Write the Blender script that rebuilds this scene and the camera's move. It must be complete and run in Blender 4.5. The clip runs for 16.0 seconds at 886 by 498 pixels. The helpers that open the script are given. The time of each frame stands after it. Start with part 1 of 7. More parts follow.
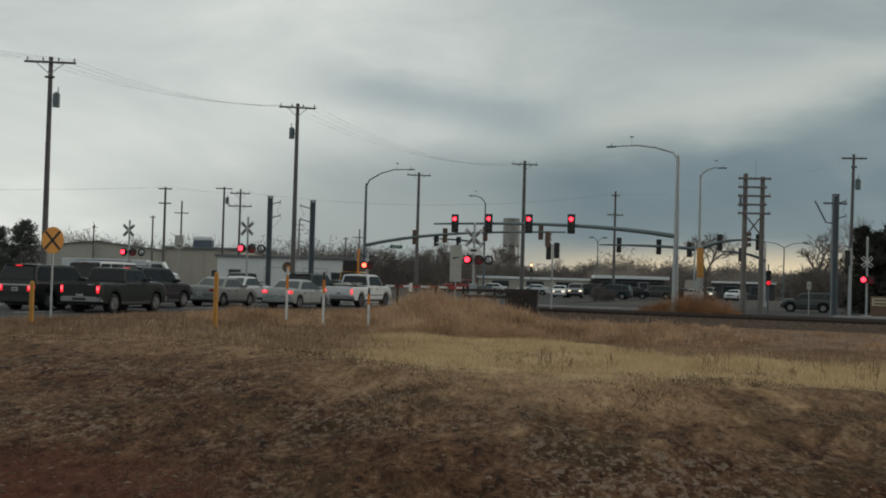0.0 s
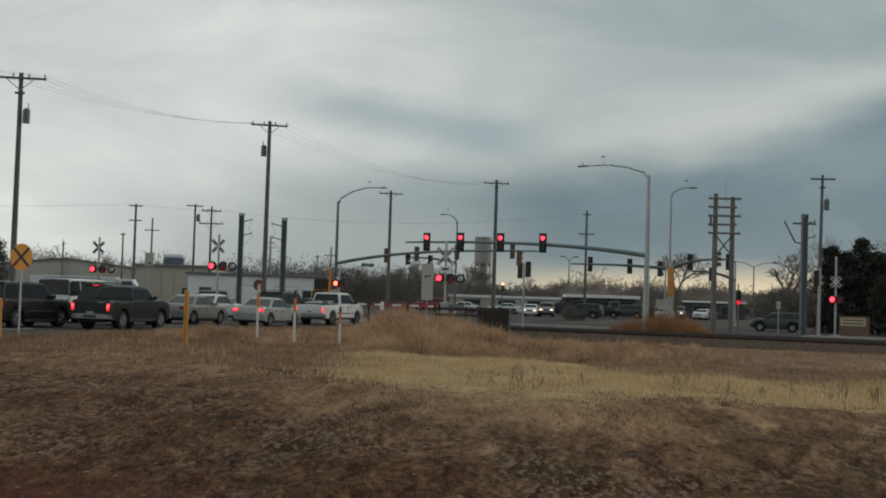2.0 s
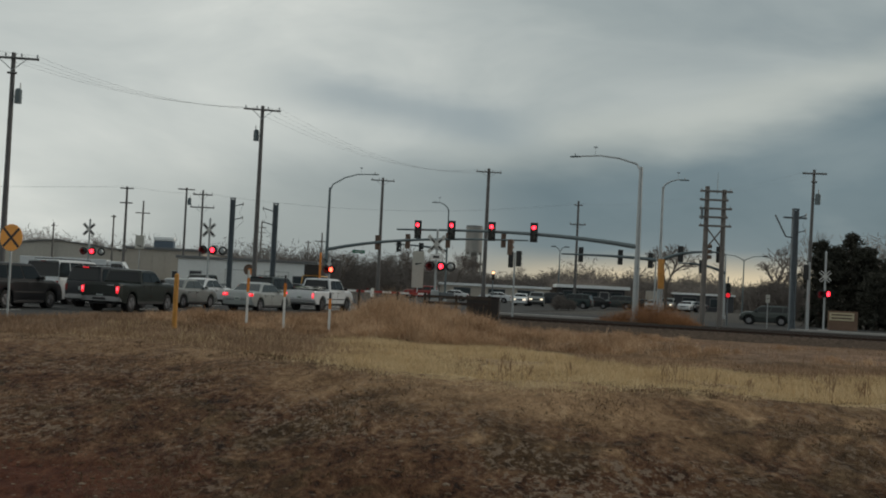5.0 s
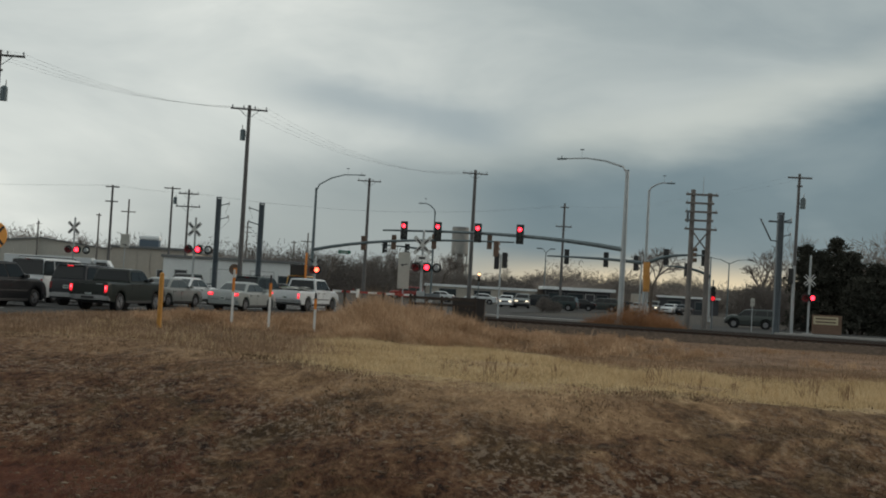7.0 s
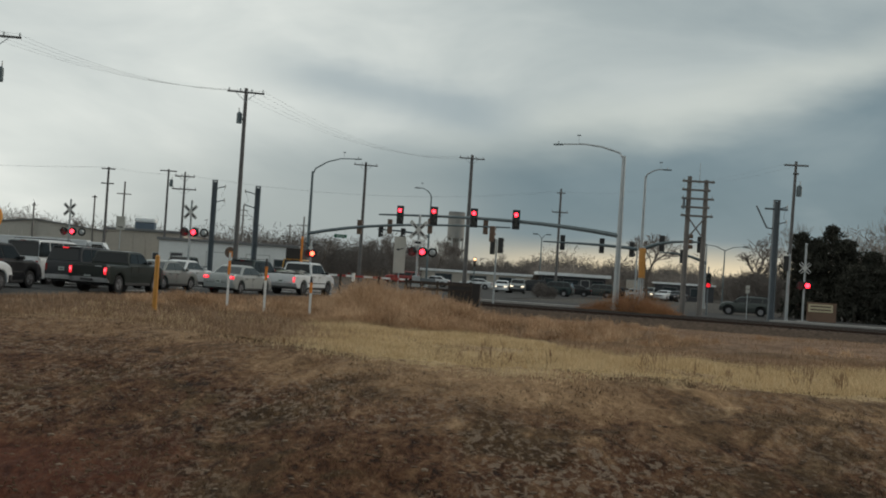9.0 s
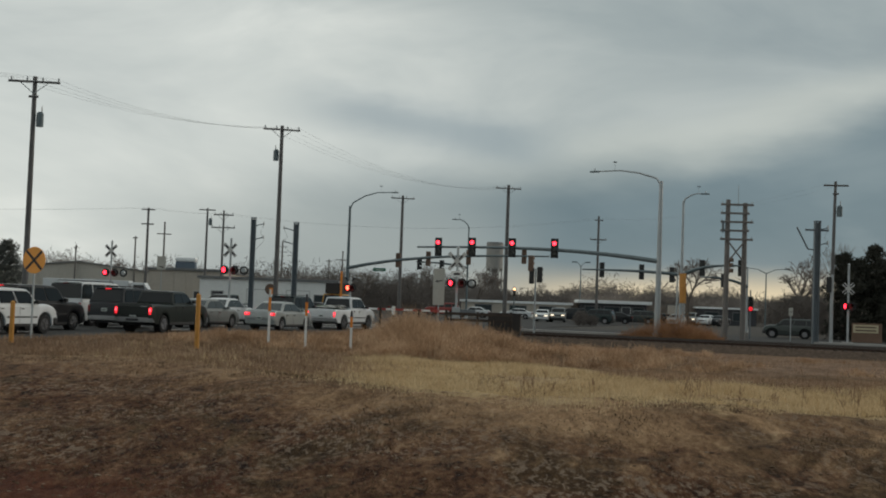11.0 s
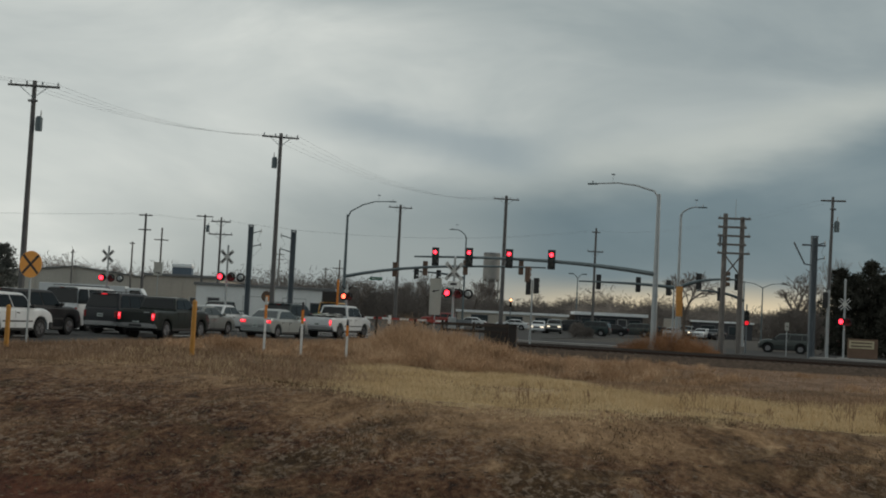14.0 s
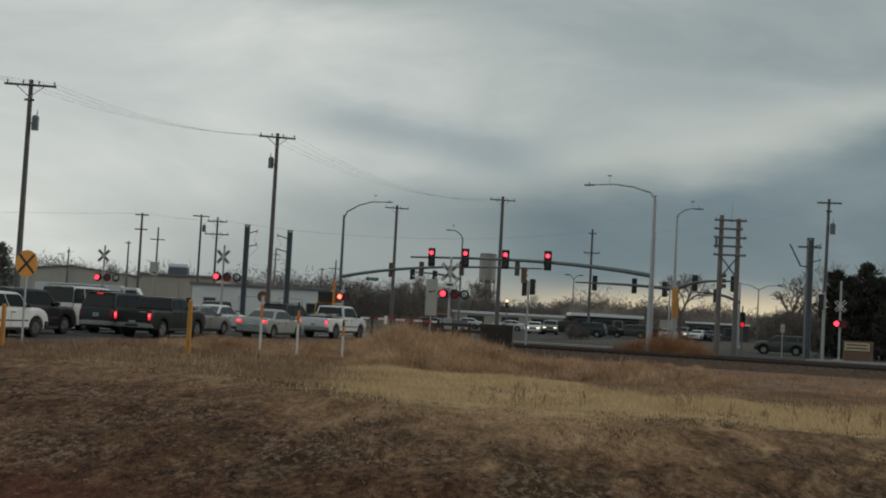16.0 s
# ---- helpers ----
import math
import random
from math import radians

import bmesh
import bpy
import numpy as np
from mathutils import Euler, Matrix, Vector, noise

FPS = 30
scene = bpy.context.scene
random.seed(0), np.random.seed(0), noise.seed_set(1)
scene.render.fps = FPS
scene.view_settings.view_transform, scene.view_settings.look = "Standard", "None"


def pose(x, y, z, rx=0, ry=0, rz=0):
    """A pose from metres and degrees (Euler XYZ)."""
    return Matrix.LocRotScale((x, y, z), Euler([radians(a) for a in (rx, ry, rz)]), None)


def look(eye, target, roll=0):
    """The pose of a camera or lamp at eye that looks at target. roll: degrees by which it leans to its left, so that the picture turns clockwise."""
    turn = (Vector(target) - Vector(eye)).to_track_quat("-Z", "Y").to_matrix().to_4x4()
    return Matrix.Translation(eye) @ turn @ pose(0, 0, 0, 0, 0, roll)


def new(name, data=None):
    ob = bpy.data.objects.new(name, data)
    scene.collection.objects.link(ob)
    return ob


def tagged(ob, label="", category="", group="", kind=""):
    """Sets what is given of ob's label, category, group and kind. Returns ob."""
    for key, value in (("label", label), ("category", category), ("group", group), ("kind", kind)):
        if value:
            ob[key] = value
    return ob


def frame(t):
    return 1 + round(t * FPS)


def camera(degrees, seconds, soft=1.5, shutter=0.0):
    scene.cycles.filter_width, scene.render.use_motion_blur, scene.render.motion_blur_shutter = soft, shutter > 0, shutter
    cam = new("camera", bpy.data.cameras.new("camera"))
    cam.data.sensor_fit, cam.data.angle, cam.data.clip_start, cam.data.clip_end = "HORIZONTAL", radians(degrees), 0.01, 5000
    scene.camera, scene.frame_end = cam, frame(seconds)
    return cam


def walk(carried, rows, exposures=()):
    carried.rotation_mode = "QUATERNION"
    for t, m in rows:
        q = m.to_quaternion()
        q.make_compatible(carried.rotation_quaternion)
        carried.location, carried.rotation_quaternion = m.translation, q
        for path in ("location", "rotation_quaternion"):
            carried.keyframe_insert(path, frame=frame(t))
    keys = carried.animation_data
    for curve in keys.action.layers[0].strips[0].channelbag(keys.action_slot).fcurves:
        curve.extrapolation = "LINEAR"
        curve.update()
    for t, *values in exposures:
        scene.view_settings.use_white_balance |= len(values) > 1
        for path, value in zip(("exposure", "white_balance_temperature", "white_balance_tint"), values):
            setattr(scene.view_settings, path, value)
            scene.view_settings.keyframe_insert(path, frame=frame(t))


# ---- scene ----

# ------------------------------------------------------------------ camera
EYE = 1.75
cam = camera(39.2, 16.0, soft=1.9)
PATH = [
    (0.0, pose(0, 0, EYE, 91.41, -1.60, 0.00)),
    (0.5, pose(0, 0, EYE, 92.45, -2.13, -0.85)),
    (1.0, pose(0, 0, EYE, 92.28, -1.99, -1.22)),
    (1.5, pose(0, 0, EYE, 91.73, -2.15, -1.84)),
    (2.0, pose(0, 0, EYE, 92.30, -1.79, -1.31)),
    (2.5, pose(0, 0, EYE, 92.23, -0.85, -0.00)),
    (3.0, pose(0, 0, EYE, 92.28, -1.75, 0.56)),
    (3.5, pose(0, 0, EYE, 93.20, -2.00, -0.06)),
    (4.0, pose(0, 0, EYE, 92.59, -2.18, -0.43)),
    (4.2, pose(0, 0, EYE, 91.74, -2.52, -1.67)),
    (6.3, pose(0, 0, EYE, 91.80, -3.10, -1.77)),
    (6.5, pose(0, 0, EYE, 91.77, -3.04, -2.05)),
    (7.0, pose(0, 0, EYE, 91.85, -3.19, -2.42)),
    (7.5, pose(0, 0, EYE, 91.86, -3.25, -2.24)),
    (8.0, pose(0, 0, EYE, 91.85, -3.45, -2.64)),
    (8.5, pose(0, 0, EYE, 91.56, -3.67, -2.53)),
    (9.0, pose(0, 0, EYE, 91.16, -3.64, -2.62)),
    (9.5, pose(0, 0, EYE, 91.69, -2.93, -2.02)),
    (10.0, pose(0, 0, EYE, 92.26, -1.97, -1.12)),
    (10.2, pose(0, 0, EYE, 92.44, -1.97, -0.64)),
    (12.5, pose(0, 0, EYE, 92.55, -2.51, -1.38)),
    (13.0, pose(0, 0, EYE, 92.39, -2.76, -1.34)),
    (13.5, pose(0, 0, EYE, 92.85, -3.00, -0.95)),
    (14.0, pose(0, 0, EYE, 92.97, -2.86, -0.96)),
    (14.5, pose(0, 0, EYE, 93.03, -2.87, -0.45)),
    (15.0, pose(0, 0, EYE, 92.57, -2.82, -0.92)),
    (15.5, pose(0, 0, EYE, 93.16, -2.87, -0.63)),
    (16.0, pose(0, 0, EYE, 93.01, -3.05, -1.14)),
]
walk(cam, PATH, ((0.0, -0.03), (1.0, -0.05), (1.5, -0.03), (2.0, 0.01), (2.5, -0.05), (3.5, -0.17), (4.2, -0.21), (6.5, 0.03), (8.0, 0.04), (8.5, 0.04), (9.0, 0.11), (9.5, 0.09), (10.2, 0.02), (12.5, -0.07), (14.0, -0.13), (16.0, -0.13)))

# ------------------------------------------------------------------ world, sun, exposure
scene.view_settings.exposure = 0.0
scene.view_settings.gamma = 1.0


def node(tree, kind, **values):
    n = tree.nodes.new(kind)
    for key, value in values.items():
        if key in n.inputs:
            n.inputs[key].default_value = value
    return n


def math_node(tree, op, a, b=None, c=None):
    n = tree.nodes.new("ShaderNodeMath")
    n.operation = op
    for i, v in enumerate((a, b, c)):
        if v is None:
            continue
        if isinstance(v, (int, float)):
            n.inputs[i].default_value = v
        else:
            tree.links.new(v, n.inputs[i])
    return n.outputs[0]


def ramp(tree, fac, stops):
    n = tree.nodes.new("ShaderNodeValToRGB")
    els = n.color_ramp.elements
    while len(els) < len(stops):
        els.new(0.5)
    for e, (p, c) in zip(els, stops):
        e.position = p
        e.color = (*c, 1) if len(c) == 3 else c
    tree.links.new(fac, n.inputs[0])
    return n.outputs[0]


def mix_rgb(tree, fac, a, b):
    n = tree.nodes.new("ShaderNodeMix")
    n.data_type = "RGBA"
    for v, i in ((fac, 0), (a, 6), (b, 7)):
        if isinstance(v, (int, float)):
            n.inputs[i].default_value = v
        elif isinstance(v, tuple):
            n.inputs[i].default_value = (*v, 1)
        else:
            tree.links.new(v, n.inputs[i])
    return n.outputs[2]


def smooth(tree, v, lo, hi):
    n = tree.nodes.new("ShaderNodeMapRange")
    n.interpolation_type = "SMOOTHSTEP"
    n.inputs[1].default_value, n.inputs[2].default_value = lo, hi
    tree.links.new(v, n.inputs[0])
    return n.outputs[0]


def make_world():
    """An overcast afternoon: a Nishita sky veiled by a layered cloud deck, with a clear yellow gap low down."""
    world = bpy.data.worlds.new("overcast_sky")
    scene.world = world
    world.use_nodes = True
    t = world.node_tree
    t.nodes.clear()
    out = t.nodes.new("ShaderNodeOutputWorld")
    bg = t.nodes.new("ShaderNodeBackground")
    sky = t.nodes.new("ShaderNodeTexSky")
    sky.sky_type = "NISHITA"
    sky.sun_disc = False
    sky.sun_elevation = radians(14)
    sky.sun_rotation = radians(75)
    co = t.nodes.new("ShaderNodeTexCoord")
    sep = t.nodes.new("ShaderNodeSeparateXYZ")
    t.links.new(co.outputs["Generated"], sep.inputs[0])
    x, y, z = sep.outputs
    # clouds lie on a flat layer high above: divide by the height of the ray
    zz = math_node(t, "ADD", math_node(t, "MAXIMUM", z, 0.0), 0.09)
    u = math_node(t, "DIVIDE", x, zz)
    v = math_node(t, "DIVIDE", y, zz)
    comb = t.nodes.new("ShaderNodeCombineXYZ")
    t.links.new(u, comb.inputs[0])
    t.links.new(v, comb.inputs[1])
    big = node(t, "ShaderNodeTexNoise", Scale=0.36, Detail=3.0, Roughness=0.45, Distortion=0.4)
    small = node(t, "ShaderNodeTexNoise", Scale=4.2, Detail=5.0, Roughness=0.55, Distortion=0.5)
    mp = t.nodes.new("ShaderNodeMapping")
    mp.inputs["Scale"].default_value = (0.8, 1.0, 1.0)
    mp.inputs["Rotation"].default_value = (0, 0, radians(-24))
    mp.inputs["Location"].default_value = (3.1, 0.7, 0.0)
    t.links.new(comb.outputs[0], mp.inputs[0])
    t.links.new(mp.outputs[0], big.inputs["Vector"])
    tilt = t.nodes.new("ShaderNodeMapping")
    tilt.inputs["Scale"].default_value = (1.0, 1.0, 2.3)
    tilt.inputs["Rotation"].default_value = (0, radians(14), 0)
    t.links.new(co.outputs["Generated"], tilt.inputs[0])
    t.links.new(tilt.outputs[0], small.inputs["Vector"])
    n = math_node(t, "ADD", math_node(t, "MULTIPLY", big.outputs[0], 0.35), math_node(t, "MULTIPLY", small.outputs[0], 0.65))
    # wavy bearings and heights, so that the cloud edges are ragged
    az = math_node(t, "ARCTAN2", x, y)
    wav = node(t, "ShaderNodeTexNoise", Scale=2.6, Detail=5.0, Roughness=0.55)
    flat = t.nodes.new("ShaderNodeMapping")
    flat.inputs["Scale"].default_value = (1.0, 1.0, 3.2)
    t.links.new(co.outputs["Generated"], flat.inputs[0])
    t.links.new(flat.outputs[0], wav.inputs["Vector"])
    w = math_node(t, "SUBTRACT", wav.outputs[0], 0.5)
    el = math_node(t, "ADD", z, math_node(t, "MULTIPLY", w, 0.095))
    n = math_node(t, "ADD", math_node(t, "MULTIPLY", n, 0.8), math_node(t, "MULTIPLY", wav.outputs[0], 0.2))
    right = smooth(t, az, -0.21, 0.13)
    # a thin bright deck, brightest to the left, greyer to the right and overhead
    deck = ramp(t, n, ((0.36, (0.49, 0.535, 0.525)), (0.52, (0.68, 0.715, 0.68)), (0.64, (0.88, 0.90, 0.84))))
    grey = ramp(t, n, ((0.36, (0.25, 0.305, 0.325)), (0.52, (0.335, 0.39, 0.395)), (0.66, (0.46, 0.505, 0.49))))
    # the bright deck slopes down to the right under a grey sheet
    sheet = smooth(t, math_node(t, "SUBTRACT", el, math_node(t, "MULTIPLY_ADD", az, -0.16, 0.209)), -0.025, 0.045)
    fade = math_node(t, "MULTIPLY", smooth(t, az, -0.28, 0.18), 0.76)
    sheet = math_node(t, "MULTIPLY", sheet, smooth(t, az, -0.34, -0.12))
    cloud = mix_rgb(t, math_node(t, "MAXIMUM", fade, math_node(t, "MULTIPLY", sheet, 0.92)), deck, grey)
    # the pale rim over the bank, then the thick slate-blue bank itself, whose top climbs to the right
    top = math_node(t, "ADD", math_node(t, "MULTIPLY_ADD", az, 0.12, 0.092), math_node(t, "MULTIPLY", math_node(t, "MAXIMUM", math_node(t, "SUBTRACT", az, 0.22), 0.0), 0.22))
    over = math_node(t, "SUBTRACT", el, top)
    rim = math_node(t, "MULTIPLY", smooth(t, over, 0.045, 0.008), smooth(t, az, -0.02, 0.12))
    cloud = mix_rgb(t, math_node(t, "MULTIPLY", rim, 0.55), cloud, (0.54, 0.575, 0.53))
    edge = math_node(t, "MULTIPLY", over, math_node(t, "MULTIPLY_ADD", smooth(t, az, 0.16, 0.30), 0.5, 1.0))
    bank = math_node(t, "MULTIPLY", smooth(t, edge, 0.026, -0.036), right)
    slate = ramp(t, n, ((0.36, (0.122, 0.178, 0.207)), (0.55, (0.175, 0.237, 0.266)), (0.7, (0.285, 0.345, 0.36))))
    cloud = mix_rgb(t, bank, cloud, slate)
    # a slanting slate streak above the bank
    line = math_node(t, "SUBTRACT", el, math_node(t, "MULTIPLY_ADD", az, -0.16, 0.138))
    streak = math_node(t, "MULTIPLY", smooth(t, math_node(t, "ABSOLUTE", line), 0.031, 0.002), math_node(t, "MULTIPLY", smooth(t, az, -0.14, -0.05), smooth(t, az, 0.14, 0.05)))
    cloud = mix_rgb(t, math_node(t, "MULTIPLY", streak, 0.6), cloud, (0.255, 0.322, 0.358))
    # greyer low down in the middle, and a clear yellow gap low on the right
    low = math_node(t, "MULTIPLY", smooth(t, z, 0.13, 0.03), math_node(t, "MULTIPLY", smooth(t, az, -0.31, -0.13), smooth(t, az, 0.12, 0.0)))
    cloud = mix_rgb(t, math_node(t, "MULTIPLY", low, 0.8), cloud, (0.335, 0.378, 0.375))
    pale = math_node(t, "MULTIPLY", smooth(t, el, 0.060, 0.012), smooth(t, az, -0.10, 0.02))
    cloud = mix_rgb(t, math_node(t, "MULTIPLY", pale, 0.3), cloud, (0.35, 0.39, 0.39))
    gap = math_node(t, "MULTIPLY", smooth(t, math_node(t, "ADD", z, math_node(t, "MULTIPLY", w, 0.03)), 0.040, 0.008), math_node(t, "MULTIPLY", smooth(t, az, -0.02, 0.17), smooth(t, az, 1.3, 0.7)))
    cloud = mix_rgb(t, gap, cloud, (0.78, 0.66, 0.45))
    veil = mix_rgb(t, 0.95, math_sky(t, sky), cloud)
    t.links.new(veil, bg.inputs[0])
    bg.inputs[1].default_value = 1.0
    t.links.new(bg.outputs[0], out.inputs[0])


def math_sky(t, sky):
    """The clear sky at a strength of a tenth."""
    n = t.nodes.new("ShaderNodeVectorMath")
    n.operation = "SCALE"
    n.inputs["Scale"].default_value = 0.1
    t.links.new(sky.outputs[0], n.inputs[0])
    return n.outputs[0]


make_world()
sun_data = bpy.data.lights.new("sun", "SUN")
sun_data.energy, sun_data.angle, sun_data.color = 1.2, radians(30), (1.0, 0.90, 0.76)
sun = new("sun", sun_data)
sun.matrix_world = look((60, 16, 30), (0, 0, 0))


# ------------------------------------------------------------------ materials
def material(name, color, rough=0.7, metal=0.0, vary=0.25, scale=6.0, bump=0.0, fine=None, spec=0.4, per_object=0.0):
    """A surface of one base colour with grain and broad wear, in metres."""
    m = bpy.data.materials.new(name)
    m.use_nodes = True
    t = m.node_tree
    b = t.nodes["Principled BSDF"]
    b.inputs["Roughness"].default_value = rough
    b.inputs["Metallic"].default_value = metal
    b.inputs["Specular IOR Level"].default_value = spec
    co = t.nodes.new("ShaderNodeTexCoord")
    n1 = node(t, "ShaderNodeTexNoise", Scale=scale, Detail=6.0, Roughness=0.6)
    n2 = node(t, "ShaderNodeTexNoise", Scale=fine or scale * 9, Detail=4.0, Roughness=0.6)
    for n in (n1, n2):
        t.links.new(co.outputs["Object"], n.inputs["Vector"])
    f = math_node(t, "ADD", math_node(t, "MULTIPLY", n1.outputs[0], 0.6), math_node(t, "MULTIPLY", n2.outputs[0], 0.4))
    dark = tuple(c * (1 - vary) for c in color)
    light = tuple(min(1, c * (1 + vary)) for c in color)
    col = ramp(t, f, ((0.3, dark), (0.7, light)))
    if per_object:
        info = t.nodes.new("ShaderNodeObjectInfo")
        hsv = t.nodes.new("ShaderNodeHueSaturation")
        t.links.new(math_node(t, "MULTIPLY_ADD", info.outputs["Random"], per_object, 1 - per_object / 2), hsv.inputs["Value"])
        t.links.new(col, hsv.inputs["Color"])
        col = hsv.outputs[0]
    t.links.new(col, b.inputs["Base Color"])
    r = math_node(t, "MULTIPLY_ADD", n1.outputs[0], 0.25, rough - 0.125)
    t.links.new(r, b.inputs["Roughness"])
    if bump:
        bp = node(t, "ShaderNodeBump", Strength=0.6, Distance=bump)
        t.links.new(f, bp.inputs["Height"])
        t.links.new(bp.outputs[0], b.inputs["Normal"])
    return m


def paint(name, color, metallic=0.0, rough=0.34, coat=0.35):
    """Car paint with a clear coat and road dust low down and in blotches."""
    m = material(name, color, rough, metallic, 0.14, 1.5, 0.0, 40.0, 0.28)
    b = m.node_tree.nodes["Principled BSDF"]
    b.inputs["Coat Weight"].default_value = coat
    b.inputs["Coat Roughness"].default_value = 0.12
    return m


def glow(name, color, strength):
    m = bpy.data.materials.new(name)
    m.use_nodes = True
    b = m.node_tree.nodes["Principled BSDF"]
    b.inputs["Base Color"].default_value = (*color, 1)
    b.inputs["Emission Color"].default_value = (*color, 1)
    b.inputs["Emission Strength"].default_value = strength
    b.inputs["Roughness"].default_value = 0.3
    return m


def glass_material(name, tint, transmission=0.35):
    m = bpy.data.materials.new(name)
    m.use_nodes = True
    b = m.node_tree.nodes["Principled BSDF"]
    b.inputs["Base Color"].default_value = (*tint, 1)
    b.inputs["Roughness"].default_value = 0.06
    b.inputs["Transmission Weight"].default_value = transmission
    b.inputs["Specular IOR Level"].default_value = 0.3
    return m


M = dict(
    asphalt=material("asphalt", (0.060, 0.059, 0.058), 0.9, 0, 0.3, 0.35, 0.006, 60, 0.12),
    concrete=material("concrete", (0.29, 0.28, 0.265), 0.85, 0, 0.2, 0.8, 0.004, 40),
    line=material("road_paint", (0.62, 0.62, 0.6), 0.7, 0, 0.25, 2.0, 0, 50),
    old_wood=material("weathered_wood", (0.125, 0.120, 0.118), 0.85, 0, 0.35, 1.2, 0.004, 30),
    creosote=material("creosoted_timber", (0.045, 0.034, 0.028), 0.85, 0, 0.35, 3.0, 0.006, 30, per_object=0.5),
    grey_wood=material("grey_timber", (0.165, 0.152, 0.142), 0.85, 0, 0.3, 1.2, 0.004, 30),
    dark_steel=material("dark_painted_steel", (0.135, 0.155, 0.170), 0.5, 0.3, 0.25, 2.0),
    galv=material("galvanised_steel", (0.37, 0.395, 0.405), 0.5, 0.6, 0.18, 3.0),
    grey_steel=material("grey_green_steel", (0.125, 0.155, 0.165), 0.5, 0.4, 0.2, 2.0),
    wire=material("wire", (0.16, 0.16, 0.17), 0.6, 0.4, 0.1, 1.0),
    rust=material("rusty_rail", (0.05, 0.028, 0.02), 0.75, 0.3, 0.35, 2.0),
    rail_top=material("worn_rail", (0.085, 0.072, 0.064), 0.6, 0.5, 0.15, 2.0),
    ballast=material("ballast", (0.105, 0.078, 0.061), 0.98, 0, 0.55, 4.0, 0.03, 14, 0.04),
    black=material("black_housing", (0.018, 0.019, 0.02), 0.5, 0, 0.2, 5.0),
    brown=material("weathered_signal_back", (0.12, 0.075, 0.052), 0.6, 0, 0.25, 4.0),
    yellow=material("signal_yellow", (0.58, 0.27, 0.065), 0.5, 0, 0.15, 3.0),
    sign_yellow=material("sign_yellow", (0.85, 0.36, 0.07), 0.45, 0, 0.1, 2.0),
    post_yellow=material("post_yellow", (0.47, 0.225, 0.045), 0.6, 0, 0.3, 3.0),
    orange=material("faded_orange", (0.75, 0.25, 0.04), 0.6, 0, 0.15, 3.0),
    white=material("white_enamel", (0.72, 0.72, 0.70), 0.5, 0, 0.12, 2.0),
    dull_white=material("dull_white", (0.50, 0.50, 0.48), 0.6, 0, 0.2, 1.5),
    red=material("red_stripe", (0.38, 0.045, 0.04), 0.5, 0, 0.15, 3.0),
    green_sign=material("street_sign_green", (0.02, 0.14, 0.085), 0.5, 0, 0.1, 2.0),
    lens_dark=material("unlit_red_lens", (0.07, 0.012, 0.012), 0.25, 0, 0.1, 5.0),
    lens_grey=material("unlit_lens", (0.035, 0.04, 0.035), 0.25, 0, 0.1, 5.0),
    lit_red=glow("lit_red_lens", (1.0, 0.022, 0.04), 6.5),
    lit_orange=glow("lit_orange_red_lens", (1.0, 0.085, 0.045), 7.0),
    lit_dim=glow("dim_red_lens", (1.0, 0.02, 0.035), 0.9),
    lit_amber=glow("lit_amber_lens", (1.0, 0.55, 0.28), 3.0),
    lit_tail=glow("lit_tail_lamp", (1.0, 0.02, 0.035), 1.0),
    lamp_core=glow("lamp_core", (1.0, 0.075, 0.10), 3.0),
    tail=material("tail_lamp", (0.22, 0.018, 0.018), 0.25, 0, 0.1, 5.0),
    lit_head=glow("lit_headlamp", (1.0, 0.82, 0.60), 1.9),
    lamp_clear=material("clear_lamp", (0.55, 0.55, 0.54), 0.15, 0.3, 0.1, 5.0),
    glass=glass_material("tinted_car_glass", (0.010, 0.013, 0.015), 0.05),
    clear_glass=glass_material("car_glass", (0.07, 0.085, 0.09), 0.2),
    tyre=material("tyre_rubber", (0.016, 0.016, 0.017), 0.85, 0, 0.2, 4.0),
    rim=material("alloy_rim", (0.22, 0.22, 0.23), 0.4, 0.8, 0.2, 4.0),
    dark_rim=material("steel_rim", (0.10, 0.10, 0.105), 0.5, 0.6, 0.2, 4.0),
    chrome=material("bumper_chrome", (0.24, 0.245, 0.25), 0.42, 0.7, 0.15, 4.0),
    trim=material("black_plastic", (0.022, 0.022, 0.023), 0.6, 0, 0.2, 4.0),
    plate=material("number_plate", (0.42, 0.46, 0.44), 0.5, 0, 0.1, 8.0),
    ink=material("dark_bars", (0.03, 0.03, 0.035), 0.6, 0, 0.1, 8.0),
)


# ------------------------------------------------------------------ building helpers
def part(name, bm, mat, parent=None, label="", smooth_shade=False):
    """Link a bmesh as one mesh object, under a thing or a part."""
    me = bpy.data.meshes.new(name)
    bm.to_mesh(me)
    bm.free()
    me.materials.append(mat)
    if smooth_shade:
        for p in me.polygons:
            p.use_smooth = True
    ob = new(name, me)
    ob.parent = parent
    if label:
        tagged(ob, label)
    return ob


def rounded(ob):
    """Smooth shading that keeps the large faces flat."""
    for p in ob.data.polygons:
        p.use_smooth = True
    ob.modifiers.new("weighted_normals", "WEIGHTED_NORMAL").weight = 80
    return ob


def thing(name, m, label, category, group="", kind=""):
    ob = new(name)
    ob.empty_display_size = 0.2
    ob.matrix_basis = m
    return tagged(ob, label, category, group, kind)


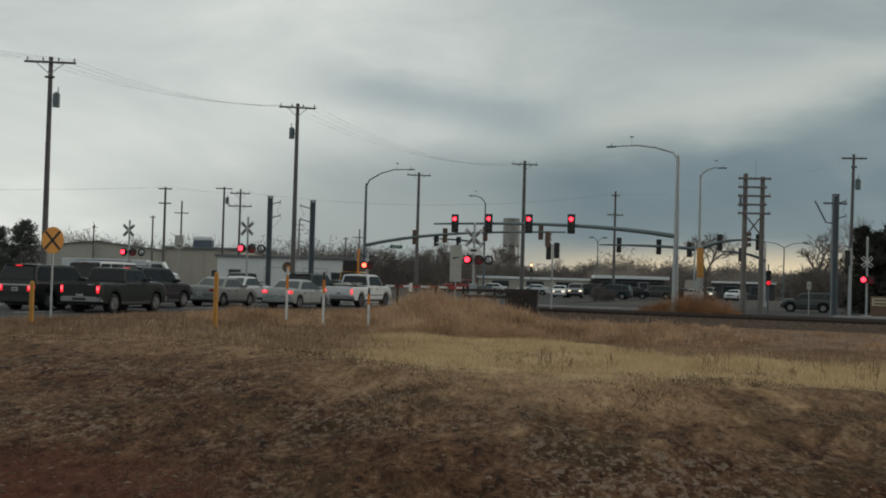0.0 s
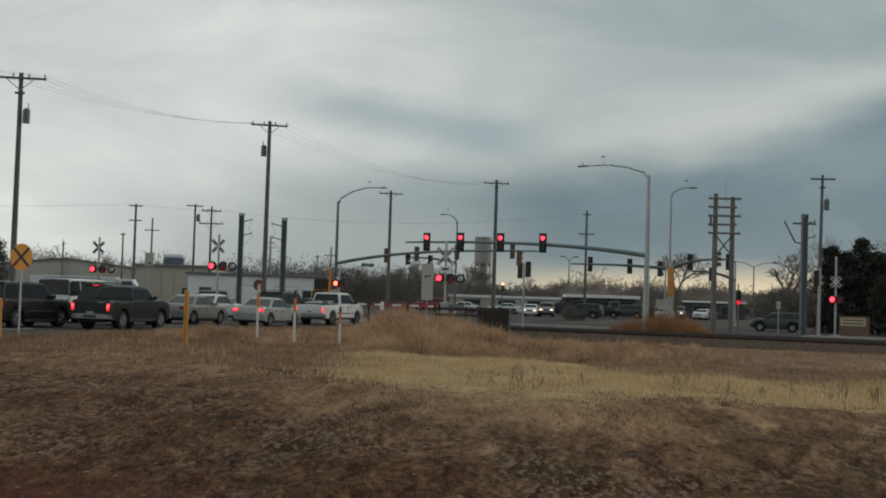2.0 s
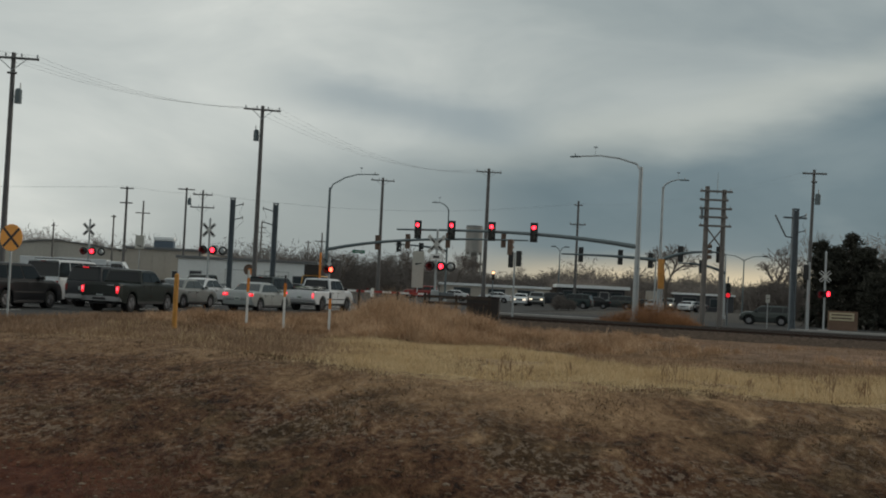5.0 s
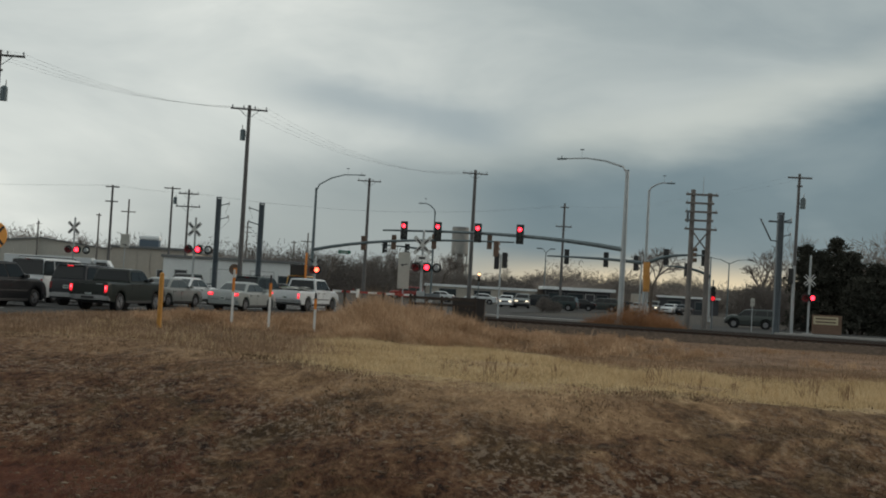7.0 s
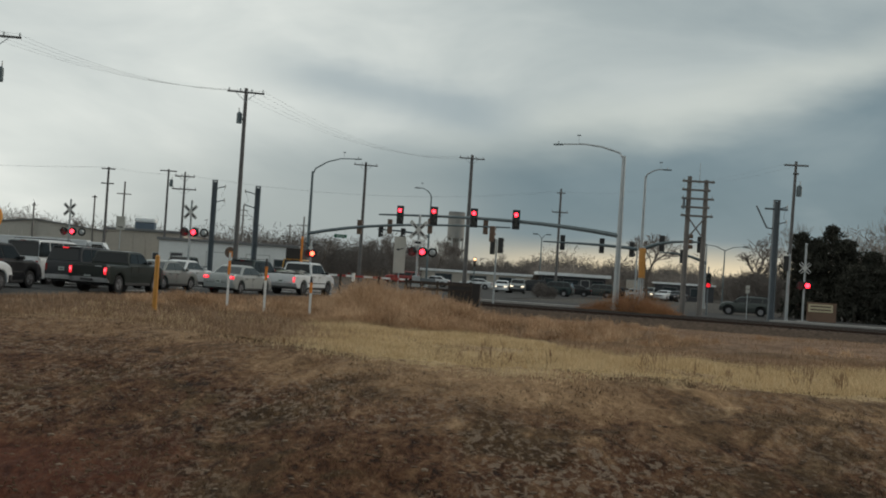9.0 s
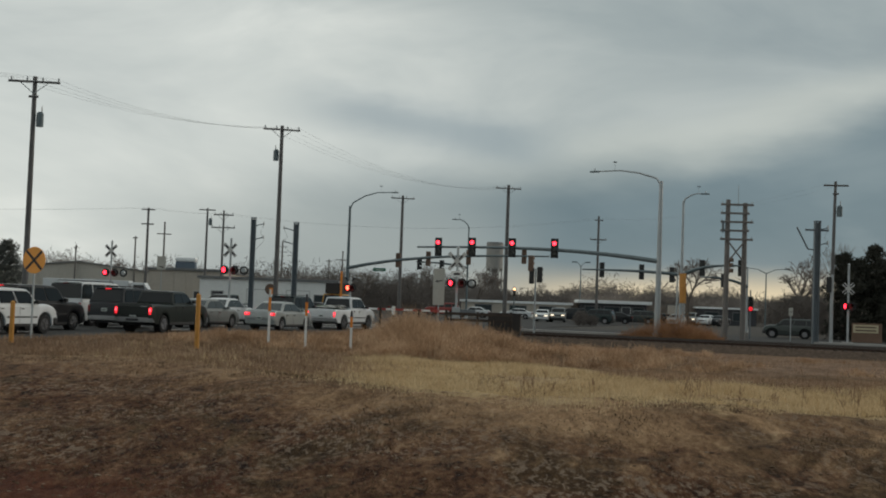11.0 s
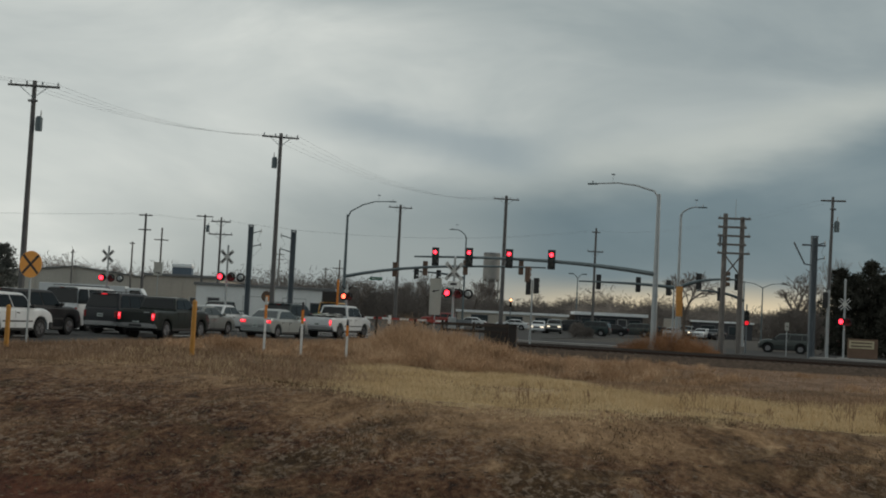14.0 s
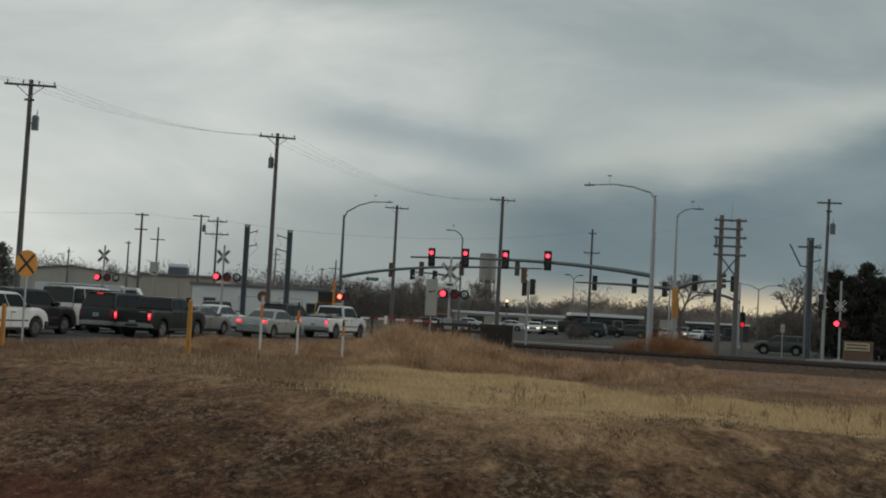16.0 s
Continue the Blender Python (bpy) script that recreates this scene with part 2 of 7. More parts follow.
def box(bm, x0, x1, y0, y1, z0, z1, bevel=0.0):
    """A box, its edges rounded by bevel."""
    made = bmesh.ops.create_cube(bm, size=1)["verts"]
    for v in made:
        v.co = Vector(((x0 + x1) / 2 + v.co.x * (x1 - x0), (y0 + y1) / 2 + v.co.y * (y1 - y0), (z0 + z1) / 2 + v.co.z * (z1 - z0)))
    if bevel:
        edges = list({e for v in made for e in v.link_edges})
        bmesh.ops.bevel(bm, geom=edges, offset=bevel, segments=2, profile=0.6, affect="EDGES")
    return bm


def rod(bm, a, b, r0, r1=None, sides=10):
    """A round bar from a to b, tapering from r0 to r1."""
    a, b = Vector(a), Vector(b)
    r1 = r0 if r1 is None else r1
    turn = (b - a).to_track_quat("Z", "Y").to_matrix().to_4x4()
    m = Matrix.Translation((a + b) / 2) @ turn
    bmesh.ops.create_cone(bm, cap_ends=True, segments=sides, radius1=r0, radius2=r1, depth=(b - a).length, matrix=m)
    return bm


def tube(bm, points, radii, sides=8):
    """A bent round bar through points."""
    rings = []
    for i, p in enumerate(points):
        p = Vector(p)
        d = (Vector(points[min(i + 1, len(points) - 1)]) - Vector(points[max(i - 1, 0)])).normalized()
        side = d.cross(Vector((0, 0, 1)))
        side = Vector((1, 0, 0)) if side.length < 0.05 else side.normalized()
        up = side.cross(d)
        r = radii[i] if isinstance(radii, (list, tuple)) else radii
        rings.append([bm.verts.new(p + side * r * math.cos(2 * math.pi * k / sides) + up * r * math.sin(2 * math.pi * k / sides)) for k in range(sides)])
    for a, b in zip(rings, rings[1:]):
        for k in range(sides):
            bm.faces.new((a[k], a[(k + 1) % sides], b[(k + 1) % sides], b[k]))
    bm.faces.new(rings[0][::-1])
    bm.faces.new(rings[-1])
    return bm


def slab(bm, pts, thick):
    """A flat plate: the polygon pts, thickened along its normal."""
    vs = [Vector(p) for p in pts]
    nrm = (vs[1] - vs[0]).cross(vs[2] - vs[0]).normalized()
    top = [bm.verts.new(v + nrm * thick) for v in vs]
    low = [bm.verts.new(v) for v in vs]
    bm.faces.new(top)
    bm.faces.new(low[::-1])
    n = len(vs)
    for i in range(n):
        bm.faces.new((low[i], low[(i + 1) % n], top[(i + 1) % n], top[i]))
    return bm


# ------------------------------------------------------------------ plan
ROAD_TURN = 20.0                                   # the road's heading, degrees clockwise from the y axis
U = Vector((math.sin(radians(ROAD_TURN)), math.cos(radians(ROAD_TURN)), 0))
N = Vector((math.cos(radians(ROAD_TURN)), -math.sin(radians(ROAD_TURN)), 0))
ROAD_O = Vector((-12.0, 57.9, 0))
TRACK_TURN = 117.0
TU = Vector((math.sin(radians(TRACK_TURN)), math.cos(radians(TRACK_TURN)), 0))
TN = Vector((-TU.y, TU.x, 0))                      # away from the camera
TRACK_O = Vector((7.4, 81.0, 0))
EDGE = 3.5                                         # right edge of the road
LANES = {"right": 0.4, "middle": -3.25, "left": -6.9}


def road_at(a, b, z=0.0):
    """a metres along the road, b metres to its right."""
    return ROAD_O + U * a + N * b + Vector((0, 0, z))


def track_at(a, b, z=0.0):
    return TRACK_O + TU * a + TN * b + Vector((0, 0, z))


def road_pose(a, b, z=0.0, turn=0.0):
    p = road_at(a, b, z)
    return pose(p.x, p.y, p.z, 0, 0, 90 - ROAD_TURN + turn)


def blend(v, lo, hi):
    t = min(1, max(0, (v - lo) / (hi - lo)))
    return t * t * (3 - 2 * t)


def lay(x, y):
    """The ground's height: level roads, a low berm before the camera, a grassy swale, a verge and the foot of the track bed."""
    p = Vector((x, y, 0)) - ROAD_O
    b = p.dot(N)
    q = Vector((x, y, 0)) - TRACK_O
    c = q.dot(TN)
    along = q.dot(TU)
    brow = 30.5 - 9.5 * blend(x, -8, 3) - 1.5 * blend(x, 3, 9)
    z = 0.05 + 0.10 * noise.noise(Vector((x * 0.22, y * 0.16, 0.3))) + 0.03 * noise.noise(Vector((x * 0.9, y * 0.7, 2.0)))
    near = blend(y, 34, 24)
    z += near * (0.055 * noise.noise(Vector((x * 0.75 + 0.3 * y, y * 0.55, 9.0))) + 0.040 * noise.noise(Vector((x * 1.9, y * 1.5, 5.0))) + 0.026 * noise.noise(Vector((x * 3.8, y * 3.0, 1.0))))
    crisp = 0.15 + 0.85 * blend(x, -8, -1)
    z += crisp * (0.10 * blend(y, brow - 9, brow) - 0.26 * blend(y, brow, brow + 5))
    z += 0.16 * blend(b, EDGE + 10, EDGE + 5.5) * blend(y, 34, 40)
    z -= 1.35 * (1 - min(1, max(0, (y - 12) / (brow - 12)))) ** 1.25 * blend(y, 4, 11)
    rough = blend(b, EDGE + 0.2, EDGE + 2.2)
    beyond = blend(y, 45, 70) * blend(x, -4, 6)
    z -= 0.45 * beyond
    near_track = blend(abs(c - 2.8), 7.5, 4.5)
    z = z * (1 - near_track) - 0.62 * near_track
    if b < EDGE + 2.2:
        z = z * rough - 0.06 * (1 - rough)
    far = blend(c, 5.5, 9)
    z = z * (1 - far) - 0.06 * far
    return z


# ------------------------------------------------------------------ ground
def ground_material():
    m = bpy.data.materials.new("dry_winter_ground")
    m.use_nodes = True
    t = m.node_tree
    b = t.nodes["Principled BSDF"]
    b.inputs["Roughness"].default_value = 0.95
    b.inputs["Specular IOR Level"].default_value = 0.15
    co = t.nodes.new("ShaderNodeTexCoord").outputs["Object"]

    def noise_at(scale, detail=6.0, rough=0.6, stretch=None, distortion=0.0):
        n = node(t, "ShaderNodeTexNoise", Scale=scale, Detail=detail, Roughness=rough, Distortion=distortion)
        if stretch:
            mp = t.nodes.new("ShaderNodeMapping")
            mp.inputs["Scale"].default_value = stretch
            t.links.new(co, mp.inputs[0])
            t.links.new(mp.outputs[0], n.inputs["Vector"])
        else:
            t.links.new(co, n.inputs["Vector"])
        return n.outputs[0]

    broad = noise_at(0.22, 4.0, 0.5, (1.0, 0.75, 1.0), 0.6)
    mid = noise_at(0.8, 6.0, 0.62, (1.0, 0.6, 1.0), 0.9)
    clump = noise_at(2.9, 6.0, 0.66, (1.0, 0.42, 1.0), 0.7)
    fine = noise_at(10.0, 5.0, 0.68, (1.0, 0.45, 1.0), 0.4)
    grit = noise_at(42.0, 4.0, 0.7)
    # mottling of soil and turf; its dark end also paints shade into the hollows
    relief_tone = math_node(t, "ADD", math_node(t, "MULTIPLY", clump, 0.55), math_node(t, "MULTIPLY", fine, 0.45))
    soil = ramp(t, relief_tone, ((0.40, (0.014, 0.005, 0.0025)), (0.46, (0.060, 0.025, 0.0115)), (0.55, (0.120, 0.061, 0.031)), (0.65, (0.25, 0.158, 0.096))))
    straw = ramp(t, relief_tone, ((0.34, (0.17, 0.097, 0.048)), (0.5, (0.34, 0.215, 0.118)), (0.66, (0.50, 0.345, 0.205))))
    green = ramp(t, relief_tone, ((0.37, (0.020, 0.0115, 0.005)), (0.52, (0.062, 0.037, 0.017)), (0.66, (0.15, 0.098, 0.050))))
    patch = smooth(t, math_node(t, "ADD", math_node(t, "MULTIPLY", broad, 0.7), math_node(t, "MULTIPLY", mid, 0.5)), 0.63, 0.75)
    sep = t.nodes.new("ShaderNodeSeparateXYZ")
    t.links.new(co, sep.inputs[0])
    wx, wy = sep.outputs[0], sep.outputs[1]
    # distance beyond the brow of the berm, which bends as lay() has it
    brow = math_node(t, "SUBTRACT", math_node(t, "SUBTRACT", 30.5, math_node(t, "MULTIPLY", smooth(t, wx, -8.0, 3.0), 9.5)), math_node(t, "MULTIPLY", smooth(t, wx, 3.0, 9.0), 1.5))
    past = math_node(t, "ADD", math_node(t, "SUBTRACT", wy, brow), math_node(t, "MULTIPLY_ADD", mid, 7.0, -3.5))
    # bare tan earth along the brow, wider to the right, torn by darker turf
    brim = math_node(t, "MULTIPLY", smooth(t, past, -5.2, -1.0), math_node(t, "MULTIPLY_ADD", smooth(t, math_node(t, "MULTIPLY_ADD", mid, 5.0, wx), -4.0, 2.5), 0.5, 0.5))
    brim = math_node(t, "MULTIPLY", brim, math_node(t, "MULTIPLY_ADD", smooth(t, broad, 0.60, 0.42), 0.6, 0.4))
    # bare dirt beside the tracks
    brim = math_node(t, "MULTIPLY", brim, math_node(t, "MULTIPLY_ADD", smooth(t, math_node(t, "MULTIPLY_ADD", mid, 8.0, wy), 46.0, 38.0), 0.6, 0.4))
    patch = math_node(t, "MULTIPLY", patch, math_node(t, "MULTIPLY_ADD", smooth(t, wx, -2.5, 3.0), 0.65, 0.25))
    patch = math_node(t, "MAXIMUM", patch, math_node(t, "MULTIPLY", brim, 0.85))
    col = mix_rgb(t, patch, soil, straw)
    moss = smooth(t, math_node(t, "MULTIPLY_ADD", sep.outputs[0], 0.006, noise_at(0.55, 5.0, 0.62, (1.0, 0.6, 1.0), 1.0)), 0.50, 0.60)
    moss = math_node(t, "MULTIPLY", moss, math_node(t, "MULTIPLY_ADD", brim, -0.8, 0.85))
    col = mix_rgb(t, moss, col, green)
    # matted yellow thatch on the floor of the swale
    rim = math_node(t, "SUBTRACT", 39.5, math_node(t, "MULTIPLY", smooth(t, wx, 3.0, 6.5), 9.0))
    swale = math_node(t, "MULTIPLY", smooth(t, past, -0.6, 1.6), smooth(t, math_node(t, "SUBTRACT", wy, rim), 2.0, -1.5))
    swale = math_node(t, "MULTIPLY", swale, smooth(t, math_node(t, "MULTIPLY_ADD", mid, 5.0, wx), -1.0, 4.0))
    swale = math_node(t, "MULTIPLY", swale, math_node(t, "MULTIPLY_ADD", smooth(t, mid, 0.40, 0.56), 0.55, 0.38))
    col = mix_rgb(t, swale, col, ramp(t, relief_tone, ((0.36, (0.31, 0.215, 0.115)), (0.62, (0.54, 0.405, 0.235)))))
    # bare reddish dirt before the tracks
    dirt = math_node(t, "MULTIPLY", smooth(t, math_node(t, "MULTIPLY_ADD", mid, 8.0, wy), 40.0, 46.0), smooth(t, math_node(t, "MULTIPLY_ADD", mid, 8.0, wx), 12.5, 17.5))
    col = mix_rgb(t, math_node(t, "MULTIPLY", dirt, math_node(t, "MULTIPLY_ADD", smooth(t, mid, 0.42, 0.58), 0.5, 0.35)), col, ramp(t, relief_tone, ((0.36, (0.15, 0.088, 0.056)), (0.62, (0.33, 0.215, 0.148)))))
    # grey dried clods strewn over the bare soil
    lump = noise_at(12.0, 3.0, 0.55, (0.8, 0.36, 1.0), 0.5)
    clod = math_node(t, "MULTIPLY", smooth(t, math_node(t, "MULTIPLY_ADD", fine, 0.3, lump), 0.655, 0.75), smooth(t, noise_at(0.35, 3.0, 0.5), 0.36, 0.60))
    bare = math_node(t, "SUBTRACT", 1.0, math_node(t, "MAXIMUM", patch, swale))
    clod = math_node(t, "MULTIPLY", clod, math_node(t, "MULTIPLY_ADD", bare, 0.68, 0.05))
    col = mix_rgb(t, clod, col, ramp(t, grit, ((0.35, (0.145, 0.105, 0.075)), (0.65, (0.30, 0.23, 0.172)))))
    stones = smooth(t, grit, 0.62, 0.72)
    col = mix_rgb(t, math_node(t, "MULTIPLY", stones, 0.4), col, (0.30, 0.26, 0.22))
    # a reddish car-window reflection, painted into the soil at the foot of the bank
    dx = math_node(t, "MULTIPLY", math_node(t, "ADD", sep.outputs[0], 6.0), 0.75)
    dy = math_node(t, "MULTIPLY", math_node(t, "SUBTRACT", sep.outputs[1], 15.2), 1.1)
    rad = math_node(t, "SQRT", math_node(t, "ADD", math_node(t, "MULTIPLY", dx, dx), math_node(t, "MULTIPLY", dy, dy)))
    glass_reflection = smooth(t, math_node(t, "ADD", rad, math_node(t, "MULTIPLY", mid, 2.6)), 4.9, 3.0)
    col = mix_rgb(t, math_node(t, "MULTIPLY", glass_reflection, 0.85), col, ramp(t, relief_tone, ((0.35, (0.040, 0.011, 0.006)), (0.65, (0.125, 0.040, 0.020)))))
    # paved yards beyond the cross street
    yard = smooth(t, math_node(t, "MULTIPLY_ADD", mid, 5.0, sep.outputs[1]), 98.0, 104.0)
    col = mix_rgb(t, yard, col, ramp(t, relief_tone, ((0.35, (0.060, 0.056, 0.052)), (0.65, (0.115, 0.105, 0.095)))))
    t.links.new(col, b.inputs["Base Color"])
    # the bump follows the same noise, so the painted dark lies low
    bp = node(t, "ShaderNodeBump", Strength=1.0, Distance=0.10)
    t.links.new(math_node(t, "ADD", relief_tone, math_node(t, "MULTIPLY", grit, 0.25)), bp.inputs["Height"])
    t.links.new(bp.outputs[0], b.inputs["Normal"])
    return m


def steps(stops):
    """Distances that grow: (end, step) pairs."""
    out, v = [stops[0]], stops[0]
    for end, step in stops[1:]:
        while v + step < end:
            v += step
            out.append(v)
        v = end
        out.append(v)
    return out


def make_ground():
    ys = steps((-60, (0, 12), (6, 1.5), (12, 0.5), (30, 0.13), (46, 0.32), (100, 1.2), (220, 12), (3500, 410)))
    right = steps((0, (8, 0.13), (14, 0.32), (40, 1.3), (120, 10), (3500, 420)))
    xs = sorted({-v for v in right} | set(right))
    verts = [(x, y, lay(x, y) if -10 < y < 125 and abs(x) < 120 else -0.06) for y in ys for x in xs]
    w = len(xs)
    faces = [(j * w + i, j * w + i + 1, (j + 1) * w + i + 1, (j + 1) * w + i) for j in range(len(ys) - 1) for i in range(w - 1)]
    me = bpy.data.meshes.new("ground")
    me.from_pydata(verts, [], faces)
    for p in me.polygons:
        p.use_smooth = True
    me.materials.append(ground_material())
    return tagged(new("ground", me), "brown dry winter field with bare soil and dead grass", "ground", kind="structure")


make_ground()


def strip(name, pts, mat, label, category, thick=0.06, z=0.0, kind="structure"):
    bm = bmesh.new()
    slab(bm, [(p[0], p[1], z - thick) for p in pts], thick)
    ob = part(name, bm, mat)
    return tagged(ob, label, category, kind=kind)


def quad(at, a0, a1, b0, b1):
    return [at(a0, b1), at(a1, b1), at(a1, b0), at(a0, b0)]


def make_roads():
    strip("road", quad(road_at, -75, 240, EDGE, -24.0)[::-1], M["asphalt"], "grey asphalt road leading over the level crossing", "road", z=0.0)
    strip("road_cross", quad(track_at, -160, 160, 7.5, 26)[::-1], M["asphalt"], "grey asphalt cross street behind the tracks", "road", z=0.004)
    for b in (EDGE - 0.35, -1.45, -5.05, -8.8, -9.05, -12.7, -16.4, -23.6):
        dashed = b in (-1.45, -5.05, -12.7, -16.4)
        a = -70.0
        while a < 22:
            step = 3.0 if dashed else 18.0
            strip("road_line", quad(road_at, a, min(a + step, 22.5), b + 0.06, b - 0.06)[::-1], M["line"],
                  "worn white painted road line", "road line", 0.004, 0.006)
            a += 12.0 if dashed else 18.0
    strip("road_stop_line", quad(road_at, 22.6, 23.1, EDGE - 0.4, -8.6)[::-1], M["line"], "worn white stop line before the tracks", "road line", 0.004, 0.006)
    strip("pavement", quad(track_at, -4.6, 9.0, 7.4, 8.6)[::-1], M["concrete"], "pale concrete walk at the street corner", "pavement", 0.2, 0.12)
    strip("pavement_island", quad(track_at, 16.0, 26.0, 8.2, 9.4)[::-1], M["concrete"], "pale concrete traffic island in the cross street", "pavement", 0.2, 0.12)


make_roads()


def make_track(offset, label):
    """A railway track: ballast bed, two rails with foot, web and head, and timber ties."""
    origin = track_at(0, offset)
    tr = thing("railway_track", pose(origin.x, origin.y, 0, 0, 0, 90 - TRACK_TURN), label, "railway track", "tracks at the crossing", "structure")
    lo, hi = -90, 75
    bm = bmesh.new()
    rows = []
    x = lo
    while x <= hi:
        j = 0.06 * noise.noise(Vector((x * 0.5, offset, 0)))
        rows.append([bm.verts.new((x, y + j, z)) for y, z in ((-2.7, -0.72), (-1.75, -0.17 + j * 0.3), (2.0, -0.17), (3.4, -0.62))])
        x += 1.5
    for a, b in zip(rows, rows[1:]):
        for k in range(3):
            bm.faces.new((a[k], b[k], b[k + 1], a[k + 1]))
    part("ballast_bed", bm, M["ballast"], tr, "dark brown stained ballast")
    for y in (-0.755, 0.755):
        bm = bmesh.new()
        box(bm, lo, hi, y - 0.07, y + 0.07, -0.145, -0.12)
        box(bm, lo, hi, y - 0.012, y + 0.012, -0.12, -0.015)
        rail = part("rail", bm, M["rust"], tr, "rusty steel rail")
        bm = bmesh.new()
        box(bm, lo, hi, y - 0.036, y + 0.036, -0.015, 0.022, 0.008)
        part("rail_head", bm, M["rail_top"], rail, "polished rail head")
    return tr


TRACKS = [make_track(0.75, "railway track with rusty rails on dark ballast"),
          make_track(5.0, "second railway track with rusty rails and timber ties")]


def make_crossing_deck():
    for tr, base in ((0, 0.75), (1, 5.0)):
        for b0, b1 in ((-1.9, -0.86), (-0.62, 0.62), (0.86, 1.9)):
            strip("crossing_panel", quad(track_at, -34.5, -5.0, base + b0, base + b1)[::-1], M["concrete"], "pale concrete panel of the level crossing",
                  "crossing panel", 0.25, 0.012)


make_crossing_deck()


# ------------------------------------------------------------------ vehicles
def profile_solid(bm, pts, half, taper=None, bevel=0.03):
    """A solid from a side profile (x, z) across the width 2 * half; taper(z) scales the half width."""
    sides = []
    for s in (1, -1):
        sides.append([bm.verts.new((x, s * half * (taper(x, z) if taper else 1), z)) for x, z in pts])
    n = len(pts)
    left, right = sides
    bm.faces.new(left)
    bm.faces.new(right[::-1])
    for i in range(n):
        bm.faces.new((left[(i + 1) % n], left[i], right[i], right[(i + 1) % n]))
    bmesh.ops.recalc_face_normals(bm, faces=bm.faces[:])
    if bevel:
        bmesh.ops.bevel(bm, geom=bm.edges[:], offset=bevel, segments=3, profile=0.5, affect="EDGES")
    return bm


def body_line(points, x):
    """Height of the polyline points (x, z), rising x, at x."""
    if x <= points[0][0]:
        return points[0][1]
    for (xa, za), (xb, zb) in zip(points, points[1:]):
        if x <= xb:
            return za + (zb - za) * (x - xa) / max(1e-6, xb - xa)
    return points[-1][1]


def soft_min(a, b, k):
    """The smaller of two heights, rounded over k where they meet."""
    t = max(0.0, k - abs(a - b)) / k
    return min(a, b) - t * t * k / 4


def loft(bm, sections):
    """A closed skin through equal loops of points, with flat ends."""
    rings = [[bm.verts.new(p) for p in s] for s in sections]
    n = len(rings[0])
    for a, b in zip(rings, rings[1:]):
        for k in range(n):
            bm.faces.new((a[k], b[k], b[(k + 1) % n], a[(k + 1) % n]))
    bm.faces.new(rings[0])
    bm.faces.new(rings[-1][::-1])
    bmesh.ops.recalc_face_normals(bm, faces=bm.faces[:])
    return bm


def wheel(parent, x, y, r, rim_mat, width=0.22):
    """A tyre with rounded shoulders, a dished rim, five spokes and a hub."""
    s = 1 if y > 0 else -1
    bm = bmesh.new()
    rod(bm, (x, y - s * width, r), (x, y, r), r, sides=24)
    edges = [e for e in bm.edges if len(e.link_faces) == 2 and e.calc_face_angle() > 1.0]
    bmesh.ops.bevel(bm, geom=edges, offset=0.03, segments=2, affect="EDGES")
    tyre = part("wheel", bm, M["tyre"], parent)
    bm = bmesh.new()
    rod(bm, (x, y - s * 0.03, r), (x, y + s * 0.004, r), r * 0.60, sides=20)
    rod(bm, (x, y, r), (x, y + s * 0.02, r), r * 0.16, sides=10)
    for k in range(5):
        a = 2 * math.pi * k / 5
        rod(bm, (x, y + s * 0.008, r), (x + math.cos(a) * r * 0.6, y + s * 0.008, r + math.sin(a) * r * 0.6), 0.025, sides=6)
    part("rim", bm, rim_mat, tyre)
    return tyre


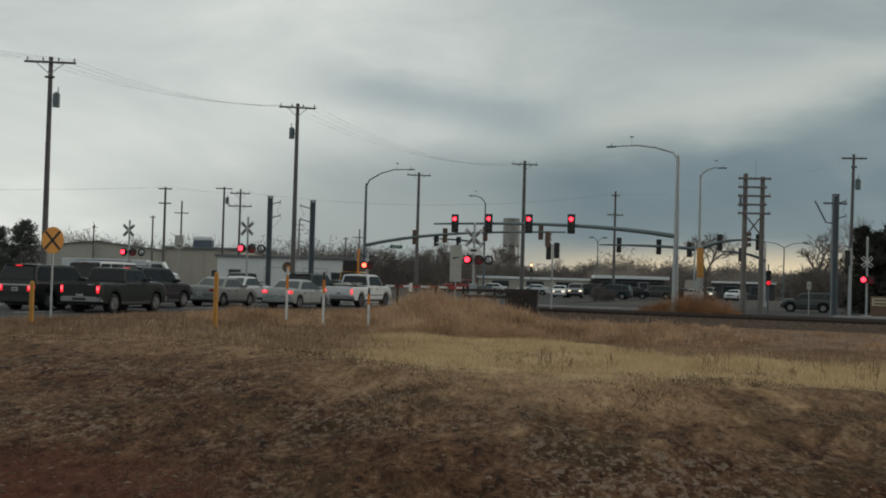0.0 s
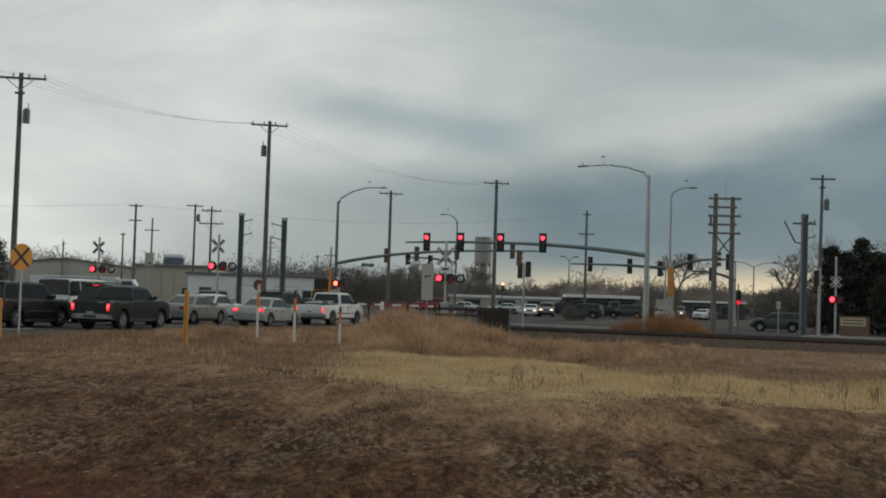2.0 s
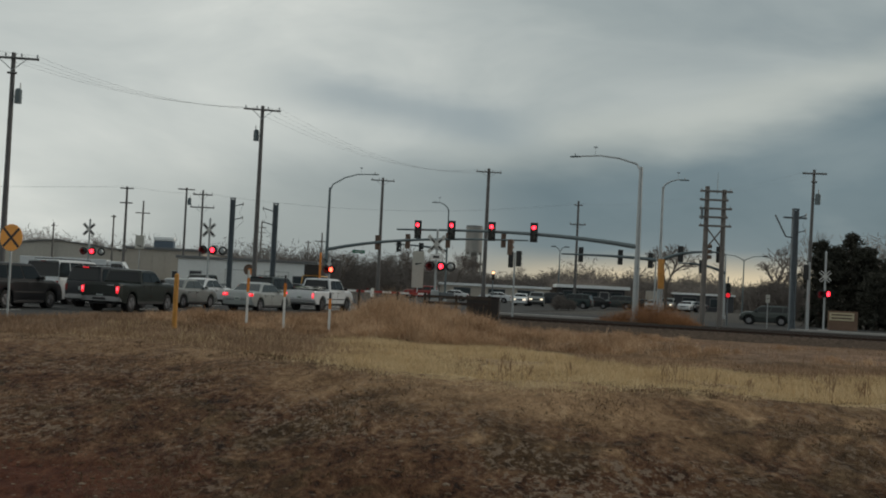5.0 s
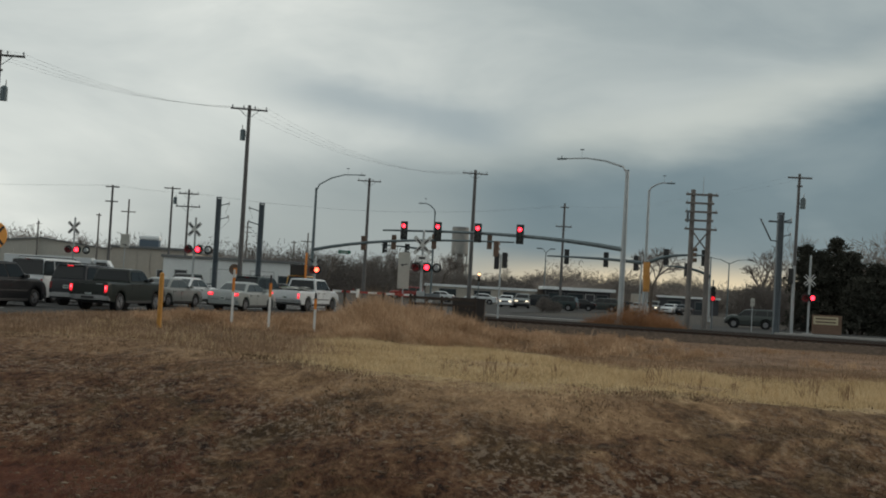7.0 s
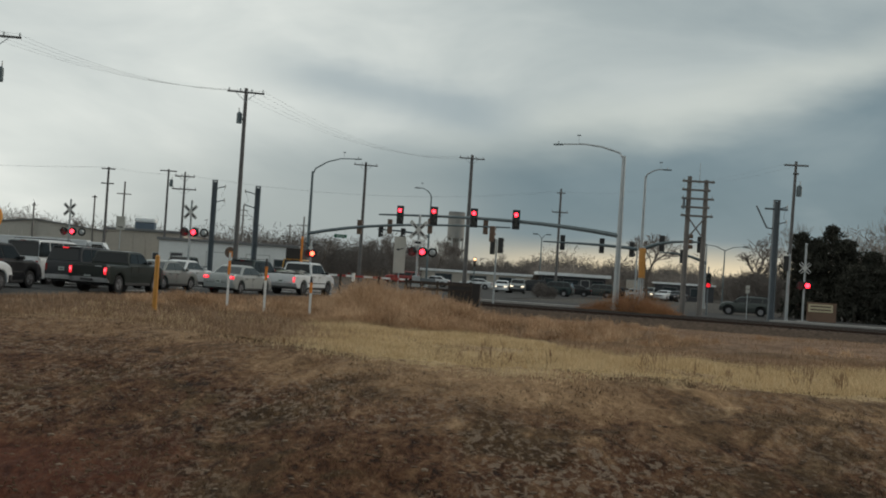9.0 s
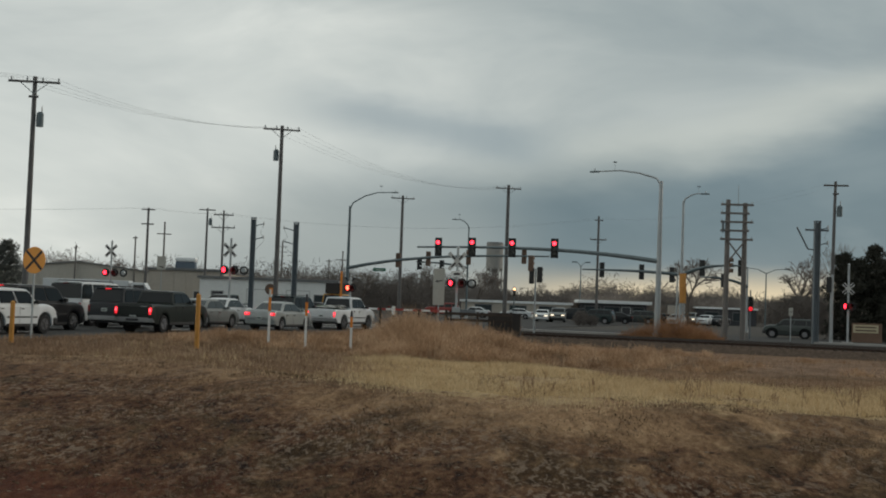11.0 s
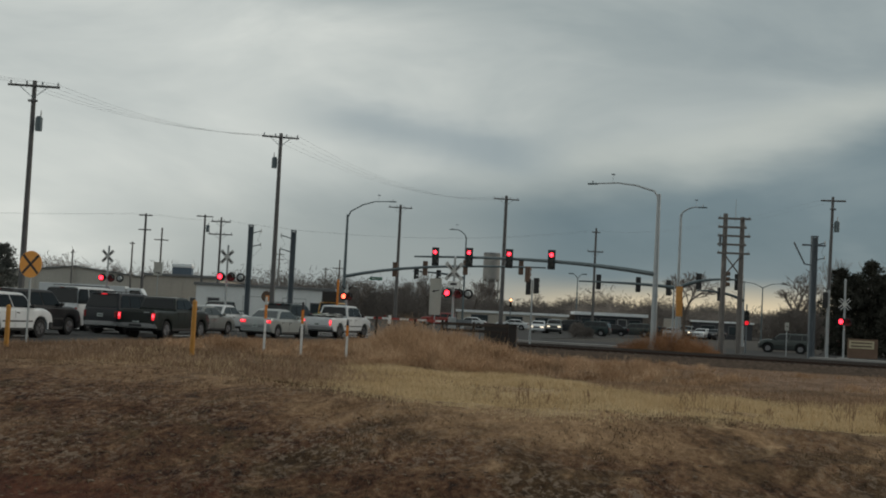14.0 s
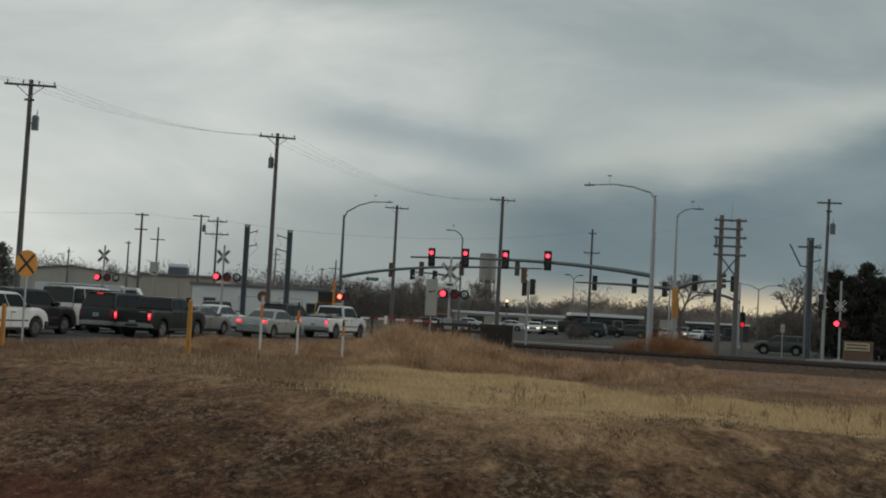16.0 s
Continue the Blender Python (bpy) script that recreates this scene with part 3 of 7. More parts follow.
def vehicle(name, m, label, category, body_mat, length, width, hood, belt, roof, cab, style, rim="rim", wheel_r=0.36, lit=True,
            axles=None, glass="glass", bumper="trim", rack=False, box_back=None, clearance=0.26, head_lit=False, group="queueing vehicles",
            strip_trim=False, high_lamp=None, moulding=True, wrap=False):
    """A road vehicle, nose along +x, wheels on z = 0: a lofted body with open wheel arches, a glazed cabin and its fittings.
    hood, belt, roof: heights; cab: x of windscreen foot, windscreen top, roof end, rear window foot; style: sedan, suv, pickup or van."""
    car = thing(name, m, label, category, group)
    h, f, r = width / 2, length / 2, -length / 2
    ax = axles or (f - 0.185 * length, r + 0.205 * length)
    x0, x1, x2, x3 = cab
    deck = box_back or belt
    low = clearance
    arch = wheel_r + 0.075

    # upper outline of the lower body, tail to nose
    if style in ("suv", "van"):
        top = [(r, low + 0.42), (r + 0.02, belt - 0.12), (r + 0.10, belt), (x0, belt)]
    elif style == "pickup":
        top = [(r, low + 0.42), (r + 0.02, deck - 0.06), (r + 0.06, deck), (x3 - 0.06, deck), (x3 + 0.02, belt), (x0, belt)]
    else:
        top = [(r, low + 0.36), (r + 0.03, deck - 0.16), (r + 0.12, deck - 0.02), (r + 0.30, deck + 0.012), (x3, deck - 0.01), (x3 + 0.5, belt), (x0, belt)]
    top += [((x0 + f) / 2, (belt + hood) / 2 + 0.035), (f - 0.38, hood - 0.005), (f - 0.16, hood - 0.08), (f - 0.06, hood - 0.20), (f - 0.012, hood - 0.36), (f, low + 0.30)]

    def floor_at(x):
        z = low + 0.22 * blend(x, f - 0.34, f) + 0.26 * blend(x, r + 0.36, r)
        for a in ax:
            d = abs(x - a)
            if d < arch:
                z = max(z, wheel_r + math.sqrt(arch * arch - d * d))
        return z

    stations = {r + 0.012 * k for k in (0, 1, 3, 6, 10, 16, 24)} | {f - 0.012 * k for k in (0, 1, 3, 6, 10, 16, 24, 32)}
    stations |= {r + 0.3 + (length - 0.6) * k / 22 for k in range(23)}
    for a in ax:
        stations |= {a + arch * math.sin(radians(k)) for k in (-89, -78, -65, -50, -32, -12, 12, 32, 50, 65, 78, 89)}
        stations |= {a - arch - 0.01, a + arch + 0.01}
    if style == "pickup":
        stations |= {r + 0.08, r + 0.09, x3 - 0.11, x3 - 0.10}
    sections = []
    for x in sorted(stations):
        zb = floor_at(x)
        zt = max(body_line(top, x), zb + 0.06)
        plan = 1 - 0.10 * (blend(x, f - 0.75, f) ** 2) - 0.06 * (blend(x, r + 0.45, r) ** 2)
        w = h * plan
        ring = [(w - 0.16, zb), (w - 0.045, zb), (w - 0.012, zb + min(0.03, 0.2 * (zt - zb)))]
        round_z = min(0.11, 0.45 * (zt - zb))
        for q in (0.25, 0.5, 0.72, 1.0):
            z = ring[2][1] + (zt - round_z - ring[2][1]) * q
            lift = (z - low) / max(0.2, belt - low)
            ring.append((w * (1 - 0.035 * max(0.0, lift - 0.50) - 0.03 * max(0.0, 0.3 - lift)), z))
        wy = ring[-1][0]
        for q in (30, 60, 90):
            ring.append((wy - 0.13 * (1 - math.cos(radians(q))), zt - round_z + round_z * math.sin(radians(q))))
        in_bed = style == "pickup" and r + 0.085 < x < x3 - 0.105
        zi = deck - 0.50 if in_bed else zt
        ring += [(ring[-1][0] - 0.02, zt), (ring[-1][0] - 0.05, zi + 0.004), (wy * 0.45, zi + (0.004 if in_bed else 0.018))]
        sections.append([(x, y, z) for y, z in ring] + [(x, -y, z) for y, z in ring[::-1]])
    rounded(part("body", loft(bmesh.new(), sections), body_mat, car))
    bm = bmesh.new()
    box(bm, r + 0.3, f - 0.3, -h + 0.26, h - 0.26, low - 0.06, belt - (0.62 if style == "pickup" else 0.2), 0.03)
    part("underbody", bm, M["trim"], car, "dark underbody")

    # cabin, leaning inwards
    lean = {"sedan": 0.78, "van": 0.90}.get(style, 0.86)
    base = h - 0.045

    def half_at(z):
        return base * (1 - (1 - lean) * max(0.0, z - belt) / (roof - belt))

    def cabin_top(x):
        front = belt + (roof - belt) * (x0 - x) / max(0.05, x0 - x1)
        back = belt + (roof - belt) * (x - x3) / max(0.05, x2 - x3)
        crown = roof - 0.05 * ((x - (x1 + x2) / 2) / max(0.4, (x1 - x2) / 2 + 0.3)) ** 2
        return max(belt - 0.03, soft_min(soft_min(front, crown, 0.16), back, 0.14))

    sections = []
    count = 44
    for k in range(count + 1):
        x = x3 + (x0 - x3) * k / count
        zt = cabin_top(x)
        zb = min(belt - 0.12, zt - 0.02)
        edge = min(0.075, 0.4 * max(0.02, zt - belt))
        ring = [(half_at(zb), zb), (half_at(belt), max(zb, belt - 0.02) if zt > belt else zb + 0.004), (half_at(zt - edge), zt - edge)]
        wy = half_at(zt - edge)
        ring += [(wy - 0.10 * (1 - math.cos(radians(q))), zt - edge + edge * math.sin(radians(q))) for q in (35, 65, 90)]
        ring.append((wy * 0.45, zt + 0.012))
        sections.append([(x, y, z) for y, z in ring] + [(x, -y, z) for y, z in ring[::-1]])
    rounded(part("cabin", loft(bmesh.new(), sections), body_mat, car))
    g = M[glass]
    z0, z1 = belt + 0.035, roof - 0.115

    def edge_x(a, b, z):
        return a + (b - a) * (z - belt) / (roof - belt)

    fr0, fr1 = edge_x(x0, x1, z0) - 0.16, edge_x(x0, x1, z1) - 0.09
    re0, re1 = edge_x(x3, x2, z0) + (0.02 if wrap else 0.18), edge_x(x3, x2, z1) + (0.02 if wrap else 0.12)
    n_win = 2 if style in ("sedan", "pickup") else 3
    cuts = {2: (0, 0.47, 1), 3: (0, 0.27, 0.63, 1)}[n_win]
    for s in (1, -1):
        for k in range(n_win):
            a, b = cuts[k] + (0.013 if k else 0), cuts[k + 1] - (0.013 if k < n_win - 1 else 0)
            pts = [(re0 + (fr0 - re0) * a, z0), (re0 + (fr0 - re0) * b, z0), (re1 + (fr1 - re1) * b, z1), (re1 + (fr1 - re1) * a, z1)]
            # the outer upper corners are cut off
            if k == 0:
                pts[3:] = [(pts[3][0] + 0.10, z1), (pts[3][0] + (pts[0][0] - pts[3][0]) * 0.22, z1 - (z1 - z0) * 0.22)]
            if k == n_win - 1:
                q = pts[2]
                pts[2:3] = [(q[0] + (pts[1][0] - q[0]) * 0.18, z1 - (z1 - z0) * 0.18), (q[0] - 0.08, z1)]
            pts = [(x, s * (half_at(z) + 0.002), z) for x, z in pts]
            bm = bmesh.new()
            slab(bm, pts if s < 0 else pts[::-1], 0.012)
            part("side_window", bm, g, car)
        bm = bmesh.new()
        box(bm, ax[1] + arch + 0.03, ax[0] - arch - 0.03, s * (h - 0.035) - 0.03, s * (h - 0.035) + 0.03, low - 0.03, low + 0.09, 0.02)
        part("sill", bm, M["trim"], car)
        if moulding:
            bm = bmesh.new()
            box(bm, ax[1] + arch + 0.05, ax[0] - arch - 0.05, s * (h - 0.004) - 0.012, s * (h - 0.004) + 0.012, belt * 0.55, belt * 0.55 + 0.055, 0.006)
            part("side_moulding", bm, M["trim"], car)
        for k in range(n_win - (1 if n_win == 3 else 0)):
            px = fr0 - 0.80 - k * (fr0 - re0) * 0.40
            bm = bmesh.new()
            box(bm, px - 0.09, px + 0.09, s * (h - 0.02) - 0.02, s * (h - 0.02) + 0.02, belt - 0.19, belt - 0.15, 0.01)
            part("door_handle", bm, M["trim"], car)
            # the gap behind each door
            bm = bmesh.new()
            box(bm, px - 0.165, px - 0.155, s * (h - 0.012) - 0.012, s * (h - 0.012) + 0.008, low + 0.12, belt - 0.10)
            part("door_gap", bm, M["ink"], car)
        bm = bmesh.new()
        box(bm, fr0 - 0.14, fr0 + 0.02, s * (h + 0.09) - 0.09, s * (h + 0.09) + 0.09, belt + 0.02, belt + 0.17, 0.045)
        part("wing_mirror", bm, M["trim"] if style != "sedan" else body_mat, car)
        for x in ax:
            bm = bmesh.new()
            rod(bm, (x, s * (h - 0.30), wheel_r + 0.01), (x, s * (h - 0.26), wheel_r + 0.01), arch - 0.01, sides=26)
            part("wheel_arch", bm, M["trim"], car)
            wheel(car, x, s * (h - 0.035), wheel_r, M[rim])
    # front and rear screens
    for xa, xb, sign, label_ in ((x0, x1, 1, "windscreen"), (x3, x2, -1, "rear_window")):
        pts = []
        for z, ins in ((belt + 0.06, 0.01 if wrap else 0.08), (roof - 0.10, 0.02 if wrap else 0.11)):
            x = edge_x(xa, xb, z) + sign * 0.004
            w = half_at(z) - ins
            pts += [(x, w * (1 if z < roof - 0.2 else -1), z), (x, -w * (1 if z < roof - 0.2 else -1), z)]
        bm = bmesh.new()
        slab(bm, pts if sign < 0 else pts[::-1], 0.012)
        part(label_, bm, g, car)
    # bumpers, lamps, plate, grille
    for x, sign in ((f, 1), (r, -1)):
        bm = bmesh.new()
        xs = (x - sign * 0.22, x - sign * 0.02, x + sign * 0.035, x + sign * 0.045, x + sign * 0.035, x - sign * 0.02, x - sign * 0.22)
        ys = (-h + 0.025, -h + 0.07, -h * 0.62, 0.0, h * 0.62, h - 0.07, h - 0.025)
        sections = [[(px, py, low + 0.10), (px, py, low + 0.28), (px - sign * 0.09, py, low + 0.31), (px - sign * 0.09, py, low + 0.06)] for px, py in zip(xs, ys)]
        rounded(part("bumper", loft(bm, sections), M[bumper] if bumper != "body" else body_mat, car))
    lamp = M["lit_tail"] if lit else M["tail"]
    zt = (deck if style in ("sedan", "pickup") else belt) - (0.20 if style == "sedan" else 0.30)
    for s in (1, -1):
        tall, wide, inset = (0.075, 0.16, 0.19) if style == "sedan" else ((0.12, 0.15, 0.20) if strip_trim else (0.155, 0.065, 0.125))
        yc = s * (h - inset)
        bm = bmesh.new()
        box(bm, r - 0.008, r + 0.14, yc - wide, yc + wide, zt - tall, zt + tall, 0.03)
        tl = part("tail_lamp", bm, lamp, car, "glowing red tail lamp" if lit else "red tail lamp")
        if lit:
            bm = bmesh.new()
            box(bm, r - 0.018, r - 0.009, yc - wide * 0.6, yc + wide * 0.6, zt - tall * 0.2, zt + tall * 0.7, 0.003)
            part("lamp_core", bm, M["lamp_core"], tl)
        bm = bmesh.new()
        box(bm, f - 0.20, f - 0.02, s * (h - 0.30) - 0.18, s * (h - 0.30) + 0.18, hood - 0.33, hood - 0.18, 0.045)
        part("headlamp", bm, M["lit_head"] if head_lit else M["lamp_clear"], car, "lit headlamp" if head_lit else "")
    bm = bmesh.new()
    box(bm, f - 0.14, f + 0.004, -h + 0.50, h - 0.50, hood - 0.36, hood - 0.21, 0.02)
    part("grille", bm, M["trim"], car)
    bm = bmesh.new()
    zp = zt - 0.05 if style in ("suv", "van") else low + 0.40
    box(bm, r - 0.014, r + 0.05, -0.155, 0.155, zp - 0.08, zp + 0.08, 0.004)
    pl = part("number_plate", bm, M["plate"], car)
    bm = bmesh.new()
    box(bm, r - 0.020, r - 0.015, -0.11, 0.11, zp - 0.025, zp + 0.025)
    part("plate_bar", bm, M["ink"], pl)
    # the joint round the boot lid or tailgate
    bm = bmesh.new()
    box(bm, r - 0.006, r + 0.03, -h + 0.24, h - 0.24, low + 0.33, low + 0.345)
    part("tailgate_gap", bm, M["ink"], car)
    if style in ("suv", "van"):
        bm = bmesh.new()
        xm = edge_x(x3, x2, roof - 0.05)
        box(bm, xm - 0.10, xm + 0.25, -half_at(roof) + 0.08, half_at(roof) - 0.08, roof - 0.05, roof - 0.015, 0.014)
        part("spoiler", bm, body_mat, car)
        bm = bmesh.new()
        box(bm, xm - 0.115, xm + 0.0, -0.13, 0.13, roof - 0.085, roof - 0.045, 0.008)
        on = lit if high_lamp is None else high_lamp
        part("high_brake_lamp", bm, M["lit_tail"] if on else M["tail"], car, "glowing high brake lamp" if on else "red high brake lamp")
    if strip_trim:
        bm = bmesh.new()
        box(bm, r - 0.012, r + 0.03, -h + 0.20, h - 0.20, zt + 0.10, zt + 0.165, 0.008)
        part("tailgate_trim", bm, M["dull_white"], car, "bright tailgate strip")
    if rack:
        for s in (1, -1):
            y = s * (half_at(roof) - 0.12)
            bm = bmesh.new()
            tube(bm, [(x2 + 0.25, y, roof - 0.05), (x2 + 0.35, y, roof + 0.06), (x1 - 0.35, y, roof + 0.06), (x1 - 0.25, y, roof - 0.05)], 0.02, 6)
            part("roof_rail", bm, M["trim"], car)
        for x in (x2 + 0.6, x1 - 0.7):
            bm = bmesh.new()
            tube(bm, [(x, -half_at(roof) + 0.12, roof + 0.06), (x, half_at(roof) - 0.12, roof + 0.06)], 0.018, 6)
            part("roof_bar", bm, M["trim"], car)
    return car


PAINT = dict(
    green=paint("dark_green_paint", (0.013, 0.018, 0.016), coat=0.08), black=paint("black_paint", (0.009, 0.010, 0.012), coat=0.08), white=paint("white_car_paint", (0.60, 0.62, 0.63)),
    navy=paint("dark_blue_grey_paint", (0.012, 0.015, 0.020), coat=0.08), silver=paint("silver_paint", (0.30, 0.32, 0.315), 0.35), grey=paint("grey_paint", (0.20, 0.212, 0.205), 0.35),
    teal=paint("dark_teal_paint", (0.020, 0.035, 0.036), coat=0.1), red=paint("red_paint", (0.28, 0.025, 0.02)), yellow=paint("yellow_paint", (0.55, 0.27, 0.02)),
    olive=paint("grey_green_paint", (0.040, 0.050, 0.047), 0.35),
)


def make_truck():
    car = vehicle("pickup_truck", road_pose(0, LANES["right"]), "dark green crew-cab pickup truck with an open bed", "truck", PAINT["green"],
                  5.6, 1.90, 1.24, 1.30, 1.86, (1.20, 0.58, -0.72, -0.86), "pickup", wheel_r=0.40, bumper="chrome", clearance=0.38, box_back=1.26, moulding=False)
    bm = bmesh.new()
    box(bm, -2.815, -2.77, -0.70, 0.70, 0.76, 1.17, 0.02)
    gate = part("tailgate", bm, PAINT["green"], car, "dark tailgate panel")
    # the highlight on the tailgate's top edge, made as a pale strip
    bm = bmesh.new()
    box(bm, -2.825, -2.805, -0.68, -0.36, 1.14, 1.175, 0.006)
    part("tailgate_trim", bm, M["galv"], gate, "pale strip for the highlight on the tailgate top")
    bm = bmesh.new()
    box(bm, -2.87, -2.83, -0.30, 0.30, 0.52, 0.62, 0.01)
    part("bumper_step", bm, M["trim"], car)
    return car


truck = make_truck()
white_suv = vehicle("sport_utility_car", road_pose(-10.6, LANES["right"] - 1.1), "white sport utility car with grey lower doors and a roof rack", "car", PAINT["white"],
                    4.6, 1.82, 1.10, 1.14, 1.76, (1.05, 0.45, -2.05, -2.22), "suv", rack=True, lit=False, rim="dark_rim", wheel_r=0.38, clearance=0.32)
vehicle("sedan", road_pose(10.2, LANES["right"] + 0.3), "silver sedan with glowing tail lamps waiting at the crossing", "car", PAINT["silver"],
        4.75, 1.80, 0.97, 1.00, 1.53, (1.05, 0.25, -0.80, -1.50), "sedan", wheel_r=0.33, bumper="body", glass="clear_glass", box_back=1.07, moulding=False)


def make_white_pickup():
    car = vehicle("pickup_truck", road_pose(18.5, LANES["right"] + 0.3, 0, -2), "white extended-cab pickup truck with a loaded open bed", "truck", PAINT["white"],
                  5.6, 1.95, 1.16, 1.24, 1.92, (1.45, 0.85, -0.55, -0.72), "pickup", wheel_r=0.40, bumper="chrome", clearance=0.38, box_back=1.18, rim="dark_rim")
    rnd = random.Random(4)
    for k in range(7):
        bm = bmesh.new()
        bmesh.ops.create_icosphere(bm, subdivisions=2, radius=0.26 + 0.1 * rnd.random())
        for v in bm.verts:
            v.co *= 1 + 0.25 * noise.noise(v.co * 4 + Vector((k, 0, 0)))
            v.co.z *= 0.6
            v.co += Vector((-2.3 + 1.5 * rnd.random(), -0.6 + 1.2 * rnd.random(), 1.20))
        part("sack", bm, M["dull_white"] if k % 3 else M["olive_cloth"], car, "bundled load in the bed")
    return car


M["olive_cloth"] = material("green_sacking", (0.12, 0.15, 0.10), 0.9, 0, 0.3, 6.0)
make_white_pickup()
vehicle("sport_utility_car", road_pose(-5.4, LANES["middle"]), "black sport utility car with glowing tail lamps", "car", PAINT["black"],
        4.95, 1.95, 1.16, 1.22, 1.92, (1.05, 0.40, -2.15, -2.38), "suv", bumper="trim", wheel_r=0.38, strip_trim=True)
vehicle("sport_utility_car", road_pose(2.2, LANES["middle"]), "dark blue-grey sport utility car with a silver bumper and roof rack", "car", PAINT["navy"],
        4.8, 1.94, 1.18, 1.24, 1.95, (1.0, 0.40, -2.05, -2.28), "suv", bumper="chrome", wheel_r=0.38, rack=True, clearance=0.32, lit=False, high_lamp=True)
vehicle("sedan", road_pose(9.1, LANES["middle"]), "grey-silver sedan waiting in the queue", "car", PAINT["grey"],
        4.75, 1.82, 0.97, 1.01, 1.55, (1.05, 0.25, -0.75, -1.50), "sedan", wheel_r=0.33, bumper="body", glass="clear_glass", lit=False, box_back=1.07, moulding=False)
vehicle("estate_car", road_pose(20.3, LANES["middle"]), "dark teal estate car with a roof rack", "car", PAINT["teal"],
        4.8, 1.90, 1.10, 1.16, 1.88, (1.1, 0.35, -1.85, -2.28), "suv", wheel_r=0.36, rack=True, lit=False)
vehicle("van", road_pose(4.2, LANES["left"], 0, 3), "white passenger van with dark tinted side windows", "van", PAINT["white"],
        5.4, 1.98, 1.22, 1.30, 2.18, (1.45, 0.85, -2.5, -2.64), "van", wheel_r=0.37, lit=False, bumper="trim", wrap=True, rack=True)
vehicle("sedan", road_pose(17.9, LANES["left"]), "white sedan waiting in the queue", "car", PAINT["white"],
        4.9, 1.84, 1.0, 1.03, 1.60, (1.05, 0.28, -0.80, -1.55), "sedan", wheel_r=0.33, bumper="body", glass="clear_glass", lit=False, box_back=1.09, moulding=False)
vehicle("pickup_truck", pose(-14.9, 92.5, 0, 0, 0, 250), "grey pickup truck in the oncoming lane", "truck", PAINT["olive"],
        5.4, 1.92, 1.12, 1.2, 1.86, (1.2, 0.6, -0.6, -0.75), "pickup", wheel_r=0.38, bumper="chrome", lit=False, clearance=0.34)


# ------------------------------------------------------------------ poles, wires and street lamps
def crossarm(bm, z, half, turn, size=0.06, y=0.0):
    c, s = math.cos(radians(turn)), math.sin(radians(turn))
    rod(bm, (-half * c, -half * s + y, z), (half * c, half * s + y, z), size, sides=6)


def insulators(parent, z, half, turn, count=4):
    c, s = math.cos(radians(turn)), math.sin(radians(turn))
    for k in range(count):
        d = -half + 2 * half * (k + 0.15) / (count - 0.7)
        bm = bmesh.new()
        rod(bm, (d * c, d * s, z), (d * c, d * s, z + 0.14), 0.035, 0.05, 8)
        rod(bm, (d * c, d * s, z + 0.14), (d * c, d * s, z + 0.22), 0.06, 0.03, 8)
        part("insulator", bm, M["galv"], parent)


def utility_pole(x, y, top, arms, turn, label, r=0.16, can=None, group="utility poles", mat="old_wood", lean=0.0):
    """A tapered timber pole; arms: (height, half length) pairs; can: height of a transformer and its side."""
    x -= 0.028 * (top - 1.75)
    p = thing("utility_pole", pose(x, y, lay(x, y) - 0.1, 0, lean), label, "utility pole", group)
    bm = bmesh.new()
    rod(bm, (0, 0, 0), (0, 0, top + 0.1), r * 1.12, r * 0.72, 12)
    part("pole", bm, M[mat], p)
    for z, half in arms:
        bm = bmesh.new()
        crossarm(bm, z, half, turn, 0.065, -0.12)
        arm = part("crossarm", bm, M[mat], p)
        if half > 0.9:
            insulators(arm, z + 0.06, half, turn)
            for s in (-1, 1):
                bm = bmesh.new()
                c, sn = math.cos(radians(turn)), math.sin(radians(turn))
                rod(bm, (s * half * 0.55 * c, s * half * 0.55 * sn - 0.12, z - 0.03), (0, -0.12, z - 0.65), 0.022, sides=6)
                part("brace", bm, M["galv"], p)
    if can:
        z, side = can
        bm = bmesh.new()
        rod(bm, (side * 0.36, 0, z - 0.4), (side * 0.36, 0, z + 0.3), 0.19, sides=14)
        rod(bm, (side * 0.36, 0, z + 0.3), (side * 0.36, 0, z + 0.4), 0.19, 0.1, 14)
        t = part("transformer", bm, M["grey_steel"], p, "grey transformer can")
        bm = bmesh.new()
        rod(bm, (side * 0.42, 0.08, z + 0.42), (side * 0.42, 0.08, z + 0.72), 0.04, 0.025, 8)
        part("bushing", bm, M["dull_white"], t)
        bm = bmesh.new()
        box(bm, min(0, side * 0.3), max(0, side * 0.3), -0.05, 0.05, z - 0.1, z + 0.0)
        part("bracket", bm, M["galv"], p)
    return p


WOOD = "weathered dark timber utility pole with crossarm"
utility_pole(-21.1, 66.7, 13.2, ((13.0, 1.35), (12.2, 0.25)), 6, WOOD + " and transformer", can=(11.0, 1))
utility_pole(-10.3, 88.0, 14.0, ((13.8, 1.3),), 12, WOOD + " and grey transformer", can=(12.0, -1), r=0.17)
utility_pole(8.8, 133.3, 14.8, ((14.5, 1.4),), 10, WOOD, r=0.22)
utility_pole(-2.8, 145.7, 14.3, ((14.05, 1.4),), 10, WOOD, r=0.2)
utility_pole(-28.9, 129.4, 10.65, ((10.55, 0.7), (9.05, 0.65)), 0, WOOD + "s", r=0.15)
utility_pole(-33.0, 157.1, 10.85, ((9.4, 0.9),), 0, WOOD, r=0.14, mat="grey_wood")
utility_pole(-24.2, 137.5, 11.4, ((11.3, 0.9),), 8, WOOD + " and transformer", r=0.14, can=(10.0, 1))
utility_pole(-22.4, 137.5, 11.2, ((10.8, 1.1), (9.4, 1.35)), -4, WOOD + "s", r=0.14)
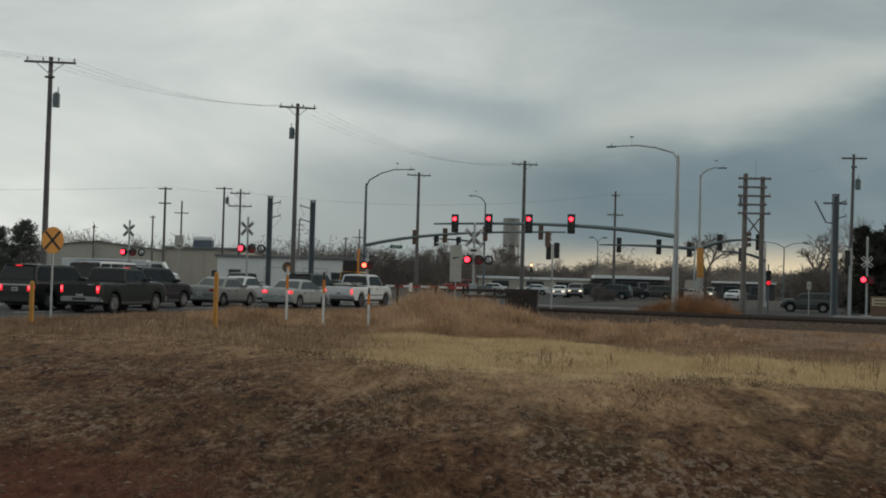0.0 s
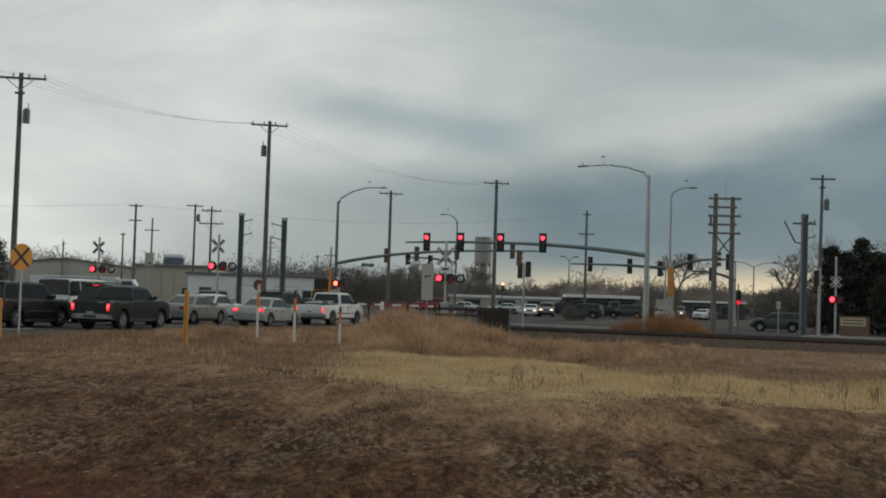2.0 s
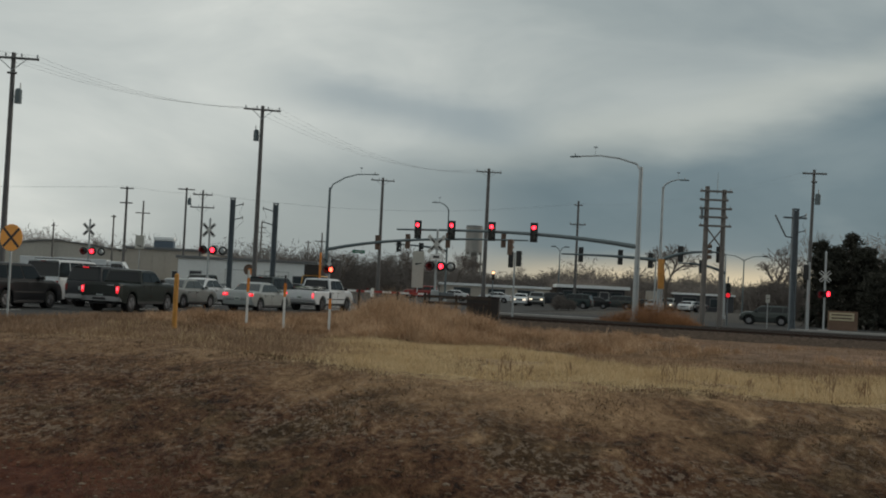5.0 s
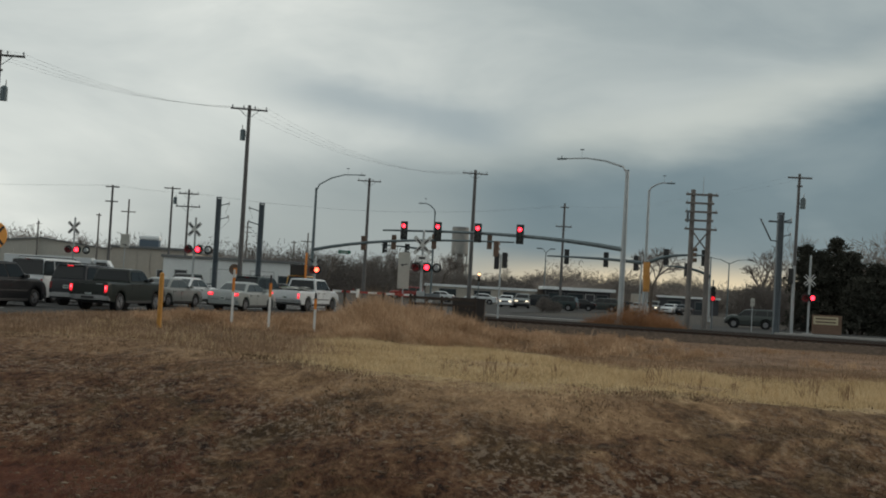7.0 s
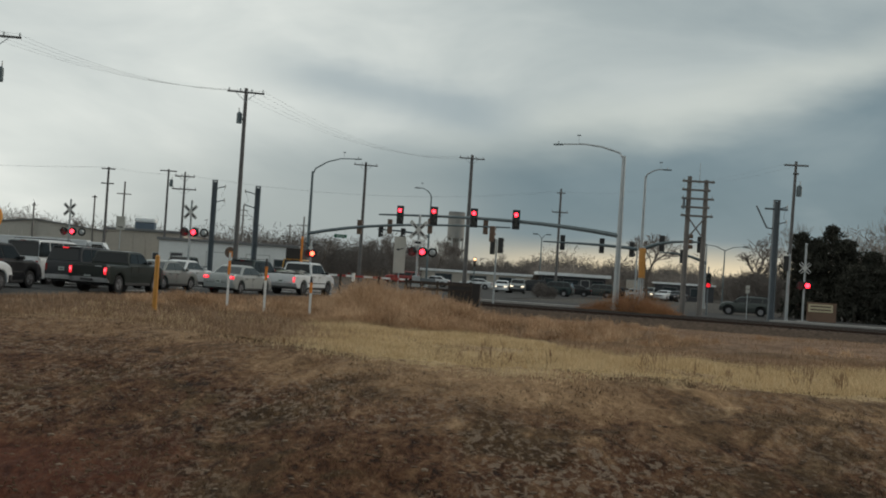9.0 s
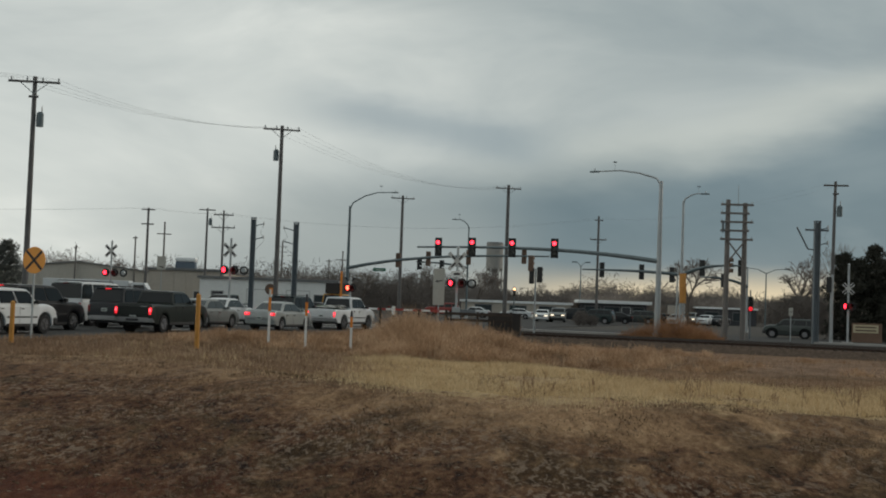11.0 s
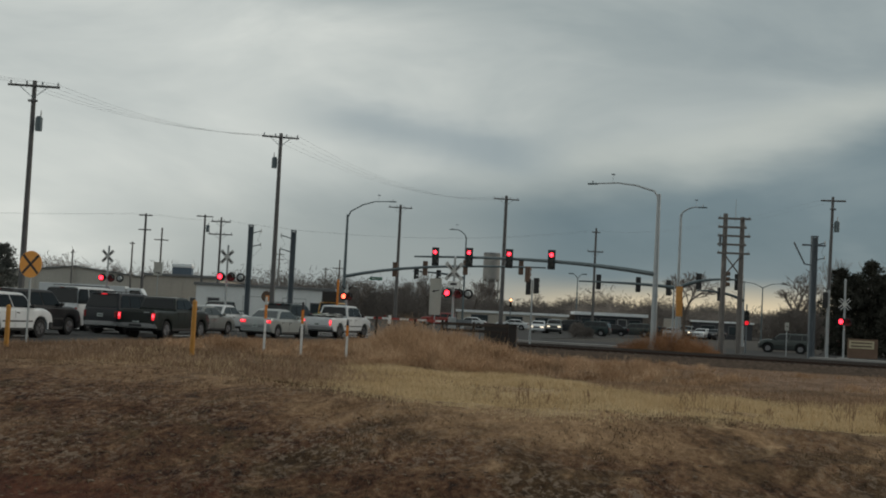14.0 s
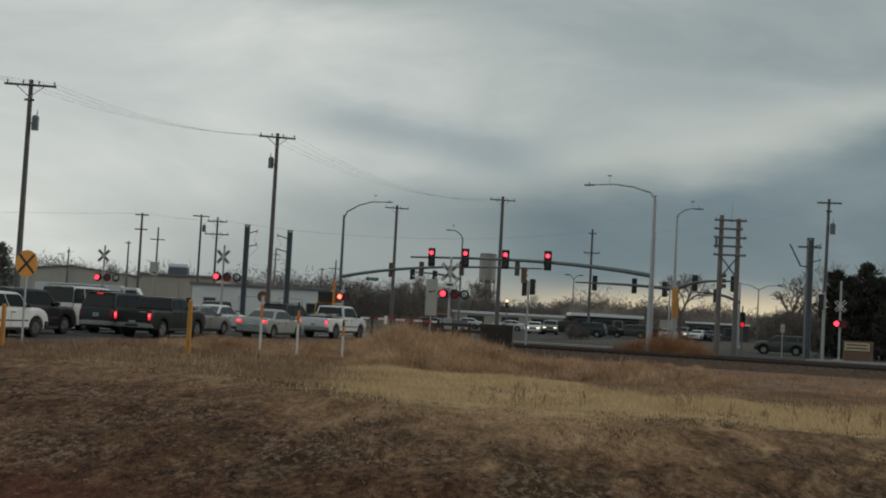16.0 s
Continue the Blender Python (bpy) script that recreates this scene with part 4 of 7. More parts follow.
utility_pole(20.4, 146.7, 12.8, ((12.4, 0.5), (10.1, 0.95)), 0, WOOD + "s", r=0.16)
utility_pole(-25.4, 220.0, 11.8, ((10.9, 0.9), (10.0, 0.9)), 30, WOOD + "s", r=0.16, mat="grey_wood")
utility_pole(-13.4, 200.0, 9.6, ((8.3, 1.1),), 0, WOOD, r=0.14, mat="grey_wood")
utility_pole(-16.0, 205.0, 8.4, ((8.2, 0.5),), 0, WOOD, r=0.13, mat="grey_wood")
utility_pole(29.0, 88.0, 11.5, ((11.3, 0.85), (10.7, 0.2)), -15, WOOD + " and transformer", r=0.135, can=(9.5, 1), lean=0.7)
utility_pole(-56.5, 150.0, 9.0, ((8.6, 0.3),), 0, WOOD, r=0.14, mat="grey_wood")
utility_pole(-60.0, 160.0, 8.0, ((7.6, 0.3),), 0, WOOD, r=0.14, mat="grey_wood")
utility_pole(-41.0, 146.0, 7.1, ((6.9, 0.2),), 0, WOOD, r=0.12, mat="grey_wood")
utility_pole(-33.6, 144.0, 8.3, ((8.2, 0.3),), 0, WOOD, r=0.12, mat="grey_wood")


def power_line(a, b, sag, r=0.005, label="thin dark overhead power line"):
    a, b = Vector(a), Vector(b)
    bm = bmesh.new()
    pts = []
    for k in range(19):
        t = k / 18
        p = a.lerp(b, t)
        p.z -= sag * 4 * t * (1 - t)
        pts.append(p)
    tube(bm, pts, r, 5)
    return tagged(part("power_line", bm, M["wire"]), label, "power line", "overhead lines")


for d in (-1.2, -0.4, 0.5, 1.2):
    power_line((-21.4 + d, 66.6, 13.0), (-10.65 + d, 87.9, 13.8), 0.75 + 0.08 * d)
    power_line((-10.65 + d, 87.9, 13.8), (8.45 + d, 133.2, 14.55), 1.6 + 0.1 * d)
    power_line((-36.3 + d, 40.0, 12.4), (-21.4 + d, 66.6, 13.0), 0.5)
for d in (-0.6, 0.6):
    power_line((-28.9 + d, 129.4, 10.6), (-22.4 + d, 137.5, 10.8), 0.2, 0.005)
    power_line((-22.4 + d, 137.5, 10.8), (20.4 + d, 146.7, 12.5), 1.4, 0.005)
    power_line((-80 + d, 110, 9.6), (-28.9 + d, 129.4, 10.6), 1.0, 0.005)
    power_line((20.4 + d, 146.7, 12.4), (29.0 + d, 88.0, 11.3), 0.9, 0.003)


def h_frame():
    """Two timber poles with five crossarms between them and a cross brace."""
    x, y = 21.25, 85.6
    f = thing("line_frame", pose(x, y, lay(x, y) - 0.1, 0, 0, -6), "grey timber two-pole frame with five crossarms", "utility frame")
    for s in (-1, 1):
        bm = bmesh.new()
        rod(bm, (s * 0.60, 0, 0), (s * 0.58, 0, 9.7 - 0.1 * s), 0.20, 0.155, 12)
        part("pole", bm, M["grey_wood"], f)
    for k, z in enumerate((9.45, 8.85, 8.25, 7.65, 7.05)):
        bm = bmesh.new()
        box(bm, -1.10, (1.12, 0.85)[k % 2], -0.26, -0.17, z - 0.07, z + 0.07, 0.01)
        arm = part("crossarm", bm, M["grey_wood"], f)
        for d in (-1.0, (1.0, 0.75)[k % 2]):
            bm = bmesh.new()
            rod(bm, (d, -0.21, z + 0.07), (d, -0.21, z + 0.2), 0.04, 0.03, 8)
            part("insulator", bm, M["galv"], arm)
    for s in (-1, 1):
        bm = bmesh.new()
        rod(bm, (-0.58 * s, -0.19, 6.95), (0.58 * s, -0.19, 5.45), 0.05, sides=6)
        part("brace", bm, M["grey_wood"], f)
    bm = bmesh.new()
    rod(bm, (0.1, 0, 9.3), (0.1, 0, 10.8), 0.03, 0.015, 6)
    part("lightning_rod", bm, M["galv"], f)
    bm = bmesh.new()
    box(bm, -1.0, -0.85, -0.35, -0.05, 7.5, 8.3, 0.03)
    part("switch_box", bm, M["dark_steel"], f)


h_frame()


def steel_column(x, y, top, turn, label, arm=1.0, long_arm=False):
    """A dark steel column with bracket arms and hanging loops of cable, beside the tracks."""
    c = thing("line_column", pose(x, y, -0.1, 0, 0, turn), label, "steel column", "columns along the tracks")
    bm = bmesh.new()
    for s in (-1, 1):
        box(bm, s * 0.155 - 0.04, s * 0.155 + 0.04, -0.17, 0.17, 0, top + 0.1, 0.01)
    box(bm, -0.125, 0.125, -0.02, 0.02, 0, top + 0.05)
    part("column", bm, M["dark_steel"], c)
    bm = bmesh.new()
    box(bm, -0.21, 0.21, -0.19, 0.19, top + 0.1, top + 0.18, 0.02)
    part("cap", bm, M["dark_steel"], c)
    for z in (top - 0.25, top - 1.25):
        bm = bmesh.new()
        tube(bm, [(0, 0, z - 0.25), (arm * 0.5, 0, z - 0.1), (arm, 0, z)], 0.04, 6)
        b = part("bracket", bm, M["dark_steel"], c)
        bm = bmesh.new()
        rod(bm, (arm, 0, z - 0.12), (arm, 0, z + 0.14), 0.05, 0.035, 8)
        part("insulator", bm, M["dull_white"], b)
    bm = bmesh.new()
    tube(bm, [(arm, 0, top - 0.3), (arm * 0.7, 0, top - 0.9), (arm * 1.1, 0, top - 1.5), (arm * 0.5, 0, top - 2.0), (0.1, 0, top - 2.3)], 0.013, 6)
    part("cable_loop", bm, M["wire"], c)
    if long_arm:
        bm = bmesh.new()
        tube(bm, [(-0.1, 0, top - 1.75), (-0.6, 0, top - 1.7), (-1.35, 0, top - 0.3)], 0.055, 6)
        part("raised_arm", bm, M["dark_steel"], c)
        bm = bmesh.new()
        box(bm, -0.8, 0.75, -0.06, 0.06, top - 0.5, top - 0.38, 0.01)
        part("crossarm", bm, M["dark_steel"], c)
    return c


steel_column(-12.9, 91.7, 7.5, 10, "dark blue-grey steel column with bracket arms", 0.75)
steel_column(-9.75, 91.7, 7.25, 10, "dark blue-grey steel column with bracket arms", -0.9)
steel_column(25.6, 81.5, 8.0, 0, "dark steel column with a raised arm", 0.7, True)


# ------------------------------------------------------------------ traffic signals
def signal_head(parent, m, lit=None, back="black", plate=True, glowing="lit_red", size=1.0):
    """A three-lens signal head looking along -y of m. lit: the index from the top of the lit lens."""
    bm = bmesh.new()
    box(bm, -0.17, 0.17, -0.1, 0.12, -0.53, 0.53, 0.03)
    head = part("signal_head", bm, M[back], parent)
    head.matrix_basis = m @ Matrix.Scale(size, 4)
    if plate:
        bm = bmesh.new()
        box(bm, -0.275, 0.275, 0.03, 0.05, -0.70, 0.72, 0.008)
        part("backplate", bm, M[back], head)
    for k in range(3):
        z = 0.35 - 0.35 * k
        bm = bmesh.new()
        rod(bm, (0, -0.06, z), (0, -0.115, z), 0.15, 0.15, 20)
        part("lens", bm, M[glowing] if lit == k else M["lens_grey"], head, "glowing lens" if lit == k else "")
        if lit == k and glowing == "lit_red":
            bm = bmesh.new()
            rod(bm, (0, -0.116, z), (0, -0.122, z), 0.07, 0.05, 14)
            part("lens_core", bm, M["lamp_core"], head, "hot bright lens centre")
        bm = bmesh.new()
        n = 12
        inner = []
        for i in range(n + 1):
            a = radians(-30 + 240 * i / n)
            inner.append([bm.verts.new((0.165 * math.cos(a) * s_, y_, z + 0.165 * math.sin(a) * s_)) for s_, y_ in ((1, -0.1), (1, -0.33), (1.06, -0.33), (1.06, -0.1))])
        for p, q in zip(inner, inner[1:]):
            for i in range(4):
                bm.faces.new((p[i], p[(i + 1) % 4], q[(i + 1) % 4], q[i]))
        part("visor", bm, M[back], head)
    return head


def curved(p0, p1, n=10):
    """An arm that leaves its pole rising and then runs level."""
    out = []
    for k in range(n + 1):
        t = k / n
        out.append((p0[0] + (p1[0] - p0[0]) * t, p0[1] + (p1[1] - p0[1]) * t, p0[2] + (p1[2] - p0[2]) * (1 - (1 - t) ** 3)))
    return out


def mast(x, y, label, pole_top, arm_vec, arm_z, lamp_vec=None, lamp_z=None, heads=(), steel="galv", base_r=0.2, sign_at=None, group="signal masts"):
    """A steel mast: tapered pole, curved signal arm and, at the top, a street lamp on a bracket."""
    g = thing("signal_mast", pose(x, y, -0.06), label, "traffic signal", group)
    bm = bmesh.new()
    rod(bm, (0, 0, 0), (0, 0, pole_top), base_r, base_r * 0.55, 14)
    part("pole", bm, M[steel], g)
    bm = bmesh.new()
    rod(bm, (0, 0, 0), (0, 0, 0.35), base_r * 1.6, base_r * 1.5, 14)
    part("base", bm, M["galv"], g)
    z0, z1 = arm_z
    pts = curved((0, 0, z0), (arm_vec[0], arm_vec[1], z1))
    bm = bmesh.new()
    tube(bm, pts, [0.17 - 0.10 * k / (len(pts) - 1) for k in range(len(pts))], 10)
    part("signal_arm", bm, M["grey_steel"], g)

    def on_arm(t):
        k = min(int(t * (len(pts) - 1)), len(pts) - 2)
        return Vector(pts[k]).lerp(Vector(pts[k + 1]), t * (len(pts) - 1) - k)

    for t, turn, lit, back, dz in heads:
        p = on_arm(t)
        signal_head(g, pose(p.x, p.y, p.z + dz, 0, 0, turn) @ Matrix.Translation((0, -0.16, 0)), lit, back, lit is not None, size=1.0 if lit is not None else 1.3)
    if sign_at:
        p = on_arm(sign_at)
        bm = bmesh.new()
        box(bm, p.x - 0.6, p.x + 0.6, p.y - 0.03, p.y - 0.01, p.z - 0.85, p.z - 0.55, 0.005)
        s = part("street_sign", bm, M["green_sign"], g, "green street name sign")
        bm = bmesh.new()
        box(bm, p.x - 0.38, p.x + 0.38, p.y - 0.036, p.y - 0.031, p.z - 0.72, p.z - 0.68)
        part("sign_bar", bm, M["white"], s)
        for d in (-0.4, 0.4):
            bm = bmesh.new()
            rod(bm, (p.x + d, p.y, p.z - 0.56), (p.x + d, p.y, p.z), 0.015, sides=6)
            part("sign_hanger", bm, M["galv"], g)
    if lamp_vec:
        bm = bmesh.new()
        lx, ly = lamp_vec
        rise = lamp_z - pole_top
        tube(bm, [(0, 0, pole_top - 0.3), (lx * 0.06, ly * 0.06, pole_top + rise * 0.25), (lx * 0.3, ly * 0.3, pole_top + rise * 0.75), (lx * 0.55, ly * 0.55, lamp_z), (lx * 0.85, ly * 0.85, lamp_z)],
             [0.075, 0.07, 0.06, 0.05, 0.045], 8)
        part("lamp_bracket", bm, M[steel], g)
        bm = bmesh.new()
        box(bm, -0.40, 0.36, -0.12, 0.12, -0.07, 0.04, 0.04)
        lum = part("luminaire", bm, M["grey_steel"], g)
        lum.matrix_basis = pose(lx * 0.9, ly * 0.9, lamp_z, 0, 0, math.degrees(math.atan2(ly, lx)))
        bm = bmesh.new()
        rod(bm, (0, 0, 0.05), (0, 0, 0.22), 0.05, 0.04, 8)
        part("photocell", bm, M["galv"], lum)
        bm = bmesh.new()
        sx, sy = lx * 0.62, ly * 0.62
        rod(bm, (sx, sy, lamp_z), (sx, sy, lamp_z + 0.6), 0.012, sides=6)
        sensor = part("sensor_rod", bm, M["galv"], g, "thin rod above the lamp arm")
        bm = bmesh.new()
        box(bm, sx - 0.14, sx + 0.14, sy - 0.05, sy + 0.05, lamp_z + 0.57, lamp_z + 0.65, 0.03)
        part("sensor_head", bm, M["dark_steel"], sensor, "small dark sensor head")
    return g


# far side of the junction, heads for the waiting lanes
mast(15.78, 84.6, "galvanised signal mast with long arm, four red signals and lamp", 10.7, (-16.6, 13.6), (5.2, 6.2), (-4.6, 3.6), 11.55,
     ((0.90, -12, 0, "black", 0.0), (0.746, -12, 0, "black", 0.0), (0.572, -12, 0, "black", 0.0), (0.397, -12, 0, "black", 0.1)), base_r=0.22)
# seen from behind, across the junction
mast(-7.75, 121.5, "grey steel signal mast with a long curved arm seen from behind", 11.0, (18.6, -10.5), (4.95, 6.35), (4.9, -2.5), 12.3,
     ((0.265, 175, None, "brown", 0.0), (0.42, 175, None, "brown", -0.1), (0.62, 175, None, "brown", -0.1), (0.885, 175, None, "brown", 0.0)), steel="grey_steel", sign_at=0.17)
mast(21.9, 106.8, "galvanised signal mast with short arm and street lamp", 11.4, (4.6, -2.0), (5.0, 5.9), (2.0, -0.4), 12.05,
     ((0.35, 160, None, "black", 0.0), (0.75, 60, None, "brown", 0.0), (0.98, 120, None, "black", -0.2)), base_r=0.17)
mast(22.6, 112.0, "slender signal mast with a straight arm of dark signals", 6.0, (-8.2, 3.2), (5.2, 5.45), None, None,
     ((0.79, 175, None, "black", 0.0), (0.37, 175, None, "black", -0.05), (0.06, 150, None, "black", -0.1)), base_r=0.1)
mast(32.3, 125.0, "grey steel signal mast with a short curved arm", 6.5, (-5.0, -1.0), (4.6, 5.4), None, None, ((0.55, 100, None, "black", -0.2),), base_r=0.14)
mast(5.1, 157.1, "distant street lamp and signal mast", 11.6, (-6.5, -2.0), (6.4, 6.9), (-2.0, 0), 12.5,
     ((0.55, 90, None, "black", -0.3), (0.98, 90, None, "black", -0.3)), base_r=0.15, steel="grey_steel")


def street_lamp(x, y, top, arms, label, k=1.0):
    g = thing("street_lamp", pose(x, y, -0.06), label, "street lamp")
    bm = bmesh.new()
    rod(bm, (0, 0, 0), (0, 0, top), 0.12, 0.07, 10)
    part("pole", bm, M["grey_steel"], g)
    for s in arms:
        bm = bmesh.new()
        tube(bm, [(0, 0, top - 0.1), (s * 1.2 * k, 0, top + 0.45), (s * 2.6 * k, 0, top + 0.6)], [0.06, 0.05, 0.04], 6)
        part("arm", bm, M["grey_steel"], g)
        bm = bmesh.new()
        box(bm, s * 2.9 * k - 0.4, s * 2.9 * k + 0.4, -0.15, 0.15, top + 0.5, top + 0.68, 0.05)
        part("luminaire", bm, M["grey_steel"], g)


street_lamp(46.5, 170, 7.6, (-1, 1), "distant double-armed street lamp")
street_lamp(23.5, 190, 8.3, (-1, 1), "distant short-armed street lamp", 0.35)


def signal_post(x, y, top, label, heads, steel="galv", r=0.07, glowing="lit_red"):
    g = thing("signal_post", pose(x, y, lay(x, y) - 0.05), label, "traffic signal", "signal posts")
    bm = bmesh.new()
    rod(bm, (0, 0, 0), (0, 0, top), r, r * 0.8, 10)
    part("post", bm, M[steel], g)
    for dx, z, turn, lit, back, plate in heads:
        signal_head(g, pose(dx, 0, z, 0, 0, turn), lit, back, plate, glowing)
    return g


signal_post(7.35, 84.0, 5.0, "pale steel post with dark pedestrian signals and a brown signal", ((-0.35, 5.35, 160, None, "brown", False), (-0.27, 4.5, 172, None, "black", False), (0.27, 4.6, 165, None, "black", False)))
signal_post(23.12, 88.5, 3.6, "short post with a signal lit red", ((0.0, 2.62, -5, 2, "black", False),), "dark_steel", 0.06, "lit_dim")
signal_post(21.7, 104.5, 5.2, "post with two yellow signal housings", ((-0.15, 4.4, 160, None, "yellow", True), (-0.12, 3.3, 175, None, "yellow", True)))
signal_post(27.8, 85.0, 4.8, "post with a brown signal beside the pole", ((-0.2, 4.1, 150, None, "black", False),), "galv", 0.11)
signal_post(10.6, 150.0, 4.2, "distant signal post with an amber lamp", ((0, 3.55, 0, 0, "brown", False),), "grey_steel", 0.07, "lit_amber")


# ------------------------------------------------------------------ level crossing signals
FLASHERS = []                                       # (lamp disc, lit in the first half of the beat)


def flash_lamp(parent, m, first, lit="lit_red", disc=0.3):
    """A round crossing lamp looking along -y: black backing disc, hood, and a turning lens that is lit on one face."""
    bm = bmesh.new()
    rod(bm, (0, 0.0, 0), (0, 0.025, 0), disc, sides=26)
    back = part("lamp_backing", bm, M["black"], parent)
    back.matrix_basis = m
    bm = bmesh.new()
    rod(bm, (0, 0.025, 0), (0, 0.16, 0), 0.16, 0.12, 18)
    part("lamp_housing", bm, M["galv"], back)
    bm = bmesh.new()
    ring = []
    for i in range(15):
        a = radians(-20 + 220 * i / 14)
        ring.append([bm.verts.new((r * math.cos(a), y, r * math.sin(a))) for r, y in ((0.19, 0), (0.19, -0.3), (0.2, -0.3), (0.2, 0))])
    for p, q in zip(ring, ring[1:]):
        for k in range(4):
            bm.faces.new((p[k], p[(k + 1) % 4], q[(k + 1) % 4], q[k]))
    part("hood", bm, M["black"], back)
    me = bpy.data.meshes.new("lens")
    bm = bmesh.new()
    rod(bm, (0, 0.02, 0), (0, -0.02, 0), 0.165, 0.165, 22)
    for f in bm.faces:
        f.material_index = 0 if f.normal.y < -0.5 else 1
    bm.to_mesh(me)
    bm.free()
    me.materials.append(M[lit])
    me.materials.append(M["lens_dark"])
    lens = new("lens", me)
    lens.parent = back
    lens.matrix_basis = pose(0, -0.19, 0)
    tagged(lens, "turning red lens, lit on one face")
    FLASHERS.append((lens, first))
    return back


def dark_lamp(parent, m):
    """The back of a lamp that faces the other way: a pale housing in a dark ring."""
    bm = bmesh.new()
    rod(bm, (0, 0.0, 0), (0, 0.025, 0), 0.3, sides=26)
    back = part("lamp_backing", bm, M["black"], parent)
    back.matrix_basis = m
    bm = bmesh.new()
    rod(bm, (0, -0.15, 0), (0, 0.0, 0), 0.15, 0.2, 18)
    part("lamp_housing", bm, M["galv"], back, "pale lamp housing")


def crossbuck(parent, z, turn, size=1.22, y=-0.14):
    for a in (45, -45):
        bm = bmesh.new()
        box(bm, -size / 2, size / 2, -0.012, 0.012, -0.115, 0.115, 0.006)
        blade = part("crossbuck_blade", bm, M["dull_white"], parent, "white crossbuck blade")
        blade.matrix_basis = pose(0, 0, z, 0, 0, turn) @ pose(0, y - (0.03 if a > 0 else 0), 0, 0, a, 0)
        for s in (-1, 1):
            bm = bmesh.new()
            box(bm, s * 0.33 - 0.17, s * 0.33 + 0.17, -0.017, -0.013, -0.05, 0.05)
            part("lettering_bar", bm, M["ink"], blade)


def crossing_signal(x, y, top, lamp_z, buck_z, turn, label, gate=None, spacing=0.72, extra=True, lit="lit_red", sign=True, buck=1.22):
    """Crossbuck mast with two flashing lamps; gate: (direction in degrees, length) of a lowered striped arm."""
    g = thing("crossing_signal", pose(x, y, 0), label, "crossing signal", "level crossing signals")
    bm = bmesh.new()
    rod(bm, (0, 0, -0.3), (0, 0, top), 0.075, sides=12)
    part("mast", bm, M["galv"], g)
    bm = bmesh.new()
    rod(bm, (0, 0, top), (0, 0, top + 0.09), 0.09, 0.02, 12)
    part("mast_cap", bm, M["galv"], g)
    bm = bmesh.new()
    box(bm, -0.3, 0.3, -0.3, 0.3, -0.3, 0.12, 0.03)
    part("foundation", bm, M["concrete"], g)
    crossbuck(g, buck_z, turn, buck)
    tm = pose(0, 0, lamp_z, 0, 0, turn)
    bm = bmesh.new()
    rod(bm, (-spacing * 0.6, -0.02, 0), (spacing * 0.6, -0.02, 0), 0.035, sides=8)
    part("lamp_bar", bm, M["black"], g).matrix_basis = tm
    for s in (-1, 1):
        flash_lamp(g, tm @ pose(s * spacing / 2, -0.14, 0), s < 0, lit)
        if extra:
            dark_lamp(g, tm @ pose(s * spacing / 2 + 0.72 * spacing, 0.30, 0.0))
    if sign:
        bm = bmesh.new()
        box(bm, -0.38, 0.38, -0.02, 0.0, -0.18, 0.16, 0.01)
        p = part("track_sign", bm, M["white"], g, "white number-of-tracks sign")
        p.matrix_basis = pose(0, 0, (lamp_z + buck_z) / 2 - 0.1, 0, 0, turn) @ Matrix.Translation((0, -0.1, 0))
        bm = bmesh.new()
        box(bm, -0.2, 0.2, -0.026, -0.021, -0.08, 0.06)
        part("sign_bar", bm, M["ink"], p)
    if gate:
        bearing, length = gate
        c, s = math.cos(radians(bearing)), math.sin(radians(bearing))
        bm = bmesh.new()
        box(bm, -0.25, 0.25, -0.3, 0.3, 0.75, 1.55, 0.05)
        part("gate_mechanism", bm, M["galv"], g, "grey gate mechanism box")
        n = int(length / 0.62)
        arm = None
        for k in range(n):
            a, b = 0.5 + k * (length - 0.5) / n, 0.5 + (k + 1) * (length - 0.5) / n
            bm = bmesh.new()
            box(bm, a, b - 0.002, -0.03, 0.03, -0.06, 0.06, 0.008)
            arm = part("gate_stripe", bm, M["red"] if k % 2 else M["white"], g)
            arm.matrix_basis = pose(0, 0, 1.28 - 0.02, 0, 0.0, bearing)
        for d in (0.4, 0.68, 0.97):
            bm = bmesh.new()
            box(bm, length * d - 0.05, length * d + 0.05, -0.05, 0.05, 0.08, 0.2, 0.02)
            part("gate_lamp", bm, M["tail"], g, "small red lamp on the gate arm").matrix_basis = pose(0, 0, 1.26, 0, 0, bearing)
        bm = bmesh.new()
        box(bm, -1.3, -0.3, -0.1, 0.1, -0.16, 0.16, 0.02)
        part("counterweight", bm, M["dark_steel"], g).matrix_basis = pose(0, 0, 1.27, 0, 0, bearing)
    return g


crossing_signal(1.9, 78.0, 5.3, 3.05, 4.42, -14, "crossing mast with crossbuck, flashing lamps and lowered striped gate", (158, 11.5), buck=1.5)
crossing_signal(-13.36, 84.6, 5.6, 3.5, 4.85, -12, "level crossing mast with white crossbuck and flashing red lamps", sign=False)
crossing_signal(-24.22, 95.7, 5.6, 3.2, 4.86, -8, "level crossing mast with white crossbuck and flashing red lamps", sign=False)
crossing_signal(28.8, 84.6, 5.4, 2.55, 3.75, -18, "level crossing mast with crossbuck and flashing red lamp", None, 0.45, False, sign=False, buck=0.95)
crossing_signal(-5.6, 91.7, 3.4, 2.65, 3.05, -8, "short level crossing mast with bright flashing lamps", None, 0.34, False, "lit_orange", False, 0.3)


